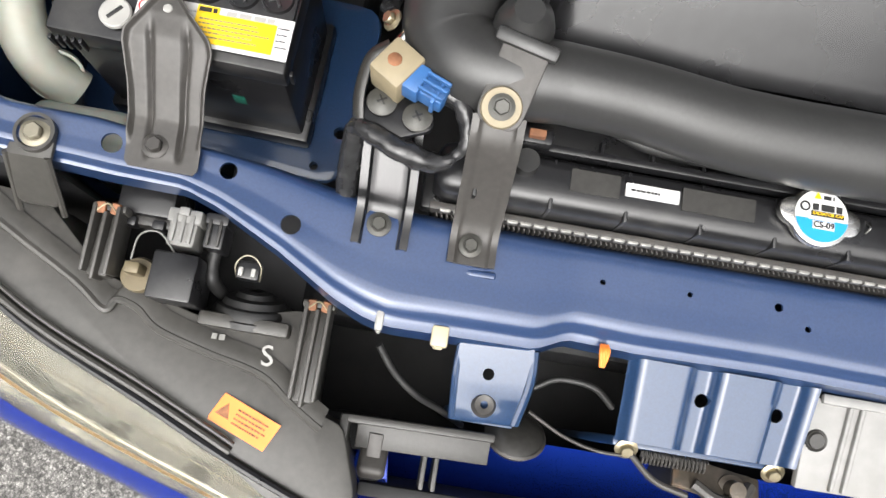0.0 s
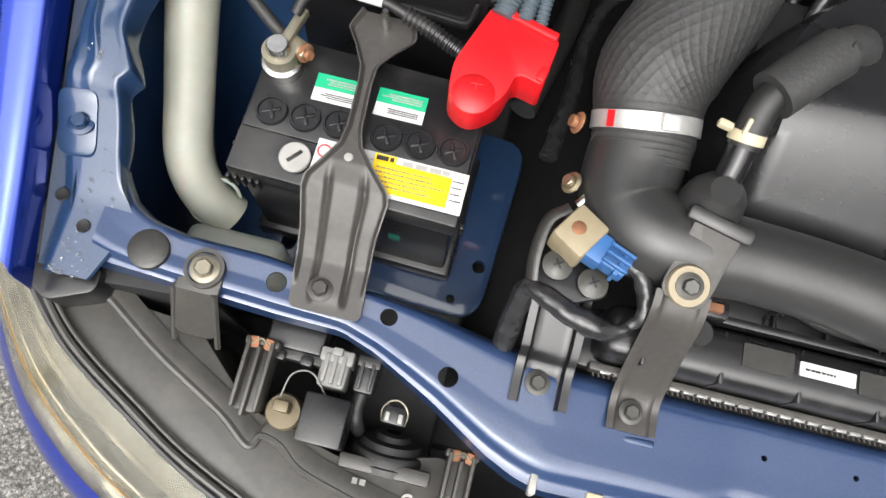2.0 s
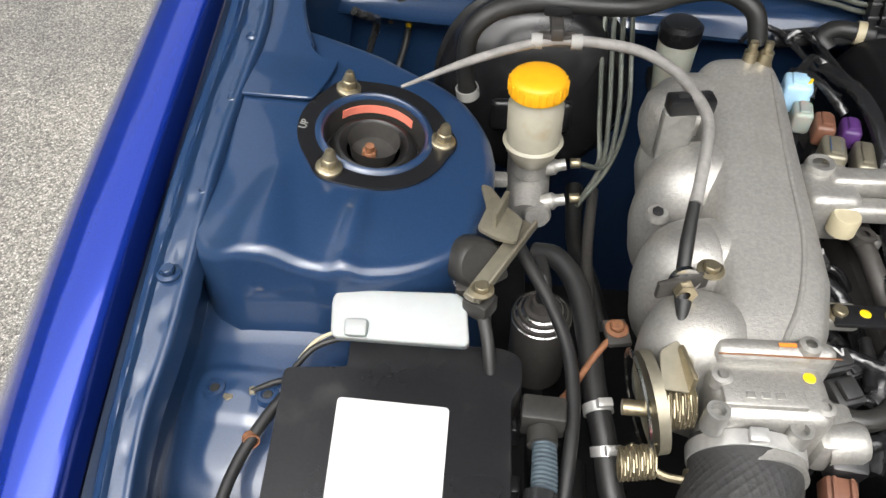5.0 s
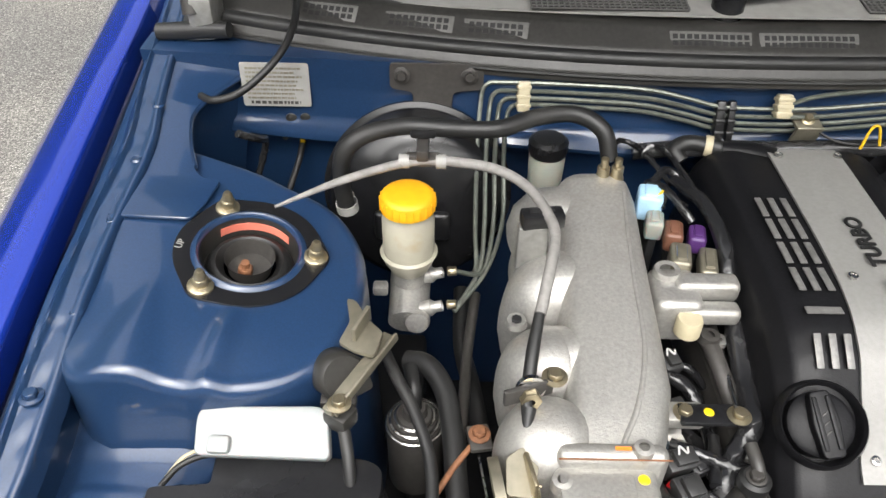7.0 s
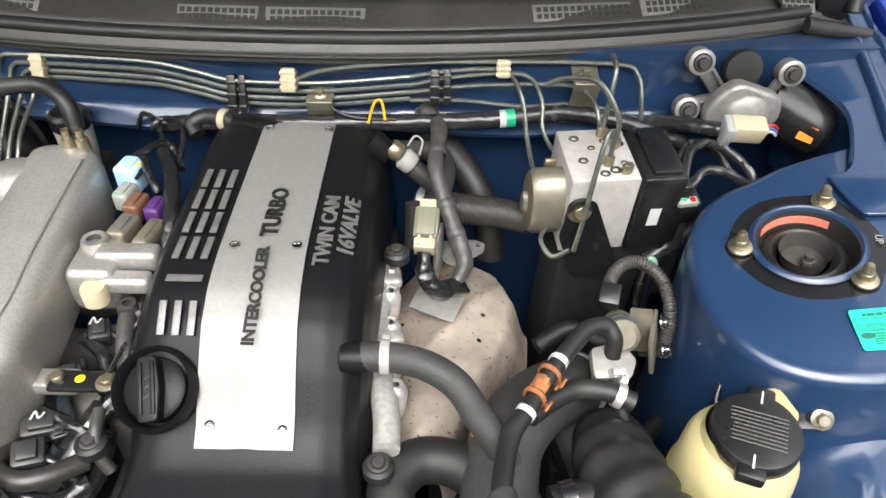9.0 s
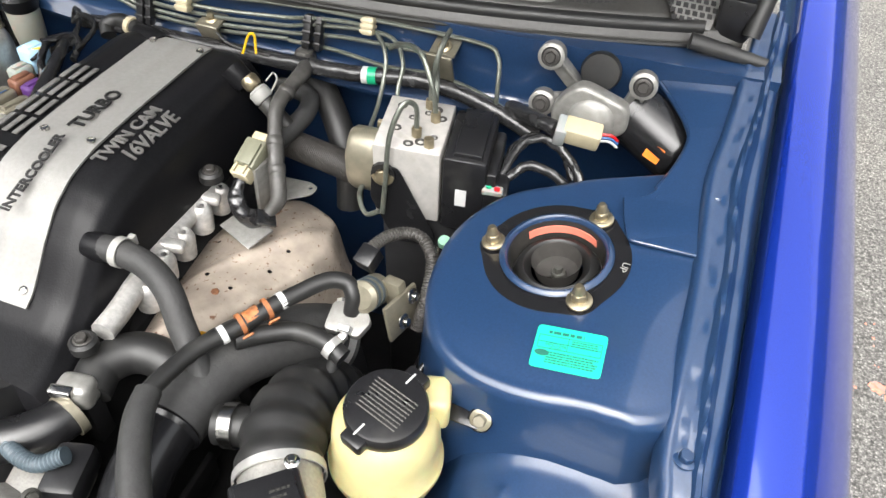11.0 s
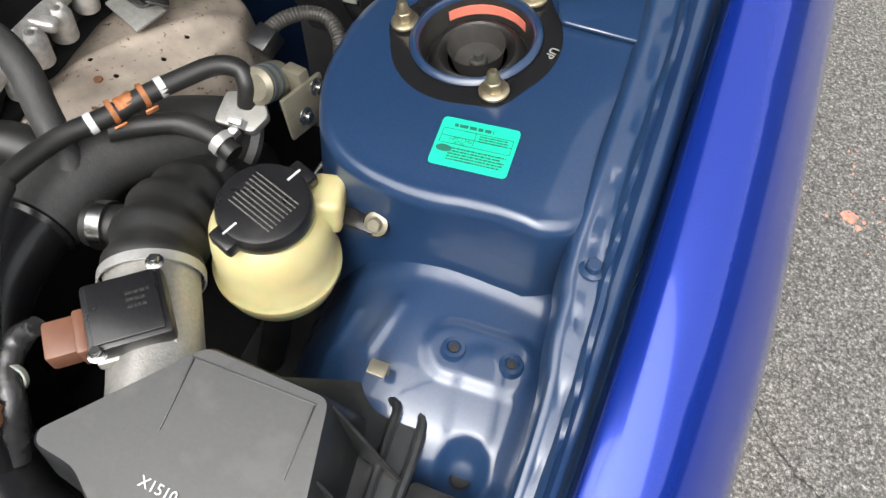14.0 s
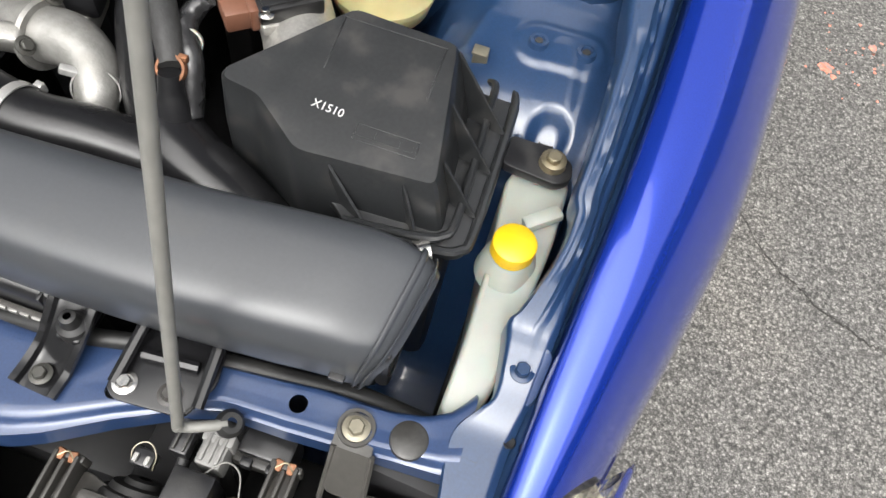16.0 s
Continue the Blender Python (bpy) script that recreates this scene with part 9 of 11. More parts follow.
hose("heater_hose", [(0.135, 0.892, 0.648), (0.160, 0.888, 0.652), (0.184, 0.876, 0.653), (0.192, 0.852, 0.650), (0.189, 0.824, 0.646), (0.181, 0.795, 0.640), (0.170, 0.772, 0.628)], 0.0115, SPONGE, "grey hose looping behind the valve cover", "hose", seg=18)
TAPE_GREY = surface("worn_grey_tape", (0.052, 0.050, 0.047), 0.42, 0, 0, (120, 0.25), (40, (0.10, 0.097, 0.09), 0.56, 0.2), (90, 0.6))
sl = thing("sensor_loom", "worn grey tape-wrapped sensor loom", "wire harness")
part("run", crumple(tube([(0.158, 0.905, 0.690), (0.172, 0.898, 0.692), (0.183, 0.872, 0.694), (0.183, 0.838, 0.692), (0.181, 0.808, 0.684), (0.188, 0.784, 0.668), (0.199, 0.762, 0.648), (0.209, 0.744, 0.628), (0.214, 0.732, 0.612), (0.206, 0.721, 0.600)], [0.008, 0.010, 0.0095, 0.0085, 0.0085, 0.0085, 0.009, 0.0095, 0.009, 0.007], 14), 0.0012, 120), TAPE_GREY, sl)
part("knot", crumple(lathe([(0, 0.014), (0.010, 0.010), (0.013, 0.0), (0.010, -0.010), (0, -0.013)], 18, (0.170, 0.900, 0.693)), 0.003, 90), TAPE_GREY, sl)
for k, (p, d) in enumerate((((0.1825, 0.826, 0.690), (0, -1, -0.2)), ((0.193, 0.774, 0.659), (0.4, -0.8, -0.6)), ((0.204, 0.753, 0.638), (0.4, -0.7, -0.7)))):
    rg = part("tape_end", lathe([(0.0092, -0.005), (0.0100, -0.004), (0.0100, 0.004), (0.0092, 0.005)], 18), TAPE_GREY, sl)
    rg.matrix_basis = Matrix.Translation(p) @ Vector((0, 0, 1)).rotation_difference(Vector(d)).to_matrix().to_4x4()
s2 = thing("sensor_loom", "crumpled black taped loom resting on the heat shield", "wire harness")
part("run", crumple(tube([(0.171, 0.728, 0.632), (0.172, 0.716, 0.618), (0.180, 0.708, 0.602), (0.193, 0.711, 0.594), (0.206, 0.721, 0.597)], [0.006, 0.0085, 0.010, 0.010, 0.007], 14), 0.0028, 110), TAPE, s2)
part("flap", crumple(place(box(0.022, 0.018, 0.005, (0, 0, 0), 0.001), pose(0.208, 0.712, 0.600, 20, 30, 40)), 0.002, 150), TAPE, s2)
OLIVE = surface("olive_plastic", (0.17, 0.17, 0.12), 0.5, 0, 0, (100, 0.1), (40, (0.24, 0.23, 0.17), 0.6, 0.2), (200, 0.05))
OS = thing("oxygen_sensor_plug", "olive plastic sensor connector with a cream end", "connector")
OSM = pose(0.173, 0.754, 0.644, 24, 0, -4)
part("body", place(join(box(0.026, 0.036, 0.022, (0, 0.002, 0), 0.003), box(0.020, 0.030, 0.006, (0, 0, 0.012), 0.002)), OSM), OLIVE, OS)
part("end", place(box(0.022, 0.012, 0.020, (0, -0.022, 0), 0.002), OSM), CREAM, OS)
part("end", place(box(0.018, 0.010, 0.014, (0, 0.025, 0.002), 0.002), OSM), CREAM, OS)
for k in (-0.006, 0.006):
    part("latch", place(box(0.003, 0.012, 0.004, (k, -0.020, 0.011), 0.0008), OSM), CREAM, OS)
part("blue_wire", tube([(0.168, 0.728, 0.632), (0.167, 0.722, 0.625), (0.169, 0.716, 0.616)], 0.0018, 6), BLUE_PLASTIC, OS)
part("stay_plate", place(box(0.050, 0.036, 0.003, (0, 0, 0), 0.001), pose(0.186, 0.704, 0.584, 8, 4, -22)), CAST_GREY, OS)
part("riser", place(box(0.006, 0.030, 0.06, (0, 0, 0), 0.002), pose(0.186, 0.752, 0.612, 0, 0, -10)), CAST_GREY, OS)
tabp = part("bracket_tab", prism(rounded([(0.190, 0.785), (0.190, 0.752), (0.205, 0.742), (0.236, 0.768), (0.238, 0.782), (0.226, 0.788)], 0.005), 0.598, 0.6005, 0.0008), CAST_GREY, OS)
drill(tabp, [(0.230, 0.778, 0.599, 0.003)], 0.02)
BE = thing("brass_sender", "brass sender with a white collar at the cover's corner", "sender")
BD = Vector((0.75, -0.12, -0.62)).normalized()
BT2 = Vector((0, 0, 1)).rotation_difference(BD).to_matrix().to_4x4()
for nm, at, prof, m in (("stub", (0.122, 0.830, 0.690), [(0.015, -0.016), (0.0135, 0.004), (0.011, 0.010)], COVER_BLACK), ("elbow", (0.1370, 0.8270, 0.6905), [(0.0085, -0.008), (0.0105, -0.005), (0.0105, 0.004), (0.0085, 0.007)], ZINC), ("collar", (0.1500, 0.8235, 0.6800), [(0.0, -0.008), (0.0095, -0.008), (0.0125, -0.005), (0.0125, 0.005), (0.0105, 0.008), (0.0, 0.008)], PRINT_GREY), ("barrel", (0.162, 0.8205, 0.668), [(0.0105, -0.008), (0.0105, 0.030), (0, 0.032)], GREY_PLASTIC)):
    q = part(nm, lathe(prof, 24), m, BE)
    q.matrix_basis = Matrix.Translation(at) @ BT2
part("wire_clip", tube([(0.150, 0.838, 0.690), (0.158, 0.842, 0.700), (0.166, 0.836, 0.697), (0.163, 0.826, 0.686)], 0.0012, 6), PRINT_GREY, BE)
part("socket", place(lathe([(0.0115, 0.0), (0.012, -0.05)], 20), pose(0.160, 0.800, 0.640, -20, 0, 0)), GREY_PLASTIC, BE)
hose("loose_wire", [(0.105, 0.866, 0.700), (0.112, 0.872, 0.722), (0.120, 0.872, 0.724), (0.124, 0.865, 0.705)], 0.0016, YELLOW, "thin yellow wire loop above the cover", "wire", seg=6)
hose("loose_wire", [(0.055, 0.885, 0.715), (0.075, 0.875, 0.706), (0.10, 0.872, 0.702), (0.135, 0.875, 0.70)], 0.0016, RUBBER, "thin black wire above the cover", "wire", seg=6)

# anti-lock modulator
AB = thing("abs_modulator", "alloy anti-lock brake modulator with motor drum and black control box", "brake modulator")
AM = pose(0.3485, 0.8065, 0.6585, 7, 0, 7) @ Matrix.Diagonal((1, 0.80, 1.22, 1))
for nm, bm, m, lb in (
    ("valve_block", box(0.072, 0.102, 0.084, (0, 0, 0), 0.002), surface("milled_alloy", (0.44, 0.425, 0.40), 0.5, 0.25, 0, (90, 0.12), (45, (0.30, 0.28, 0.24), 0.58, 0.2), (300, 0.3)), "milled alloy block with drillings"),
    ("motor", place(lathe([(0, 0.026), (0.010, 0.026), (0.012, 0.022), (0.030, 0.020), (0.034, 0.014), (0.034, -0.02)], 36), pose(-0.050, -0.012, -0.002, 0, -90, 0)), SAND_METAL, "brassy motor drum"),
    ("control_box", box(0.046, 0.100, 0.088, (0.062, -0.004, -0.002), 0.004), BLACK_PLASTIC, "black plastic control box"),
    ("box_lid", box(0.012, 0.088, 0.070, (0.090, -0.006, -0.006), 0.004), BLACK_PLASTIC, ""),
    ("box_cover", box(0.030, 0.090, 0.006, (0.064, -0.002, 0.0435), 0.002), BLACK_PLASTIC, ""),
    ("label", box(0.012, 0.0006, 0.020, (0.060, -0.0545, -0.002), 0), LABEL_WHITE, "small white printed label"),
    ("foot", box(0.10, 0.09, 0.42, (0.02, 0.0, -0.25), 0.004), DARK, ""),
):
    p = part(nm, bm, m, AB, lb)
    p.matrix_basis = AM
for x, y, d in ((-0.020, 0.032, 0.004), (-0.005, 0.012, 0.003), (0.012, -0.032, 0.0045), (0.024, -0.020, 0.003), (-0.018, -0.012, 0.004), (0.018, 0.034, 0.0045), (0.026, 0.018, 0.004), (0.010, 0.025, 0.003), (0.0, -0.038, 0.004)):
    p = part("drilling", lathe([(d * 0.4, -0.0005), (d, 0.0003), (d * 1.3, 0.0008), (d * 1.4, 0.0)], 18), BRACKET, AB)
    p.matrix_basis = AM @ pose(x, y, 0.0422)
for x, y in ((0.006, -0.022), (0.020, 0.012), (0.010, 0.036), (0.022, -0.038)):
    p = part("union", hexhead(0.006, 0.010), ZINC, AB)
    p.matrix_basis = AM @ pose(x, y, 0.042)
for y, z in ((0.028, 0.018), (-0.010, 0.022)):
    p = part("side_union", hexhead(0.006, 0.012), ZINC, AB)
    p.matrix_basis = AM @ pose(-0.036, y, z, 0, -90, 0)
for pts in ([(0.006, -0.022, 0.050), (0.005, -0.023, 0.075), (-0.006, -0.034, 0.080), (-0.016, -0.055, 0.055), (-0.020, -0.064, 0.01), (-0.024, -0.068, -0.03)], [(0.020, 0.012, 0.050), (0.016, 0.014, 0.075), (-0.004, 0.045, 0.095), (-0.03, 0.075, 0.085), (-0.045, 0.085, 0.075)], [(0.010, 0.036, 0.050), (0.012, 0.040, 0.08), (0.018, 0.06, 0.10), (0.02, 0.09, 0.10)], [(-0.028, -0.066, -0.03), (-0.045, -0.062, -0.04), (-0.056, -0.045, -0.03), (-0.050, -0.04, -0.012)]):
    p = part("pipe", tube(pts, 0.0028, 8), PW, AB)
    p.matrix_basis = AM
p = part("front_bracket", prism(rounded([(-0.036, 0.022), (-0.008, 0.022), (0.034, -0.06), (0.028, -0.075), (-0.014, -0.075), (-0.040, -0.02)], 0.006), -0.0015, 0.0015, 0.0006, 1), GLOSS_BLACK, AB, "black steel mounting bracket")
p.matrix_basis = AM @ pose(0, -0.055, 0.0, 90, 0, 0)
ear = AM @ Vector((-0.024, -0.057, 0.012))
bolt(ear, AB, 0.008, ZINC, (0.1, -1, 0.15))
p = part("rubber_ear", place(lathe([(0.008, -0.003), (0.013, -0.003), (0.013, 0.003), (0.008, 0.003)], 24), pose(0, 0, 0, 90, 0, 0)), RUBBER, AB)
p.matrix_basis = AM @ pose(-0.024, -0.056, 0.012)
AP = thing("abs_plug", "black wiring plug with red and green marks", "connector")
part("body", place(box(0.026, 0.030, 0.034, (0, 0, 0), 0.004), pose(0.447, 0.790, 0.655, 15, 0, 10)), BLACK_PLASTIC, AP)
part("tab", place(box(0.022, 0.010, 0.008, (0, 0, 0), 0.002), pose(0.446, 0.776, 0.668, 15, 0, 10)), MILKY, AP)
part("red_mark", place(lathe([(0, 0.002), (0.003, 0.0015), (0.0032, 0)], 12), pose(0.451, 0.775, 0.672)), RED, AP)
part("green_mark", place(lathe([(0, 0.002), (0.003, 0.0015), (0.0032, 0)], 12), pose(0.442, 0.776, 0.672)), LABEL_GREEN, AP)
part("stem", box(0.02, 0.02, 0.12, (0.447, 0.795, 0.585), 0.003), DARK, AP)
for k, pts in enumerate(([(0.447, 0.800, 0.668), (0.458, 0.835, 0.690), (0.480, 0.850, 0.695), (0.506, 0.845, 0.686), (0.530, 0.825, 0.668), (0.536, 0.80, 0.64)], [(0.450, 0.795, 0.665), (0.470, 0.815, 0.680), (0.495, 0.818, 0.678), (0.520, 0.815, 0.665), (0.538, 0.812, 0.65)], [(0.444, 0.805, 0.665), (0.452, 0.840, 0.682), (0.470, 0.865, 0.685), (0.500, 0.868, 0.672), (0.52, 0.85, 0.65)])):
    hose("abs_cable", pts, 0.0052, WIRE, "glossy black taped cable to the modulator", "cable", "modulator cables", seg=10)

# wiper motor
WM = thing("wiper_motor", "cast alloy wiper motor with black drum and cream plug", "wiper motor")
wm_out = rounded([(0.476, 0.716), (0.487, 0.738), (0.505, 0.755), (0.537, 0.745), (0.560, 0.737), (0.562, 0.708), (0.545, 0.696), (0.515, 0.697), (0.483, 0.694)], 0.012)
gc = prism([(x, z) for x, z in wm_out], -0.008, 0.012, 0.005, 3)
part("gear_case", place(gc, Matrix.Translation((0, 0.885, 0)) @ pose(0, 0, 0, 90, 0, 0)), CAST_GREY, WM)
part("gear_boss", place(lathe([(0, 0.008), (0.020, 0.007), (0.025, 0.003), (0.027, -0.004)], 32), pose(0.522, 0.873, 0.716, 82, 0, 0)), CAST_GREY, WM)
for a, m in (((0.466, 0.898, 0.768), (0.498, 0.885, 0.728)), ((0.566, 0.896, 0.758), (0.550, 0.884, 0.705)), ((0.464, 0.898, 0.710), (0.500, 0.885, 0.712))):
    p, q = Vector(a), Vector(m)
    d = (q - p)
    web = box(d.length, 0.017, 0.008, (d.length / 2, 0, 0), 0.003, 2)
    rib = box(d.length, 0.004, 0.016, (d.length / 2, 0.007, 0), 0.0015)
    ang = math.atan2(d.z, d.x)
    for nm, w in (("arm", web), ("arm_rib", rib)):
        part(nm, place(w, Matrix.Translation(p) @ Matrix.Rotation(-ang, 4, "Y") @ Matrix.Rotation(radians(90), 4, "X") @ Matrix.Rotation(math.atan2(-d.y, d.length), 4, "Y")), CAST_GREY, WM)
    part("eye", place(lathe([(0.006, -0.008), (0.0145, -0.008), (0.0145, 0.007), (0.012, 0.009), (0.006, 0.009)], 24), Matrix.Translation(p) @ pose(0, 0, 0, 76, 0, 0)), CAST_GREY, WM)
    part("bush", place(lathe([(0.0075, 0.009), (0.0095, 0.0105), (0.0105, 0.009)], 24), Matrix.Translation(p) @ pose(0, 0, 0, 76, 0, 0)), RUBBER, WM)
    bolt((a[0], a[1] - 0.008, a[2] + 0.002), WM, 0.0065, BRACKET, (0, -0.96, 0.26))
part("drum", tube([(0.556, 0.914, 0.716), (0.582, 0.906, 0.704), (0.619, 0.894, 0.688), (0.629, 0.890, 0.684)], [0.034, 0.034, 0.034, 0.026], 36), GLOSS_BLACK, WM, "black motor drum")
part("tag", place(box(0.018, 0.018, 0.0012, (0, 0, 0), 0), pose(0.595, 0.8672, 0.6985, 76, 14, -16)), LABEL_ORANGE, WM, "orange sticker")
part("spindle", place(lathe([(0, 0.006), (0.020, 0.004), (0.022, -0.004)], 28), pose(0.519, 0.906, 0.756, 76, 0, 0)), RUBBER, WM)
part("plug", place(box(0.040, 0.022, 0.024, (0, 0, 0), 0.003), pose(0.518, 0.852, 0.712, 20, 5, 4)), CREAM, WM, "cream connector plug")
part("plug_end", place(box(0.012, 0.024, 0.026, (0, 0, 0), 0.002), pose(0.496, 0.850, 0.711, 20, 5, 4)), WHITE_PLASTIC, WM)
for dz, m in ((0.004, RED), (0.0, BLUE_PLASTIC), (-0.004, LABEL_WHITE)):
    part("lead", tube([(0.538, 0.852, 0.712 + dz), (0.548, 0.854, 0.712 + dz), (0.556, 0.858, 0.705 + dz)], 0.0016, 6), m, WM)
hose("wiper_lead", [(0.490, 0.852, 0.710), (0.470, 0.862, 0.708), (0.450, 0.880, 0.70), (0.43, 0.90, 0.69)], [0.009, 0.008, 0.009, 0.010], WIRE, "black sleeved wiper motor lead", "wire")

MINT_PALE = surface("pale_mint_rubber", (0.22, 0.42, 0.30), 0.5)
# boost solenoid on the tower side
BSV = thing("boost_solenoid", "olive and white boost control valve on a steel bracket", "solenoid valve")
part("body", place(lathe([(0, 0.022), (0.012, 0.022), (0.0165, 0.018), (0.0165, -0.014), (0.0, -0.016)], 28), pose(0.363, 0.645, 0.610, 62, 0, -6)), SAND_METAL, BSV)
for dz in (0.002, 0.012):
    part("band", place(lathe([(0.0166, dz - 0.0025), (0.0170, dz - 0.0025), (0.0170, dz + 0.0025), (0.0166, dz + 0.0025)], 28), pose(0.363, 0.645, 0.610, 62, 0, -6)), CONDUIT, BSV)
part("flange", place(prism(rounded([(-0.022, -0.016), (0.014, -0.020), (0.024, -0.002), (0.012, 0.018), (-0.018, 0.014)], 0.005), -0.006, 0.006, 0.002), pose(0.352, 0.617, 0.596, 20, 0, 10)), CAST_GREY, BSV, "white cast flange")
part("plug", place(box(0.020, 0.022, 0.020, (0, 0, 0), 0.002), pose(0.352, 0.667, 0.634, 25, 0, -14)), BLACK_PLASTIC, BSV)
part("bracket", place(box(0.005, 0.048, 0.044, (0, 0, 0), 0.002), pose(0.398, 0.644, 0.596, 0, -12, -18)), SAND_METAL, BSV)
part("bracket_lip", place(box(0.022, 0.012, 0.05, (0, 0, 0), 0.002), pose(0.388, 0.655, 0.600, 0, -12, -18)), SAND_METAL, BSV)
for y, z in ((0.655, 0.612), (0.632, 0.598)):
    bolt((0.404, y, z), BSV, 0.005, STEEL, (1, -0.2, 0.3))
part("arm", box(0.05, 0.012, 0.006, (0.415, 0.655, 0.570), 0.001), BRACKET, BSV)
hose("solenoid_conduit", [(0.351, 0.672, 0.640), (0.359, 0.690, 0.643), (0.375, 0.706, 0.643), (0.394, 0.708, 0.640), (0.411, 0.692, 0.630), (0.416, 0.665, 0.610), (0.412, 0.65, 0.57)], 0.0068, BRACKET, "grey corrugated conduit to the solenoid", "conduit", ribs=300, depth=0.001)
hose("vacuum_line", [(0.354, 0.606, 0.594), (0.355, 0.590, 0.588), (0.357, 0.560, 0.580), (0.359, 0.525, 0.568), (0.36, 0.505, 0.555)], 0.0065, RUBBER, "black rubber vacuum line to the solenoid", "hose", clamps=(0.05,))
fs = thing("green_stopper", "small round mint green stopper beside the tower", "stopper")
part("head", place(lathe([(0, 0.004), (0.006, 0.003), (0.0072, 0.0), (0.007, -0.02)], 18), pose(0.410, 0.735, 0.618, 20, 0, 0)), MINT_PALE, fs)
part("neck", place(lathe([(0.008, 0.0), (0.009, -0.03), (0.006, -0.08)], 18), pose(0.410, 0.737, 0.612)), STEEL, fs)

# power steering
VENT_PRINT = surface("worn_grey_print", (0.13, 0.128, 0.12), 0.6, 0, 0, (200, 0.3), None, None)
PS = thing("steering_reservoir", "yellowed translucent fluid reservoir with a black printed cap", "fluid reservoir")
PM = pose(0.437, 0.507, 0.0, 0, 0, 0)
p = part("body", lathe([(0.02, 0.538), (0.038, 0.541), (0.047, 0.550), (0.0500, 0.562), (0.0515, 0.566), (0.0515, 0.571), (0.0480, 0.575), (0.0472, 0.602), (0.0455, 0.618), (0.041, 0.628), (0.036, 0.632), (0.0345, 0.642)], 48), TANK, PS)
p.matrix_basis = PM
cp = part("cap", lathe([(0, 0.0115), (0.030, 0.0115), (0.0335, 0.0105), (0.0350, 0.008), (0.0352, -0.003), (0.034, -0.005)], 48), BLACK_PLASTIC, PS, "black screw cap with print")
CAPM = pose(0.439, 0.503, 0.643, 5, -3, 0)
cp.matrix_basis = CAPM
for a in (68, 248):
    lug = part("lug", box(0.022, 0.014, 0.013, (0, 0, 0), 0.003), BLACK_PLASTIC, PS)
    lug.matrix_basis = CAPM @ pose(0, 0, 0, 0, 0, a - 90) @ pose(0, 0.036, 0.003)
    tick = part("tick", box(0.0016, 0.012, 0.0006, (0, 0, 0), 0), LABEL_WHITE, PS)
    tick.matrix_basis = CAPM @ pose(0, 0, 0, 0, 0, a - 90) @ pose(0, 0.030, 0.0121)
bars(9, 0.044, 0.0010, 0.0026, CAPM @ pose(0, 0, 0.0121, 0, 0, 160), VENT_PRINT, PS, seed=61, ragged=0.25)
nk = part("side_filler", place(box(0.026, 0.034, 0.036, (0, 0, 0), 0.006, 3), pose(0.470, 0.538, 0.624, 0, 0, 15)), TANK, PS)
part("bracket", place(box(0.036, 0.014, 0.004, (0, 0, 0), 0.001), pose(0.494, 0.537, 0.618, 20, -8, -8)), GLOSS_BLACK, PS)
part("bracket_ear", place(lathe([(0.004, 0.002), (0.011, 0.002), (0.011, -0.002), (0.004, -0.002)], 24), pose(0.511, 0.5365, 0.622, 55, -10, 0)), GLOSS_BLACK, PS)
bolt((0.5115, 0.5345, 0.6245), PS, 0.0060, SAND_METAL, (-0.1, -0.8, 0.6))
part("hose_tail", tube([(0.427, 0.510, 0.542), (0.425, 0.508, 0.47), (0.41, 0.50, 0.38), (0.40, 0.48, 0.30)], 0.014, 14), RUBBER, PS)
hose("steering_stay", [(0.440, 0.560, 0.590), (0.440, 0.575, 0.600), (0.455, 0.605, 0.622)], 0.003, GLOSS_BLACK, "thin black wire stay by the tower", "stay")

# compressor neck behind the inlet pipe
CN = thing("compressor_neck", "grey cast alloy neck with a hose clamp behind the duct", "alloy casting")
part("casting", tube([(0.135, 0.352, 0.535), (0.170, 0.342, 0.545), (0.205, 0.340, 0.550), (0.232, 0.328, 0.548), (0.246, 0.308, 0.540), (0.25, 0.29, 0.525)], [0.026, 0.026, 0.025, 0.022, 0.019, 0.018], 28, 8), CAST_GREY, CN)
part("flange", place(lathe([(0.022, -0.004), (0.032, -0.004), (0.0335, 0.0), (0.032, 0.004), (0.022, 0.004)], 32), pose(0.178, 0.341, 0.546, 0, 84, -8)), CAST_GREY, CN)
for dy, dz in ((0.020, 0.030), (-0.030, 0.016)):
    bolt((0.184, 0.341 + dy, 0.546 + dz), CN, 0.0055, SCREW_GREY, (0.8, 0.0, 0.6))
part("clamp", place(lathe([(0.0192, -0.006), (0.0208, -0.006), (0.0208, 0.006), (0.0192, 0.006)], 32), pose(0.246, 0.308, 0.540, 66, 0, 28)), CLAMP_STEEL, CN, "steel worm clamp")
part("clamp_screw", place(box(0.016, 0.008, 0.008, (0, 0, 0), 0.002), pose(0.228, 0.304, 0.558, 0, 20, 20)), CLAMP_STEEL, CN)
part("pad", place(box(0.040, 0.020, 0.030, (0, 0, 0), 0.005, 3), pose(0.158, 0.318, 0.556, 20, 0, 12)), CAST_GREY, CN)

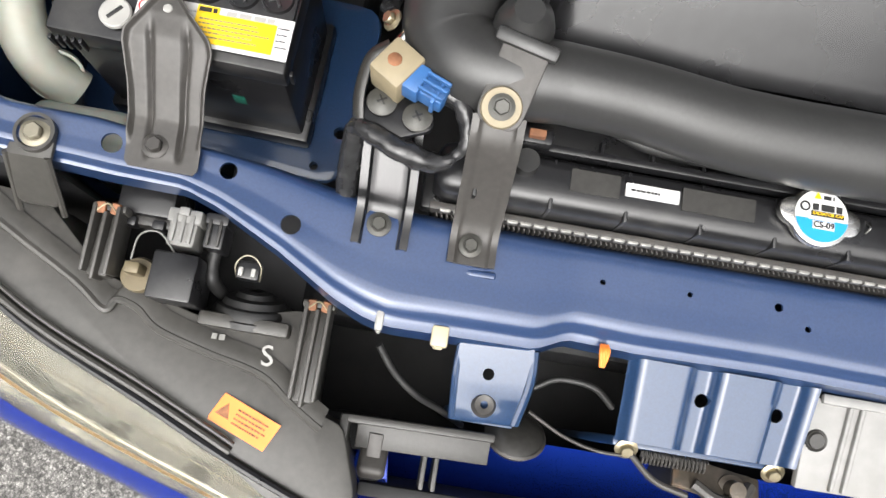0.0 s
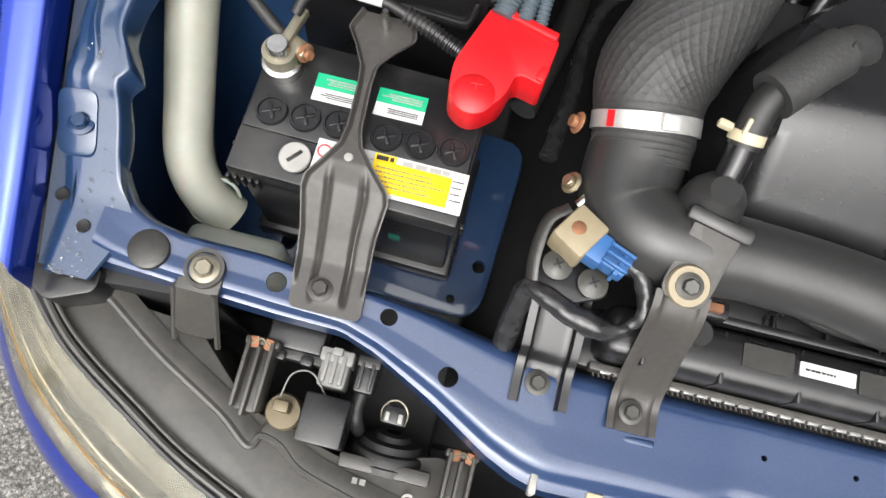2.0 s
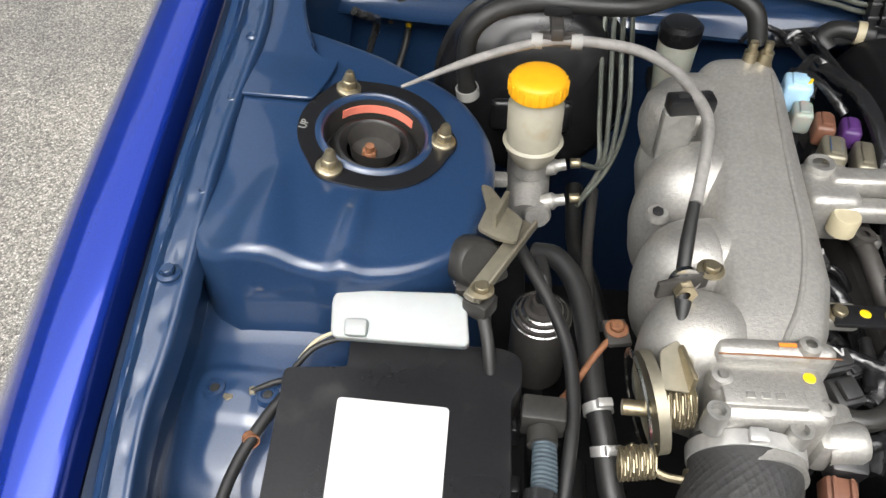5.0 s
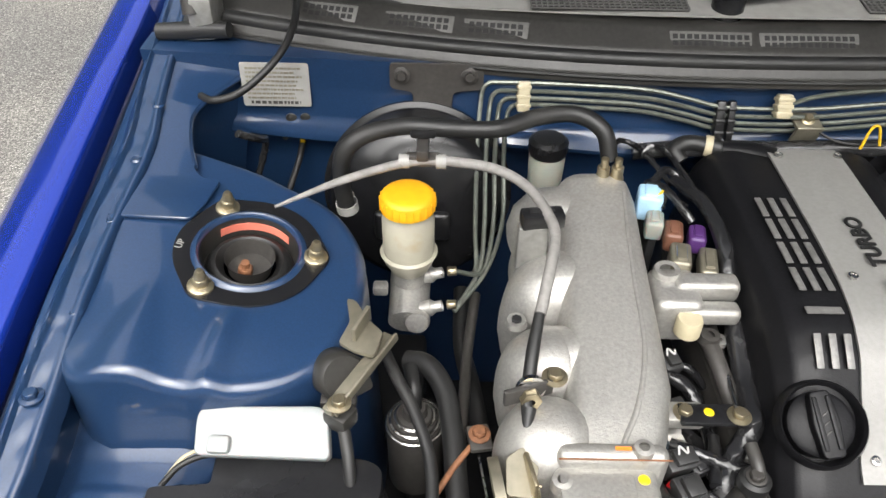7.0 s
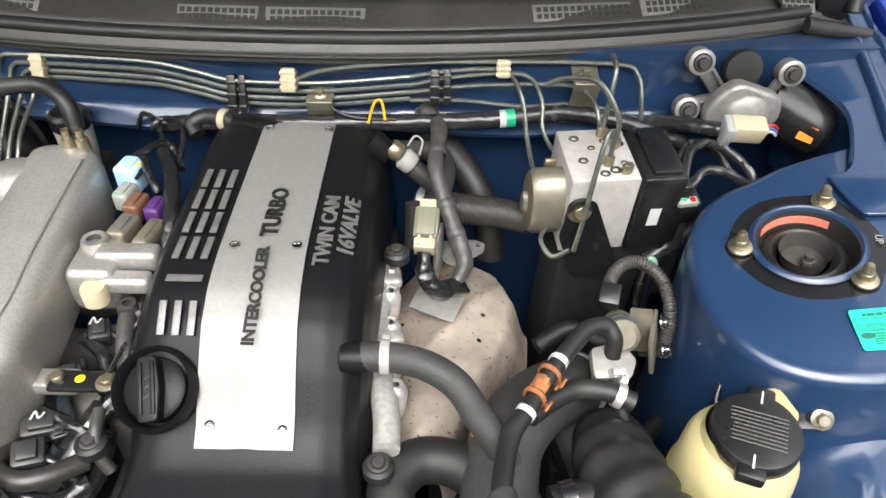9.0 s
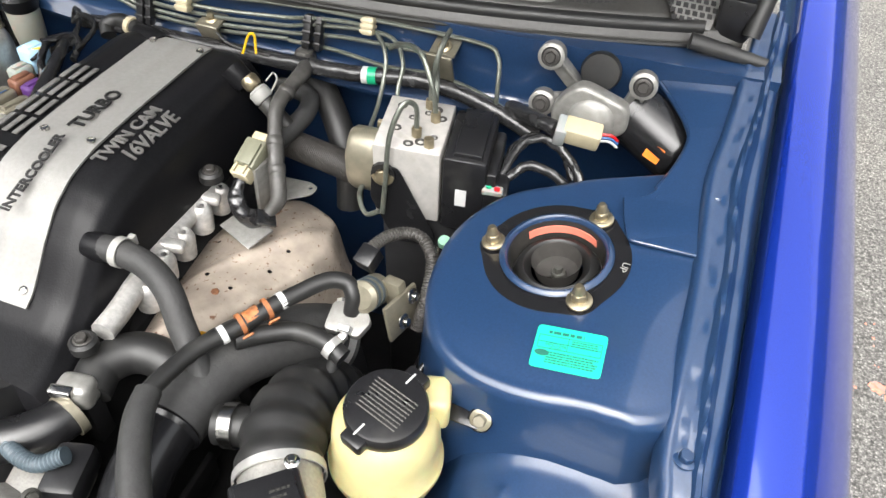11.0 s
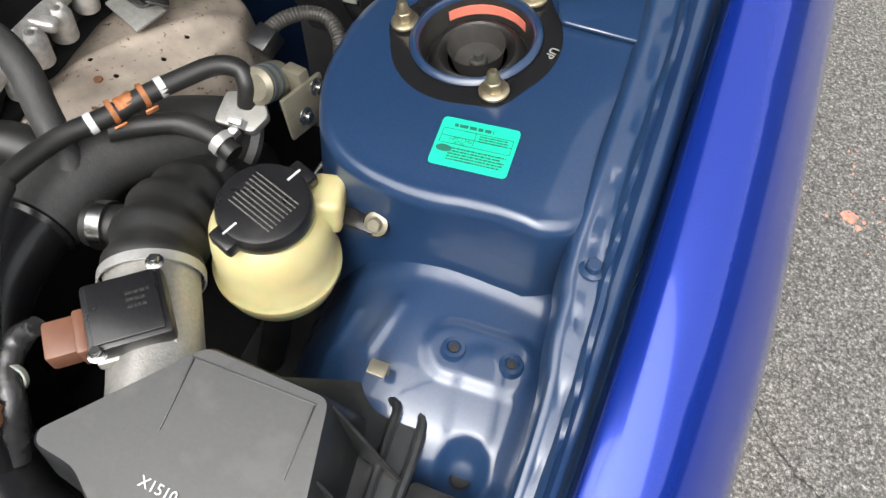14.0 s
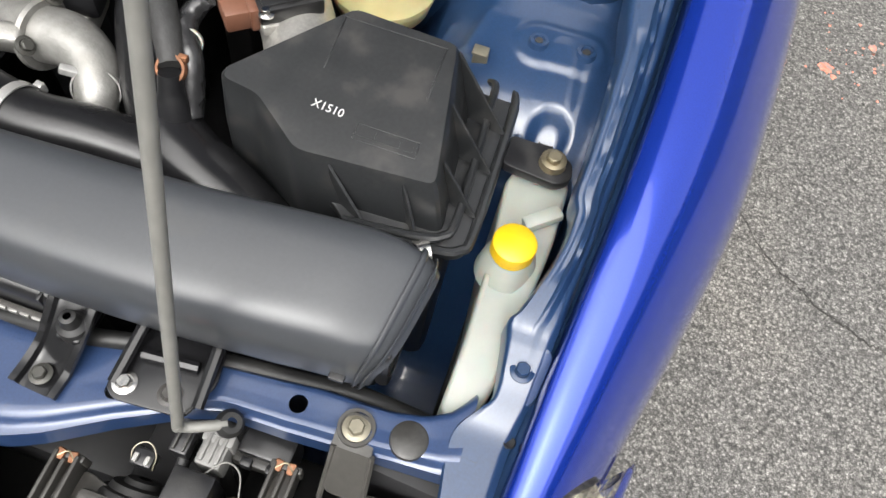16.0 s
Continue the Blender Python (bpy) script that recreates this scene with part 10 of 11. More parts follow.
# air box, meter and hose
FADED = surface("faded_black_plastic", (0.017, 0.018, 0.019), 0.33, 0, 0, (300, 0.15), (34, (0.034, 0.033, 0.032), 0.55, 0.14), (450, 0.06))
AX = thing("air_box", "black ribbed plastic air filter box with white part number", "air filter box")
ATOP = [(0.373, 0.313), (0.452, 0.397), (0.542, 0.394), (0.565, 0.276), (0.452, 0.268), (0.406, 0.301), (0.376, 0.305)]
ABOT = [(0.371, 0.314), (0.449, 0.406), (0.557, 0.412), (0.576, 0.266), (0.454, 0.260), (0.406, 0.295), (0.375, 0.300)]
az = lambda y: 0.609 + 0.25 * (y - 0.278)
ta, ba = rounded(ATOP, 0.007, 3), rounded(ABOT, 0.010, 3)
bm = bmesh.new()
r3 = [[bm.verts.new((x, y, az(y))) for x, y in [((p[0] * 0.966 + 0.47 * 0.034), (p[1] * 0.966 + 0.33 * 0.034)) for p in ta]], [bm.verts.new((x, y, az(y) - 0.0042)) for x, y in ta], [bm.verts.new((x, y, 0.570)) for x, y in ba], [bm.verts.new((x, y, 0.470)) for x, y in ba]]
bm.faces.new(r3[0])
for a, b in zip(r3, r3[1:]):
    for k in range(len(a)):
        bm.faces.new((a[k], b[k], b[(k + 1) % len(a)], a[(k + 1) % len(a)]))
bmesh.ops.recalc_face_normals(bm, faces=bm.faces)
part("lid", bm, FADED, AX, angle=25)
def gusset(top, foot, thick):
    """A thin triangular web from a high point down to a low one, upright."""
    a, b = Vector(top), Vector(foot)
    c = Vector((a.x + (b.x - a.x) * 0.12, a.y + (b.y - a.y) * 0.12, b.z))
    side = Vector((b.y - a.y, a.x - b.x, 0)).normalized() * thick / 2
    bm = bmesh.new()
    p = [[bm.verts.new(v + side * k) for v in (a, b, c)] for k in (-1, 1)]
    bm.faces.new(p[0])
    bm.faces.new(p[1][::-1])
    for k in range(3):
        bm.faces.new((p[0][k], p[1][k], p[1][(k + 1) % 3], p[0][(k + 1) % 3]))
    bmesh.ops.recalc_face_normals(bm, faces=bm.faces)
    return bevel(bm, 0.0005, 1)


part("rim", prism(rounded([(0.376, 0.315), (0.450, 0.408), (0.540, 0.438), (0.600, 0.438), (0.604, 0.30), (0.597, 0.252), (0.505, 0.243), (0.486, 0.262), (0.452, 0.268), (0.410, 0.300), (0.384, 0.306)], 0.010), 0.554, 0.564, 0.002), FADED, AX)
part("lower_rim", prism(rounded([(0.379, 0.316), (0.452, 0.406), (0.542, 0.434), (0.597, 0.434), (0.601, 0.30), (0.593, 0.257), (0.508, 0.248), (0.488, 0.266), (0.455, 0.272), (0.413, 0.303), (0.387, 0.309)], 0.010), 0.542, 0.551, 0.002), FADED, AX)
for pts, r in (([(0.566, 0.432, 0.566), (0.574, 0.424, 0.572), (0.576, 0.40, 0.573), (0.580, 0.35, 0.573), (0.5835, 0.275, 0.573), (0.578, 0.260, 0.572), (0.560, 0.253, 0.571), (0.500, 0.246, 0.570)], 0.0036), ([(0.572, 0.436, 0.562), (0.590, 0.430, 0.565), (0.596, 0.41, 0.566), (0.598, 0.35, 0.566), (0.5995, 0.270, 0.566), (0.594, 0.256, 0.566), (0.575, 0.249, 0.566), (0.500, 0.243, 0.566)], 0.0040)):
    part("rim_bead", tube(pts, r, 8, 6), FADED, AX)
for y in (0.300, 0.346, 0.390):
    t = (y - 0.278) / 0.116
    part("lid_rib", gusset((0.566 - 0.024 * t, y, az(y) - 0.003), (0.598, y - 0.012, 0.566), 0.0024), FADED, AX)
for x, y, fx, fy in ((0.480, 0.269, 0.519, 0.249), (0.539, 0.273, 0.559, 0.254)):
    part("lid_rib", gusset((x, y, az(y) - 0.004), (fx, fy, 0.566), 0.0026), FADED, AX)
letters("X1510", 0.0098, Matrix.Translation((0.464, 0.308, az(0.308) + 0.0006)) @ pose(0, 0, 0, 14, 0, -4), LABEL_WHITE, AX, "white painted part number", deep=0.0003)
for x, y, w, h in ((0.490, 0.386, 0.088, 0.0012), (0.533, 0.362, 0.0012, 0.048), (0.448, 0.362, 0.0012, 0.048), (0.515, 0.305, 0.050, 0.0010), (0.515, 0.292, 0.050, 0.0010), (0.540, 0.2985, 0.001, 0.014), (0.490, 0.2985, 0.001, 0.014)):
    part("moulded_line", place(box(w, h, 0.0012, (0, 0, 0), 0.0003), pose(x, y, az(y) + 0.0003, 14, 0, 0)), FADED, AX)
bars(1, 0.044, 0.0070, 0.001, Matrix.Translation((0.515, 0.2985, az(0.2985) + 0.0004)) @ pose(0, 0, 0, 14, 0, 0), FADED, AX, seed=71, ragged=0.05)
part("spring_clip", place(join(box(0.014, 0.003, 0.030, (0, 0, 0.0), 0.001), box(0.014, 0.012, 0.003, (0, -0.005, 0.015), 0.001)), pose(0.552, 0.446, 0.575)), SAND_METAL, AX, "dull spring clip")
part("spring_clip", sheet(lambda u, v: along([(0.561, 0.252, 0.570), (0.566, 0.246, 0.575), (0.571, 0.239, 0.573), (0.576, 0.233, 0.563), (0.582, 0.229, 0.552)], u) + Vector((0.010, 0.007, 0.0)) * (v - 0.5) * (1 - 0.45 * u), 16, 4, 0.0012), STEEL, AX, "bright curved spring clip")
part("body", box(0.130, 0.12, 0.30, (0.515, 0.335, 0.415), 0.012), FADED, AX)
WBK = thing("air_box_bracket", "black plastic air box bracket with a large bolt", "bracket")
part("plate", prism(rounded([(0.602, 0.383), (0.645, 0.382), (0.660, 0.372), (0.662, 0.355), (0.650, 0.346), (0.602, 0.350)], 0.006), 0.556, 0.566, 0.0015), BLACK_PLASTIC, WBK)
part("bush", lathe([(0.006, 0.006), (0.0105, 0.005), (0.012, 0.0)], 28, (0.6425, 0.366, 0.566)), ZINC, WBK)
bolt((0.6425, 0.366, 0.571), WBK, 0.007, ZINC)
MF = thing("air_flow_meter", "alloy air flow meter with a black sensor box and brown plug", "air flow meter")
part("housing", tube([(0.425, 0.360, 0.588), (0.402, 0.395, 0.590), (0.378, 0.430, 0.590), (0.365, 0.448, 0.589)], [0.035, 0.033, 0.034, 0.035], 32), ALLOY, MF)
MM = pose(0.387, 0.401, 0.6225, 4, 0, 41)
for nm, bm, m, lb in (("seat", box(0.054, 0.058, 0.012, (0, 0, -0.008), 0.004), ALLOY, ""), ("sensor_box", box(0.055, 0.052, 0.018, (0, 0, 0.004), 0.004), BLACK_PLASTIC, "black sensor box"), ("box_lid", box(0.046, 0.044, 0.003, (0, 0, 0.0135), 0.001), BLACK_PLASTIC, ""), ("plug", box(0.028, 0.028, 0.020, (-0.040, -0.006, 0.0), 0.003), BROWN, "brown wiring plug"), ("plug_collar", box(0.008, 0.032, 0.023, (-0.030, -0.006, 0.0), 0.002), BROWN, "")):
    p = part(nm, bm, m, MF, lb)
    p.matrix_basis = MM
for x, y in ((-0.022, -0.026), (0.024, 0.030)):
    q = MM @ Vector((x, y, 0.010))
    bolt(q, MF, 0.004, STEEL)
bars(3, 0.016, 0.0022, 0.003, MM @ pose(0.010, 0.004, 0.0152, 0, 0, 0), GREY_PLASTIC, MF, seed=72)
part("leg", box(0.03, 0.03, 0.30, (0.395, 0.405, 0.42), 0.003), DARK, MF)
hose("meter_hose", [(0.371, 0.438, 0.588), (0.358, 0.462, 0.588), (0.348, 0.495, 0.582), (0.345, 0.530, 0.568), (0.350, 0.560, 0.545), (0.352, 0.585, 0.51)], [0.037, 0.038, 0.039, 0.037, 0.034, 0.032], RUBBER, "fat ribbed black hose from meter to turbo", "hose", seg=32, ribs=38, depth=0.004, clamps=(0.06,))
wb = thing("worm_clamp", "slotted steel worm clamp and alloy stub", "hose clamp")
part("strap", place(lathe([(0.019, -0.006), (0.0205, -0.006), (0.0205, 0.006), (0.019, 0.006)], 32), pose(0.300, 0.480, 0.575, 0, 80, 10)), STEEL, wb)
part("stub", tube([(0.285, 0.478, 0.572), (0.325, 0.486, 0.576)], 0.0185, 20), RUBBER, wb)
hose("meter_lead", [(0.335, 0.372, 0.622), (0.322, 0.362, 0.610), (0.325, 0.345, 0.605), (0.338, 0.325, 0.595), (0.345, 0.30, 0.56)], [0.007, 0.009, 0.009, 0.010, 0.010], WIRE, "black taped lead of the air flow meter", "wire harness")
tie = thing("cable_tie", "white plastic cable tie", "cable tie")
part("loop", place(lathe([(0.010, -0.002), (0.0118, -0.002), (0.0118, 0.002), (0.010, 0.002)], 22), pose(0.330, 0.338, 0.602, 50, 20, 0)), MILKY, tie)

DU = thing("air_duct", "large satin black plastic air inlet duct with a ribbed collar", "air duct")
DLINE = [(0.10, 0.170, 0.560), (0.20, 0.168, 0.562), (0.30, 0.168, 0.565), (0.40, 0.171, 0.568), (0.48, 0.178, 0.568), (0.530, 0.184, 0.565), (0.558, 0.186, 0.557), (0.572, 0.186, 0.545)]


def duct_ring(u, v, grow=1.0):
    p = along(DLINE, u)
    a = 2 * math.pi * v
    e = lambda q, k: math.copysign(abs(q) ** k, q)
    half = lerp_table([(0, 0.040), (0.3, 0.047), (0.6, 0.050), (0.8, 0.050), (0.93, 0.046), (1, 0.043)], u) * grow
    dy = half * e(math.cos(a), 0.42)
    return Vector((p.x + 0.16 * dy * soft(0.7, 0.95, u) + 0.012 * math.sin(a) * soft(0.75, 0.95, u), p.y + dy, p.z + (0.040 * grow - 0.004 * soft(0.85, 1, u)) * e(math.sin(a), 0.68) + 0.20 * dy))


part("shell", sheet(lambda u, v: duct_ring(u, v), 80, 64), DUCT_BLACK, DU)
for u0, u1, g in ((0.870, 0.892, 1.06), (0.938, 0.962, 1.085)):
    part("collar", sheet(lambda u, v, u0=u0, u1=u1, g=g: duct_ring(u0 + (u1 - u0) * u, v, g * (1 - 0.02 * abs(2 * u - 1) ** 4)), 6, 64, 0.003), DUCT_BLACK, DU)
part("end_wall", box(0.012, 0.076, 0.062, (0.570, 0.186, 0.545), 0.005), BLACK_PLASTIC, DU)
part("tab", box(0.012, 0.012, 0.004, (0.541, 0.136, 0.548), 0.001), BLACK_PLASTIC, DU)
part("outlet", box(0.12, 0.08, 0.12, (0.505, 0.205, 0.485), 0.02), BLACK_PLASTIC, DU)
part("leg", box(0.06, 0.05, 0.30, (0.45, 0.18, 0.40), 0.004), DARK, DU)
rb = thing("duct_rubber", "round black rubber duct mount", "rubber mount", "duct mounts")
part("cone", lathe([(0.003, 0.016), (0.006, 0.015), (0.008, 0.006), (0.012, 0.003), (0.013, -0.006)], 24, (0.336, 0.112, 0.520)), RUBBER, rb)
part("foot", box(0.02, 0.05, 0.01, (0.336, 0.125, 0.513), 0.002), GLOSS_BLACK, rb)

# coolant overflow tank
CT = thing("coolant_tank", "milky plastic coolant overflow tank with a yellow cap", "coolant tank")
o = rounded([(0.609, 0.352), (0.624, 0.380), (0.652, 0.384), (0.664, 0.368), (0.664, 0.300), (0.660, 0.250), (0.656, 0.190), (0.648, 0.146), (0.618, 0.146), (0.620, 0.200), (0.618, 0.26)], 0.012)
bm = prism(o, -0.16, 0.0, 0.010, 3)
drape(bm, [(0.14, 0.502), (0.175, 0.508), (0.19, 0.526), (0.23, 0.536), (0.25, 0.546), (0.33, 0.550), (0.36, 0.546)])
part("body", bm, MILKY, CT)
part("shoulder", place(lathe([(0.017, 0.012), (0.019, 0.006), (0.022, 0.002), (0.026, -0.02)], 32), pose(0.633, 0.274, 0.547)), MILKY, CT)
part("cap", lathe([(0, 0.016), (0.015, 0.0155), (0.0178, 0.013), (0.0182, 0.0), (0.0175, -0.004)], 40, (0.633, 0.276, 0.558)), YELLOW, CT, "round yellow cap")
part("spout", place(box(0.034, 0.013, 0.010, (0, 0, 0), 0.003), pose(0.649, 0.316, 0.556, 0, -10, 38)), MILKY, CT, "angled white hose spout")
part("stand", box(0.03, 0.12, 0.20, (0.63, 0.26, 0.29), 0.004), DARK, CT)

# ---------------- hoses and looms deep in the bay ----------------
DEEP = [
    ([(-0.37, 0.30, 0.50), (-0.355, 0.36, 0.50), (-0.345, 0.42, 0.48), (-0.34, 0.50, 0.46)], 0.011, RUBBER, "black rubber hose below the intake"),
    ([(-0.34, 0.28, 0.47), (-0.33, 0.35, 0.46), (-0.325, 0.42, 0.45), (-0.30, 0.48, 0.46)], 0.008, WIRE, "taped loom below the intake hose"),
    ([(-0.20, 0.30, 0.49), (-0.17, 0.36, 0.51), (-0.15, 0.42, 0.53), (-0.14, 0.47, 0.55)], 0.012, RUBBER, "black coolant hose beside the engine"),
    ([(-0.22, 0.33, 0.46), (-0.18, 0.40, 0.48), (-0.17, 0.46, 0.52), (-0.13, 0.50, 0.55)], 0.007, WIRE, "taped loom beside the engine"),
    ([(-0.31, 0.62, 0.50), (-0.32, 0.68, 0.51), (-0.33, 0.75, 0.50), (-0.33, 0.82, 0.52)], 0.010, RUBBER, "black hose below the plenum"),
    ([(-0.335, 0.56, 0.53), (-0.33, 0.62, 0.545), (-0.325, 0.70, 0.54), (-0.315, 0.78, 0.55)], 0.006, BRACKET, "dull steel pipe below the plenum"),
    ([(-0.13, 0.60, 0.56), (-0.11, 0.56, 0.565), (-0.105, 0.51, 0.56), (-0.12, 0.46, 0.55)], 0.008, WIRE, "black taped injector loom beside the engine"),
    ([(-0.16, 0.58, 0.57), (-0.14, 0.54, 0.575), (-0.15, 0.50, 0.57), (-0.17, 0.47, 0.56)], 0.006, CONDUIT, "grey conduit below the plenum"),
    ([(0.30, 0.72, 0.50), (0.34, 0.74, 0.51), (0.38, 0.73, 0.50), (0.42, 0.75, 0.52)], 0.010, RUBBER, "black hose behind the turbo"),
    ([(0.30, 0.54, 0.48), (0.36, 0.56, 0.50), (0.40, 0.60, 0.50), (0.43, 0.64, 0.48)], 0.009, RUBBER, "black hose beside the turbo"),
    ([(0.42, 0.78, 0.58), (0.46, 0.80, 0.60), (0.50, 0.83, 0.60), (0.53, 0.86, 0.58)], 0.011, WIRE, "taped harness behind the strut tower"),
]
for p, r, m, lb in DEEP:
    hose("deep_hose", p, r, m, lb, "hose", "deep hoses", seg=12)
YR = thing("dipstick_ring", "yellow plastic dipstick ring beside the turbo hose", "dipstick")
part("ring", place(lathe([(0.0060, -0.003), (0.0100, -0.003), (0.0108, 0.0), (0.0100, 0.003), (0.0060, 0.003), (0.0065, -0.004)], 28), pose(0.228, 0.545, 0.585, 62, 0, 25)), AMBER, YR)
part("stem", tube([(0.230, 0.552, 0.574), (0.236, 0.558, 0.53), (0.24, 0.56, 0.47)], 0.004, 10), BRACKET, YR)

# rain drops left on one corner of the support and rail
WATER = surface("water", (0.75, 0.80, 0.84), 0.03, 0, 0, (50, 0.02), None, None)
WATER.node_tree.nodes["Principled BSDF"].inputs["Transmission Weight"].default_value = 0.9
WATER.node_tree.nodes["Principled BSDF"].inputs["IOR"].default_value = 1.33
drops, rr = bmesh.new(), random.Random(12)
corner = rail_point(-1)
for k in range(46):
    u, v, r = rr.random() ** 1.6 * 0.16, 0.12 + 0.7 * rr.random(), rr.uniform(0.0009, 0.0022)
    q = corner(u, v)
    drops = join(drops, place(lathe([(0, r * 0.55), (r * 0.5, r * 0.45), (r * 0.87, r * 0.2), (r, -0.0004)], 10), Matrix.Translation(q)))
tagged(part("water_drops", drops, WATER), "clear rain drops on the blue corner panel", "water drops", kind="stuff")

# ---------------- scuttle, screen, bonnet ----------------
CW = thing("scuttle_panel", "dark grey plastic scuttle panel with slotted vents", "scuttle panel")
cy = lambda x: 0.900 + 0.085 * (abs(x) / 0.62) ** 2.2


def cowl_point(u, v):
    x = -0.655 + 1.31 * u
    prof = [(0, 0.0, -0.010), (0.05, 0.0, 0.0), (0.2, 0.006, 0.010), (0.3, 0.014, 0.013), (0.42, 0.022, 0.011), (0.50, 0.026, 0.016), (0.75, 0.050, 0.034), (0.82, 0.056, 0.036), (1.0, 0.085, 0.036)]
    dy = lerp_table([(a, b) for a, b, c in prof], v)
    dz = lerp_table([(a, c) for a, b, c in prof], v)
    return Vector((x, cy(x) + dy, 0.765 + 0.010 * (abs(x) / 0.65) ** 2 + dz))


part("panel", sheet(cowl_point, 80, 40, -0.003), GREY_PLASTIC, CW)
SEAL = thing("bonnet_seal", "black rubber bonnet seal along the scuttle", "rubber seal")
part("bead", tube([(x, cy(x) + 0.010, 0.778 + 0.010 * (abs(x) / 0.65) ** 2) for x in [-0.610 + 0.061 * k for k in range(21)]], 0.0085, 14, 6), RUBBER, SEAL)
part("lip", tube([(x, cy(x) - 0.002, 0.762 + 0.010 * (abs(x) / 0.65) ** 2) for x in [-0.640 + 0.064 * k for k in range(21)]], 0.003, 8, 6), RUBBER, SEAL)
part("end", tube([(0.600, 0.962, 0.784), (0.645, 0.968, 0.776), (0.685, 0.972, 0.770)], [0.0095, 0.0085, 0.006], 14, squash=0.7), RUBBER, SEAL)
part("end", tube([(-0.600, 0.962, 0.784), (-0.645, 0.968, 0.780), (-0.685, 0.972, 0.776)], [0.0095, 0.010, 0.010], 14), RUBBER, SEAL)
# vents: raised frame, two rows of dark slots each
VENT_GREY = surface("faded_grey_plastic", (0.115, 0.113, 0.108), 0.5, 0, 0, (200, 0.15), (16, (0.16, 0.155, 0.15), 0.55, 0.3), (350, 0.1))
slot = box(0.0055, 0.0016, 0.0056, (0, 0, 0), 0.0003)
slot_me = bpy.data.meshes.new("slot")
slot.to_mesh(slot_me)
slot.free()
slot_me.materials.append(INK)
for x0, x1 in ((-0.525, -0.455), (-0.425, -0.345), (-0.335, -0.262), (-0.108, -0.018), (-0.010, 0.100), (0.285, 0.400), (0.408, 0.52)):
    xm = (x0 + x1) / 2
    slope = math.atan2(cy(x1) - cy(x0), x1 - x0)
    VM = Matrix.Translation((xm, cy(xm) + 0.0375, 0.790 + 0.010 * (abs(xm) / 0.65) ** 2)) @ pose(0, 0, 0, 0, 0, math.degrees(slope)) @ pose(0, 0, 0, -52, 0, 0)
    VM = Matrix.Translation((xm, cy(xm) + 0.0370, 0.7905 + 0.010 * (abs(xm) / 0.65) ** 2)) @ pose(0, 0, 0, 0, 0, math.degrees(slope)) @ pose(0, 0, 0, -50, 0, 0)
    fr = part("vent_frame", box(x1 - x0, 0.004, 0.021, (0, 0, 0), 0.001), VENT_GREY, CW)
    fr.matrix_basis = VM
    n = int((x1 - x0 - 0.004) / 0.0078)
    for i in range(n):
        for r in (-1, 1):
            sl = new("slot", slot_me)
            sl.parent = CW
            sl.matrix_basis = VM @ pose((i - (n - 1) / 2) * 0.0078, -0.0018, r * 0.0040)
EVM = Matrix.Translation((0.592, 0.998, 0.800)) @ pose(0, 0, 0, 0, 0, 12) @ pose(0, 0, 0, -52, 6, 0)
fr = part("vent_frame", prism(rounded([(-0.032, 0.016), (0.032, 0.020), (0.024, -0.020), (-0.014, -0.012)], 0.003), -0.002, 0.002, 0.001), VENT_GREY, CW)
fr.matrix_basis = EVM @ pose(0, 0, 0, 90, 0, 0)
for r in range(4):
    for i in range(7 - (r > 1) - (r > 2)):
        sl = new("slot", slot_me)
        sl.parent = CW
        sl.matrix_basis = EVM @ pose(-0.026 + 0.0082 * i + 0.003 * r, -0.0022, 0.012 - 0.008 * r)
GLS = thing("windscreen", "dark tinted windscreen with a dotted black border", "windscreen")
glass = surface("tinted_glass", (0.03, 0.035, 0.037), 0.05, 0, 0, (20, 0.05), (8, (0.05, 0.05, 0.05), 0.6, 0.3), None)
SC = lambda u, v: Vector((-0.66 + 1.32 * u, cy(-0.66 + 1.32 * u) + 0.080 + 0.62 * v, 0.795 + 0.30 * v + 0.012 * math.sin(math.pi * u)))
part("pane", sheet(SC, 40, 16, 0.004), glass, GLS)
lip = part("lower_panel", sheet(lambda u, v: Vector((-0.62 + 1.24 * u, cy(-0.62 + 1.24 * u) + 0.055 + 0.045 * v, 0.8035 + 0.006 * v + 0.008 * math.sin(math.pi * u))), 40, 4, 0.002), PRINT_GREY, CW, "pale grey upper scuttle strip")
for x0, x1 in ((-0.26, -0.085), (0.115, 0.290)):
    g = part("mesh_grille", prism([(x0, 0), (x1, 0), (x1, 0.05), (x0, 0.05)], 0, 0.002, 0.0005), INK, CW, "black mesh grille")
    xm = (x0 + x1) / 2
    GM = Matrix.Translation((0, cy(xm) + 0.058, 0.8125)) @ pose(0, 0, 0, 7, 0, 0)
    g.matrix_basis = GM
    nx = int((x1 - x0) / 0.0062)
    bm = bmesh.new()
    for i in range(nx + 1):
        bm = join(bm, box(0.0014, 0.05, 0.0016, (x0 + i * (x1 - x0) / nx, 0.025, 0.0028), 0))
    for j in range(9):
        bm = join(bm, box(x1 - x0, 0.0014, 0.0016, ((x0 + x1) / 2, 0.0062 * j, 0.0028), 0))
    w = part("mesh", bm, VENT_GREY, CW)
    w.matrix_basis = GM
    tagged(w, kind="stuff")
WA = thing("windscreen_wiper", "black wiper arm with its pivot cap on the scuttle", "wiper arm")
part("arm", tube([(-0.055, 0.985, 0.828), (-0.02, 0.972, 0.832), (0.04, 0.982, 0.835), (0.11, 1.005, 0.842), (0.25, 1.07, 0.87)], [0.010, 0.008, 0.006, 0.005, 0.004], 12), GLOSS_BLACK, WA)
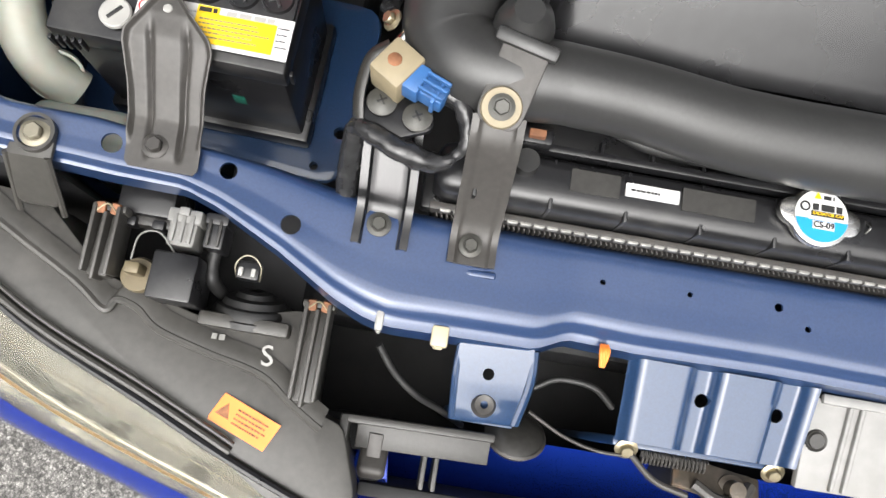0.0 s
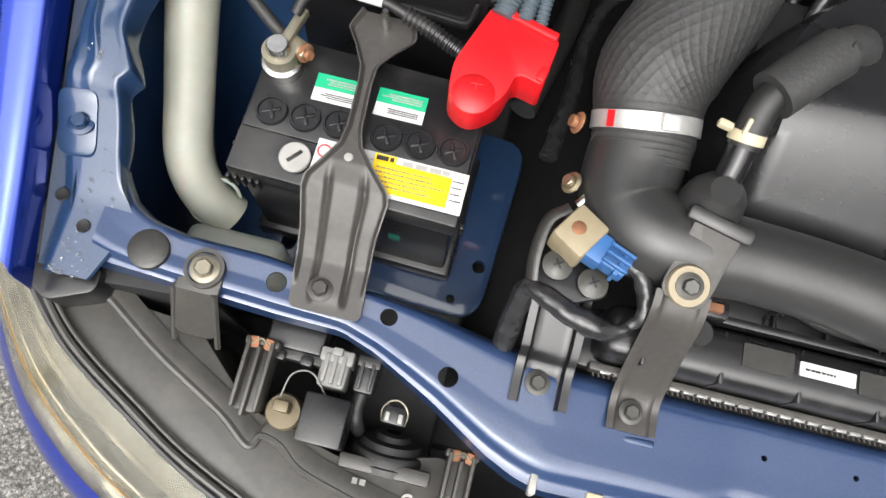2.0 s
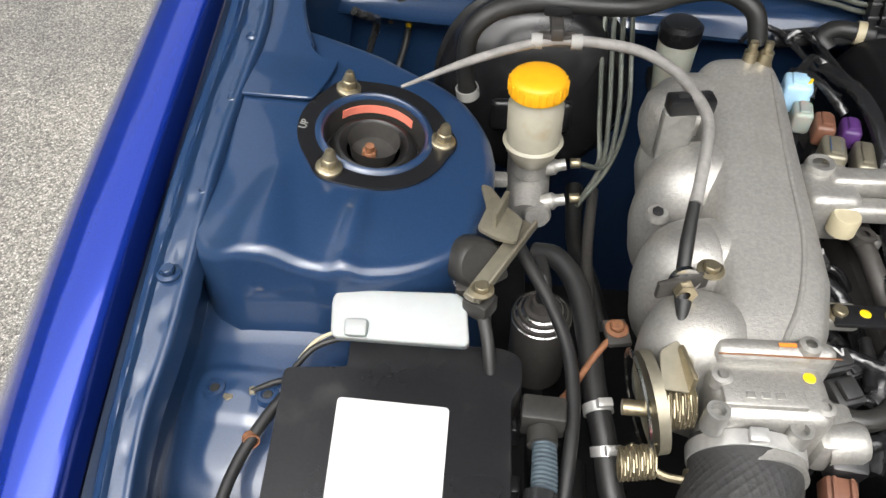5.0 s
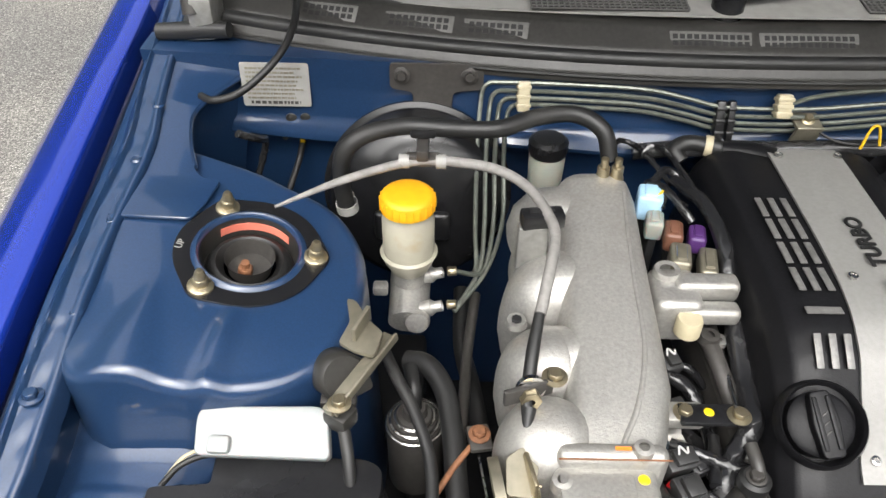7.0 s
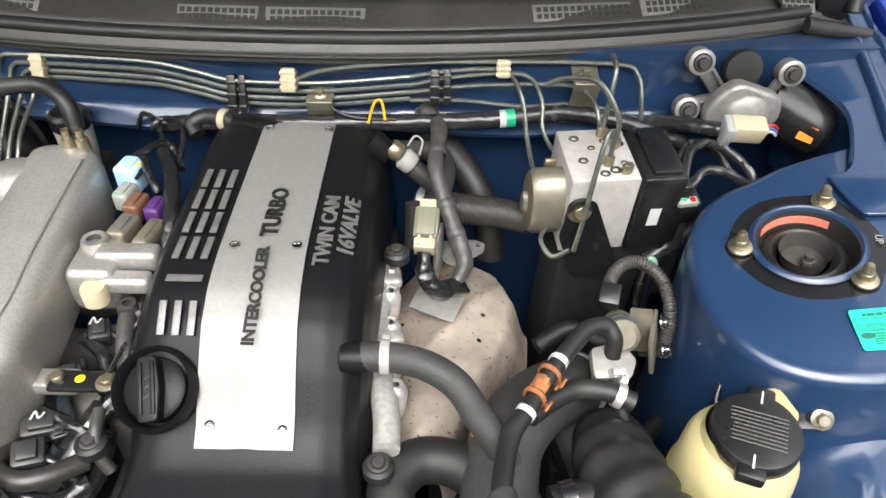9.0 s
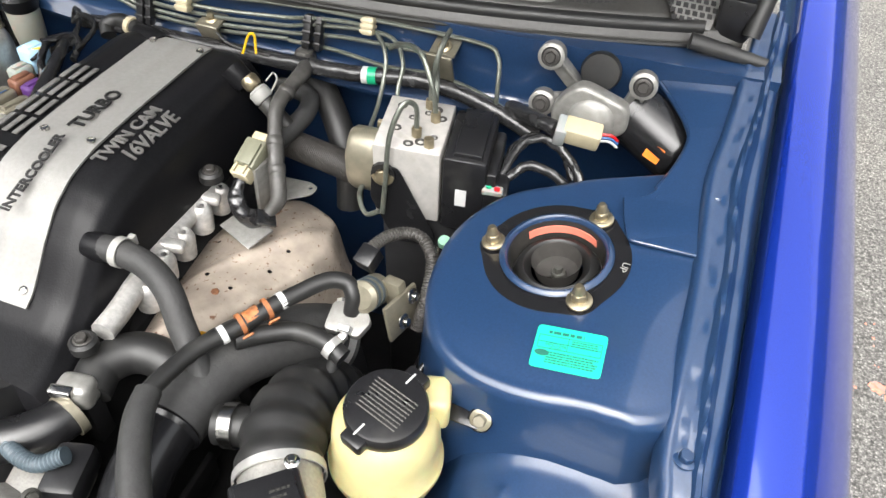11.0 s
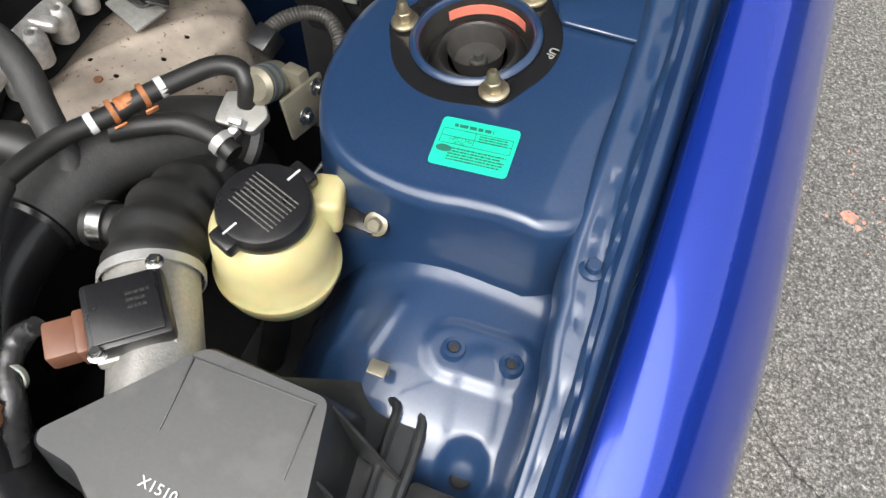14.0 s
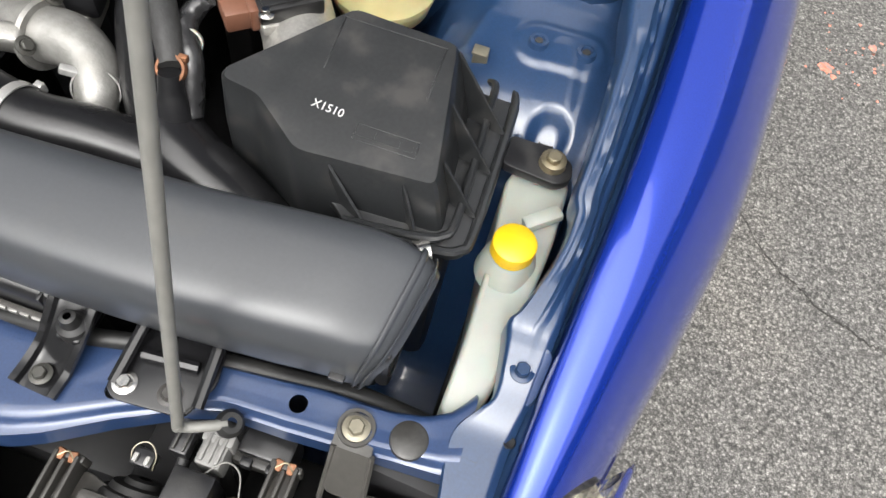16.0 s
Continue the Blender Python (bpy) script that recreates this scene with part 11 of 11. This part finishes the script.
part("pivot", lathe([(0, 0.012), (0.014, 0.010), (0.018, 0.0), (0.018, -0.03)], 28, (-0.040, 0.975, 0.826)), GLOSS_BLACK, WA)
part("blade", tube([(0.06, 1.0, 0.836), (0.2, 1.035, 0.852), (0.40, 1.07, 0.868)], 0.004, 8), RUBBER, WA)
HG = thing("hinge_cover", "grey steel bonnet hinge at the wing corner", "hinge", "hinges")
part("plate", place(box(0.03, 0.05, 0.05, (0, 0, 0), 0.006), pose(-0.630, 0.985, 0.795)), CAST_GREY, HG)
part("arm", tube([(-0.640, 0.965, 0.80), (-0.645, 0.985, 0.85), (-0.640, 1.02, 0.90)], 0.010, 10), BRACKET, HG)
HG2 = thing("hinge_cover", "black hinge cover at the wing corner", "hinge", "hinges")
part("plate", place(box(0.04, 0.06, 0.05, (0, 0, 0), 0.008), pose(0.640, 1.02, 0.80)), BLACK_PLASTIC, HG2)
part("arm", tube([(0.660, 0.985, 0.79), (0.665, 1.01, 0.84), (0.660, 1.04, 0.90)], 0.010, 10), RUBBER, HG2)

BN = thing("bonnet", "raised blue painted steel bonnet held open by its rod", "bonnet")
part("panel", place(box(1.34, 1.08, 0.02, (0, -0.54, 0), 0.008), pose(0, 1.03, 0.84, -48, 0, 0)), BAY, BN)
for x in (-0.45, 0.0, 0.45):
    part("brace", place(box(0.08, 0.96, 0.03, (x, -0.53, -0.022), 0.01), pose(0, 1.03, 0.84, -48, 0, 0)), BAY, BN)
RO = thing("bonnet_rod", "grey plastic-sheathed steel bonnet prop rod", "prop rod")
part("rod", tube([(0.471, 0.086, 0.500), (0.465, 0.082, 0.502), (0.452, 0.076, 0.502), (0.444, 0.0725, 0.504), (0.441, 0.0715, 0.512), (0.4425, 0.078, 0.54), (0.463, 0.143, 0.86), (0.4845, 0.2105, 1.19), (0.501, 0.263, 1.45), (0.513, 0.301, 1.635)], [0.0042] * 5 + [0.0046] * 5, 14, 8), ROD_GREY, RO)
part("grommet", place(lathe([(0.004, 0.004), (0.008, 0.004), (0.011, 0.0), (0.011, -0.004)], 24), pose(0.473, 0.0875, 0.4985, 0, 25, 0)), RUBBER, RO)

# ---------------- paint marks and crack on the asphalt ----------------
CORAL = surface("coral_spray_paint", (0.62, 0.22, 0.15), 0.85, 0, 0, (140, 0.4), (60, (0.30, 0.22, 0.19), 0.50, 0.08), (130, 1.0))
rnd = random.Random(5)
def splash(x, y, r):
    return prism([(x + r * rnd.uniform(0.5, 1.25) * math.cos(a / 11 * 2 * math.pi), y + r * rnd.uniform(0.5, 1.25) * math.sin(a / 11 * 2 * math.pi)) for a in range(11)], 0.0, 0.0012, 0)


for x, y, r in ((1.157, 1.287, 0.015), (1.175, 1.268, 0.007), (1.258, 1.394, 0.011), (1.298, 1.442, 0.009)):
    tagged(part("paint_mark", splash(x, y, r), CORAL), "coral spray paint blotch on the asphalt", "paint mark", "paint marks")
specks = bmesh.new()
for k in range(34):
    specks = join(specks, splash(rnd.gauss(1.215, 0.055), rnd.gauss(1.345, 0.06), rnd.uniform(0.0012, 0.0042)))
tagged(part("paint_specks", specks, CORAL), "fine coral spray paint specks on the asphalt", "paint specks", kind="stuff")
CRACK = surface("crack_dirt", (0.030, 0.028, 0.025), 0.95, 0, 0, (60, 0.4), (30, (0.07, 0.065, 0.06), 0.55, 0.1), (130, 1.0))
line = [(1.00, 0.88), (1.054, 0.799), (1.076, 0.778), (1.105, 0.752), (1.14, 0.730), (1.157, 0.716), (1.205, 0.690), (1.228, 0.682), (1.268, 0.665), (1.293, 0.660), (1.34, 0.62), (1.45, 0.55), (1.7, 0.40)]
pp = spline([(a, b, 0) for a, b in line], 6)
jag = [(rnd.uniform(-0.003, 0.003), rnd.uniform(-0.004, 0.004), rnd.uniform(0.0008, 0.0032)) for p in pp]
top = [(p.x + a, p.y + b + w) for p, (a, b, w) in zip(pp, jag)]
bot = [(p.x + a, p.y + b - w) for p, (a, b, w) in zip(pp, jag)]
cb = bmesh.new()
cv = [(cb.verts.new((*a, 0.0012)), cb.verts.new((*b, 0.0012))) for a, b in zip(top, bot)]
for (a, b), (c, d) in zip(cv, cv[1:]):
    cb.faces.new((a, b, d, c))
tagged(part("crack", cb, CRACK), "dark hairline crack in the asphalt", "crack", kind="structure")

# added unseen dark ring, far behind everything: darkens reflections, taller at left rear
RING_GREEN = surface("ring_dark_green", (0.035, 0.05, 0.025), 0.9, 0, 0, (2, 0.4), (0.5, (0.06, 0.07, 0.045), 0.5, 0.3), None)
dark_ring = sheet(lambda u, v: Vector((26 * math.cos(2 * math.pi * u), 26 * math.sin(2 * math.pi * u), (13.0 + 12.0 * math.exp(-((2 * math.pi * u - 2.35) / 0.6) ** 2) + 3.0 * noise.noise((7 * math.cos(2 * math.pi * u), 7 * math.sin(2 * math.pi * u), 0)) + 1.2 * noise.noise((30 * math.cos(2 * math.pi * u), 30 * math.sin(2 * math.pi * u), 3))) * v)), 300, 4)
tagged(part("backdrop", dark_ring, RING_GREEN), "unseen dark backdrop ring added to shape low reflections", "tree line", kind="structure")
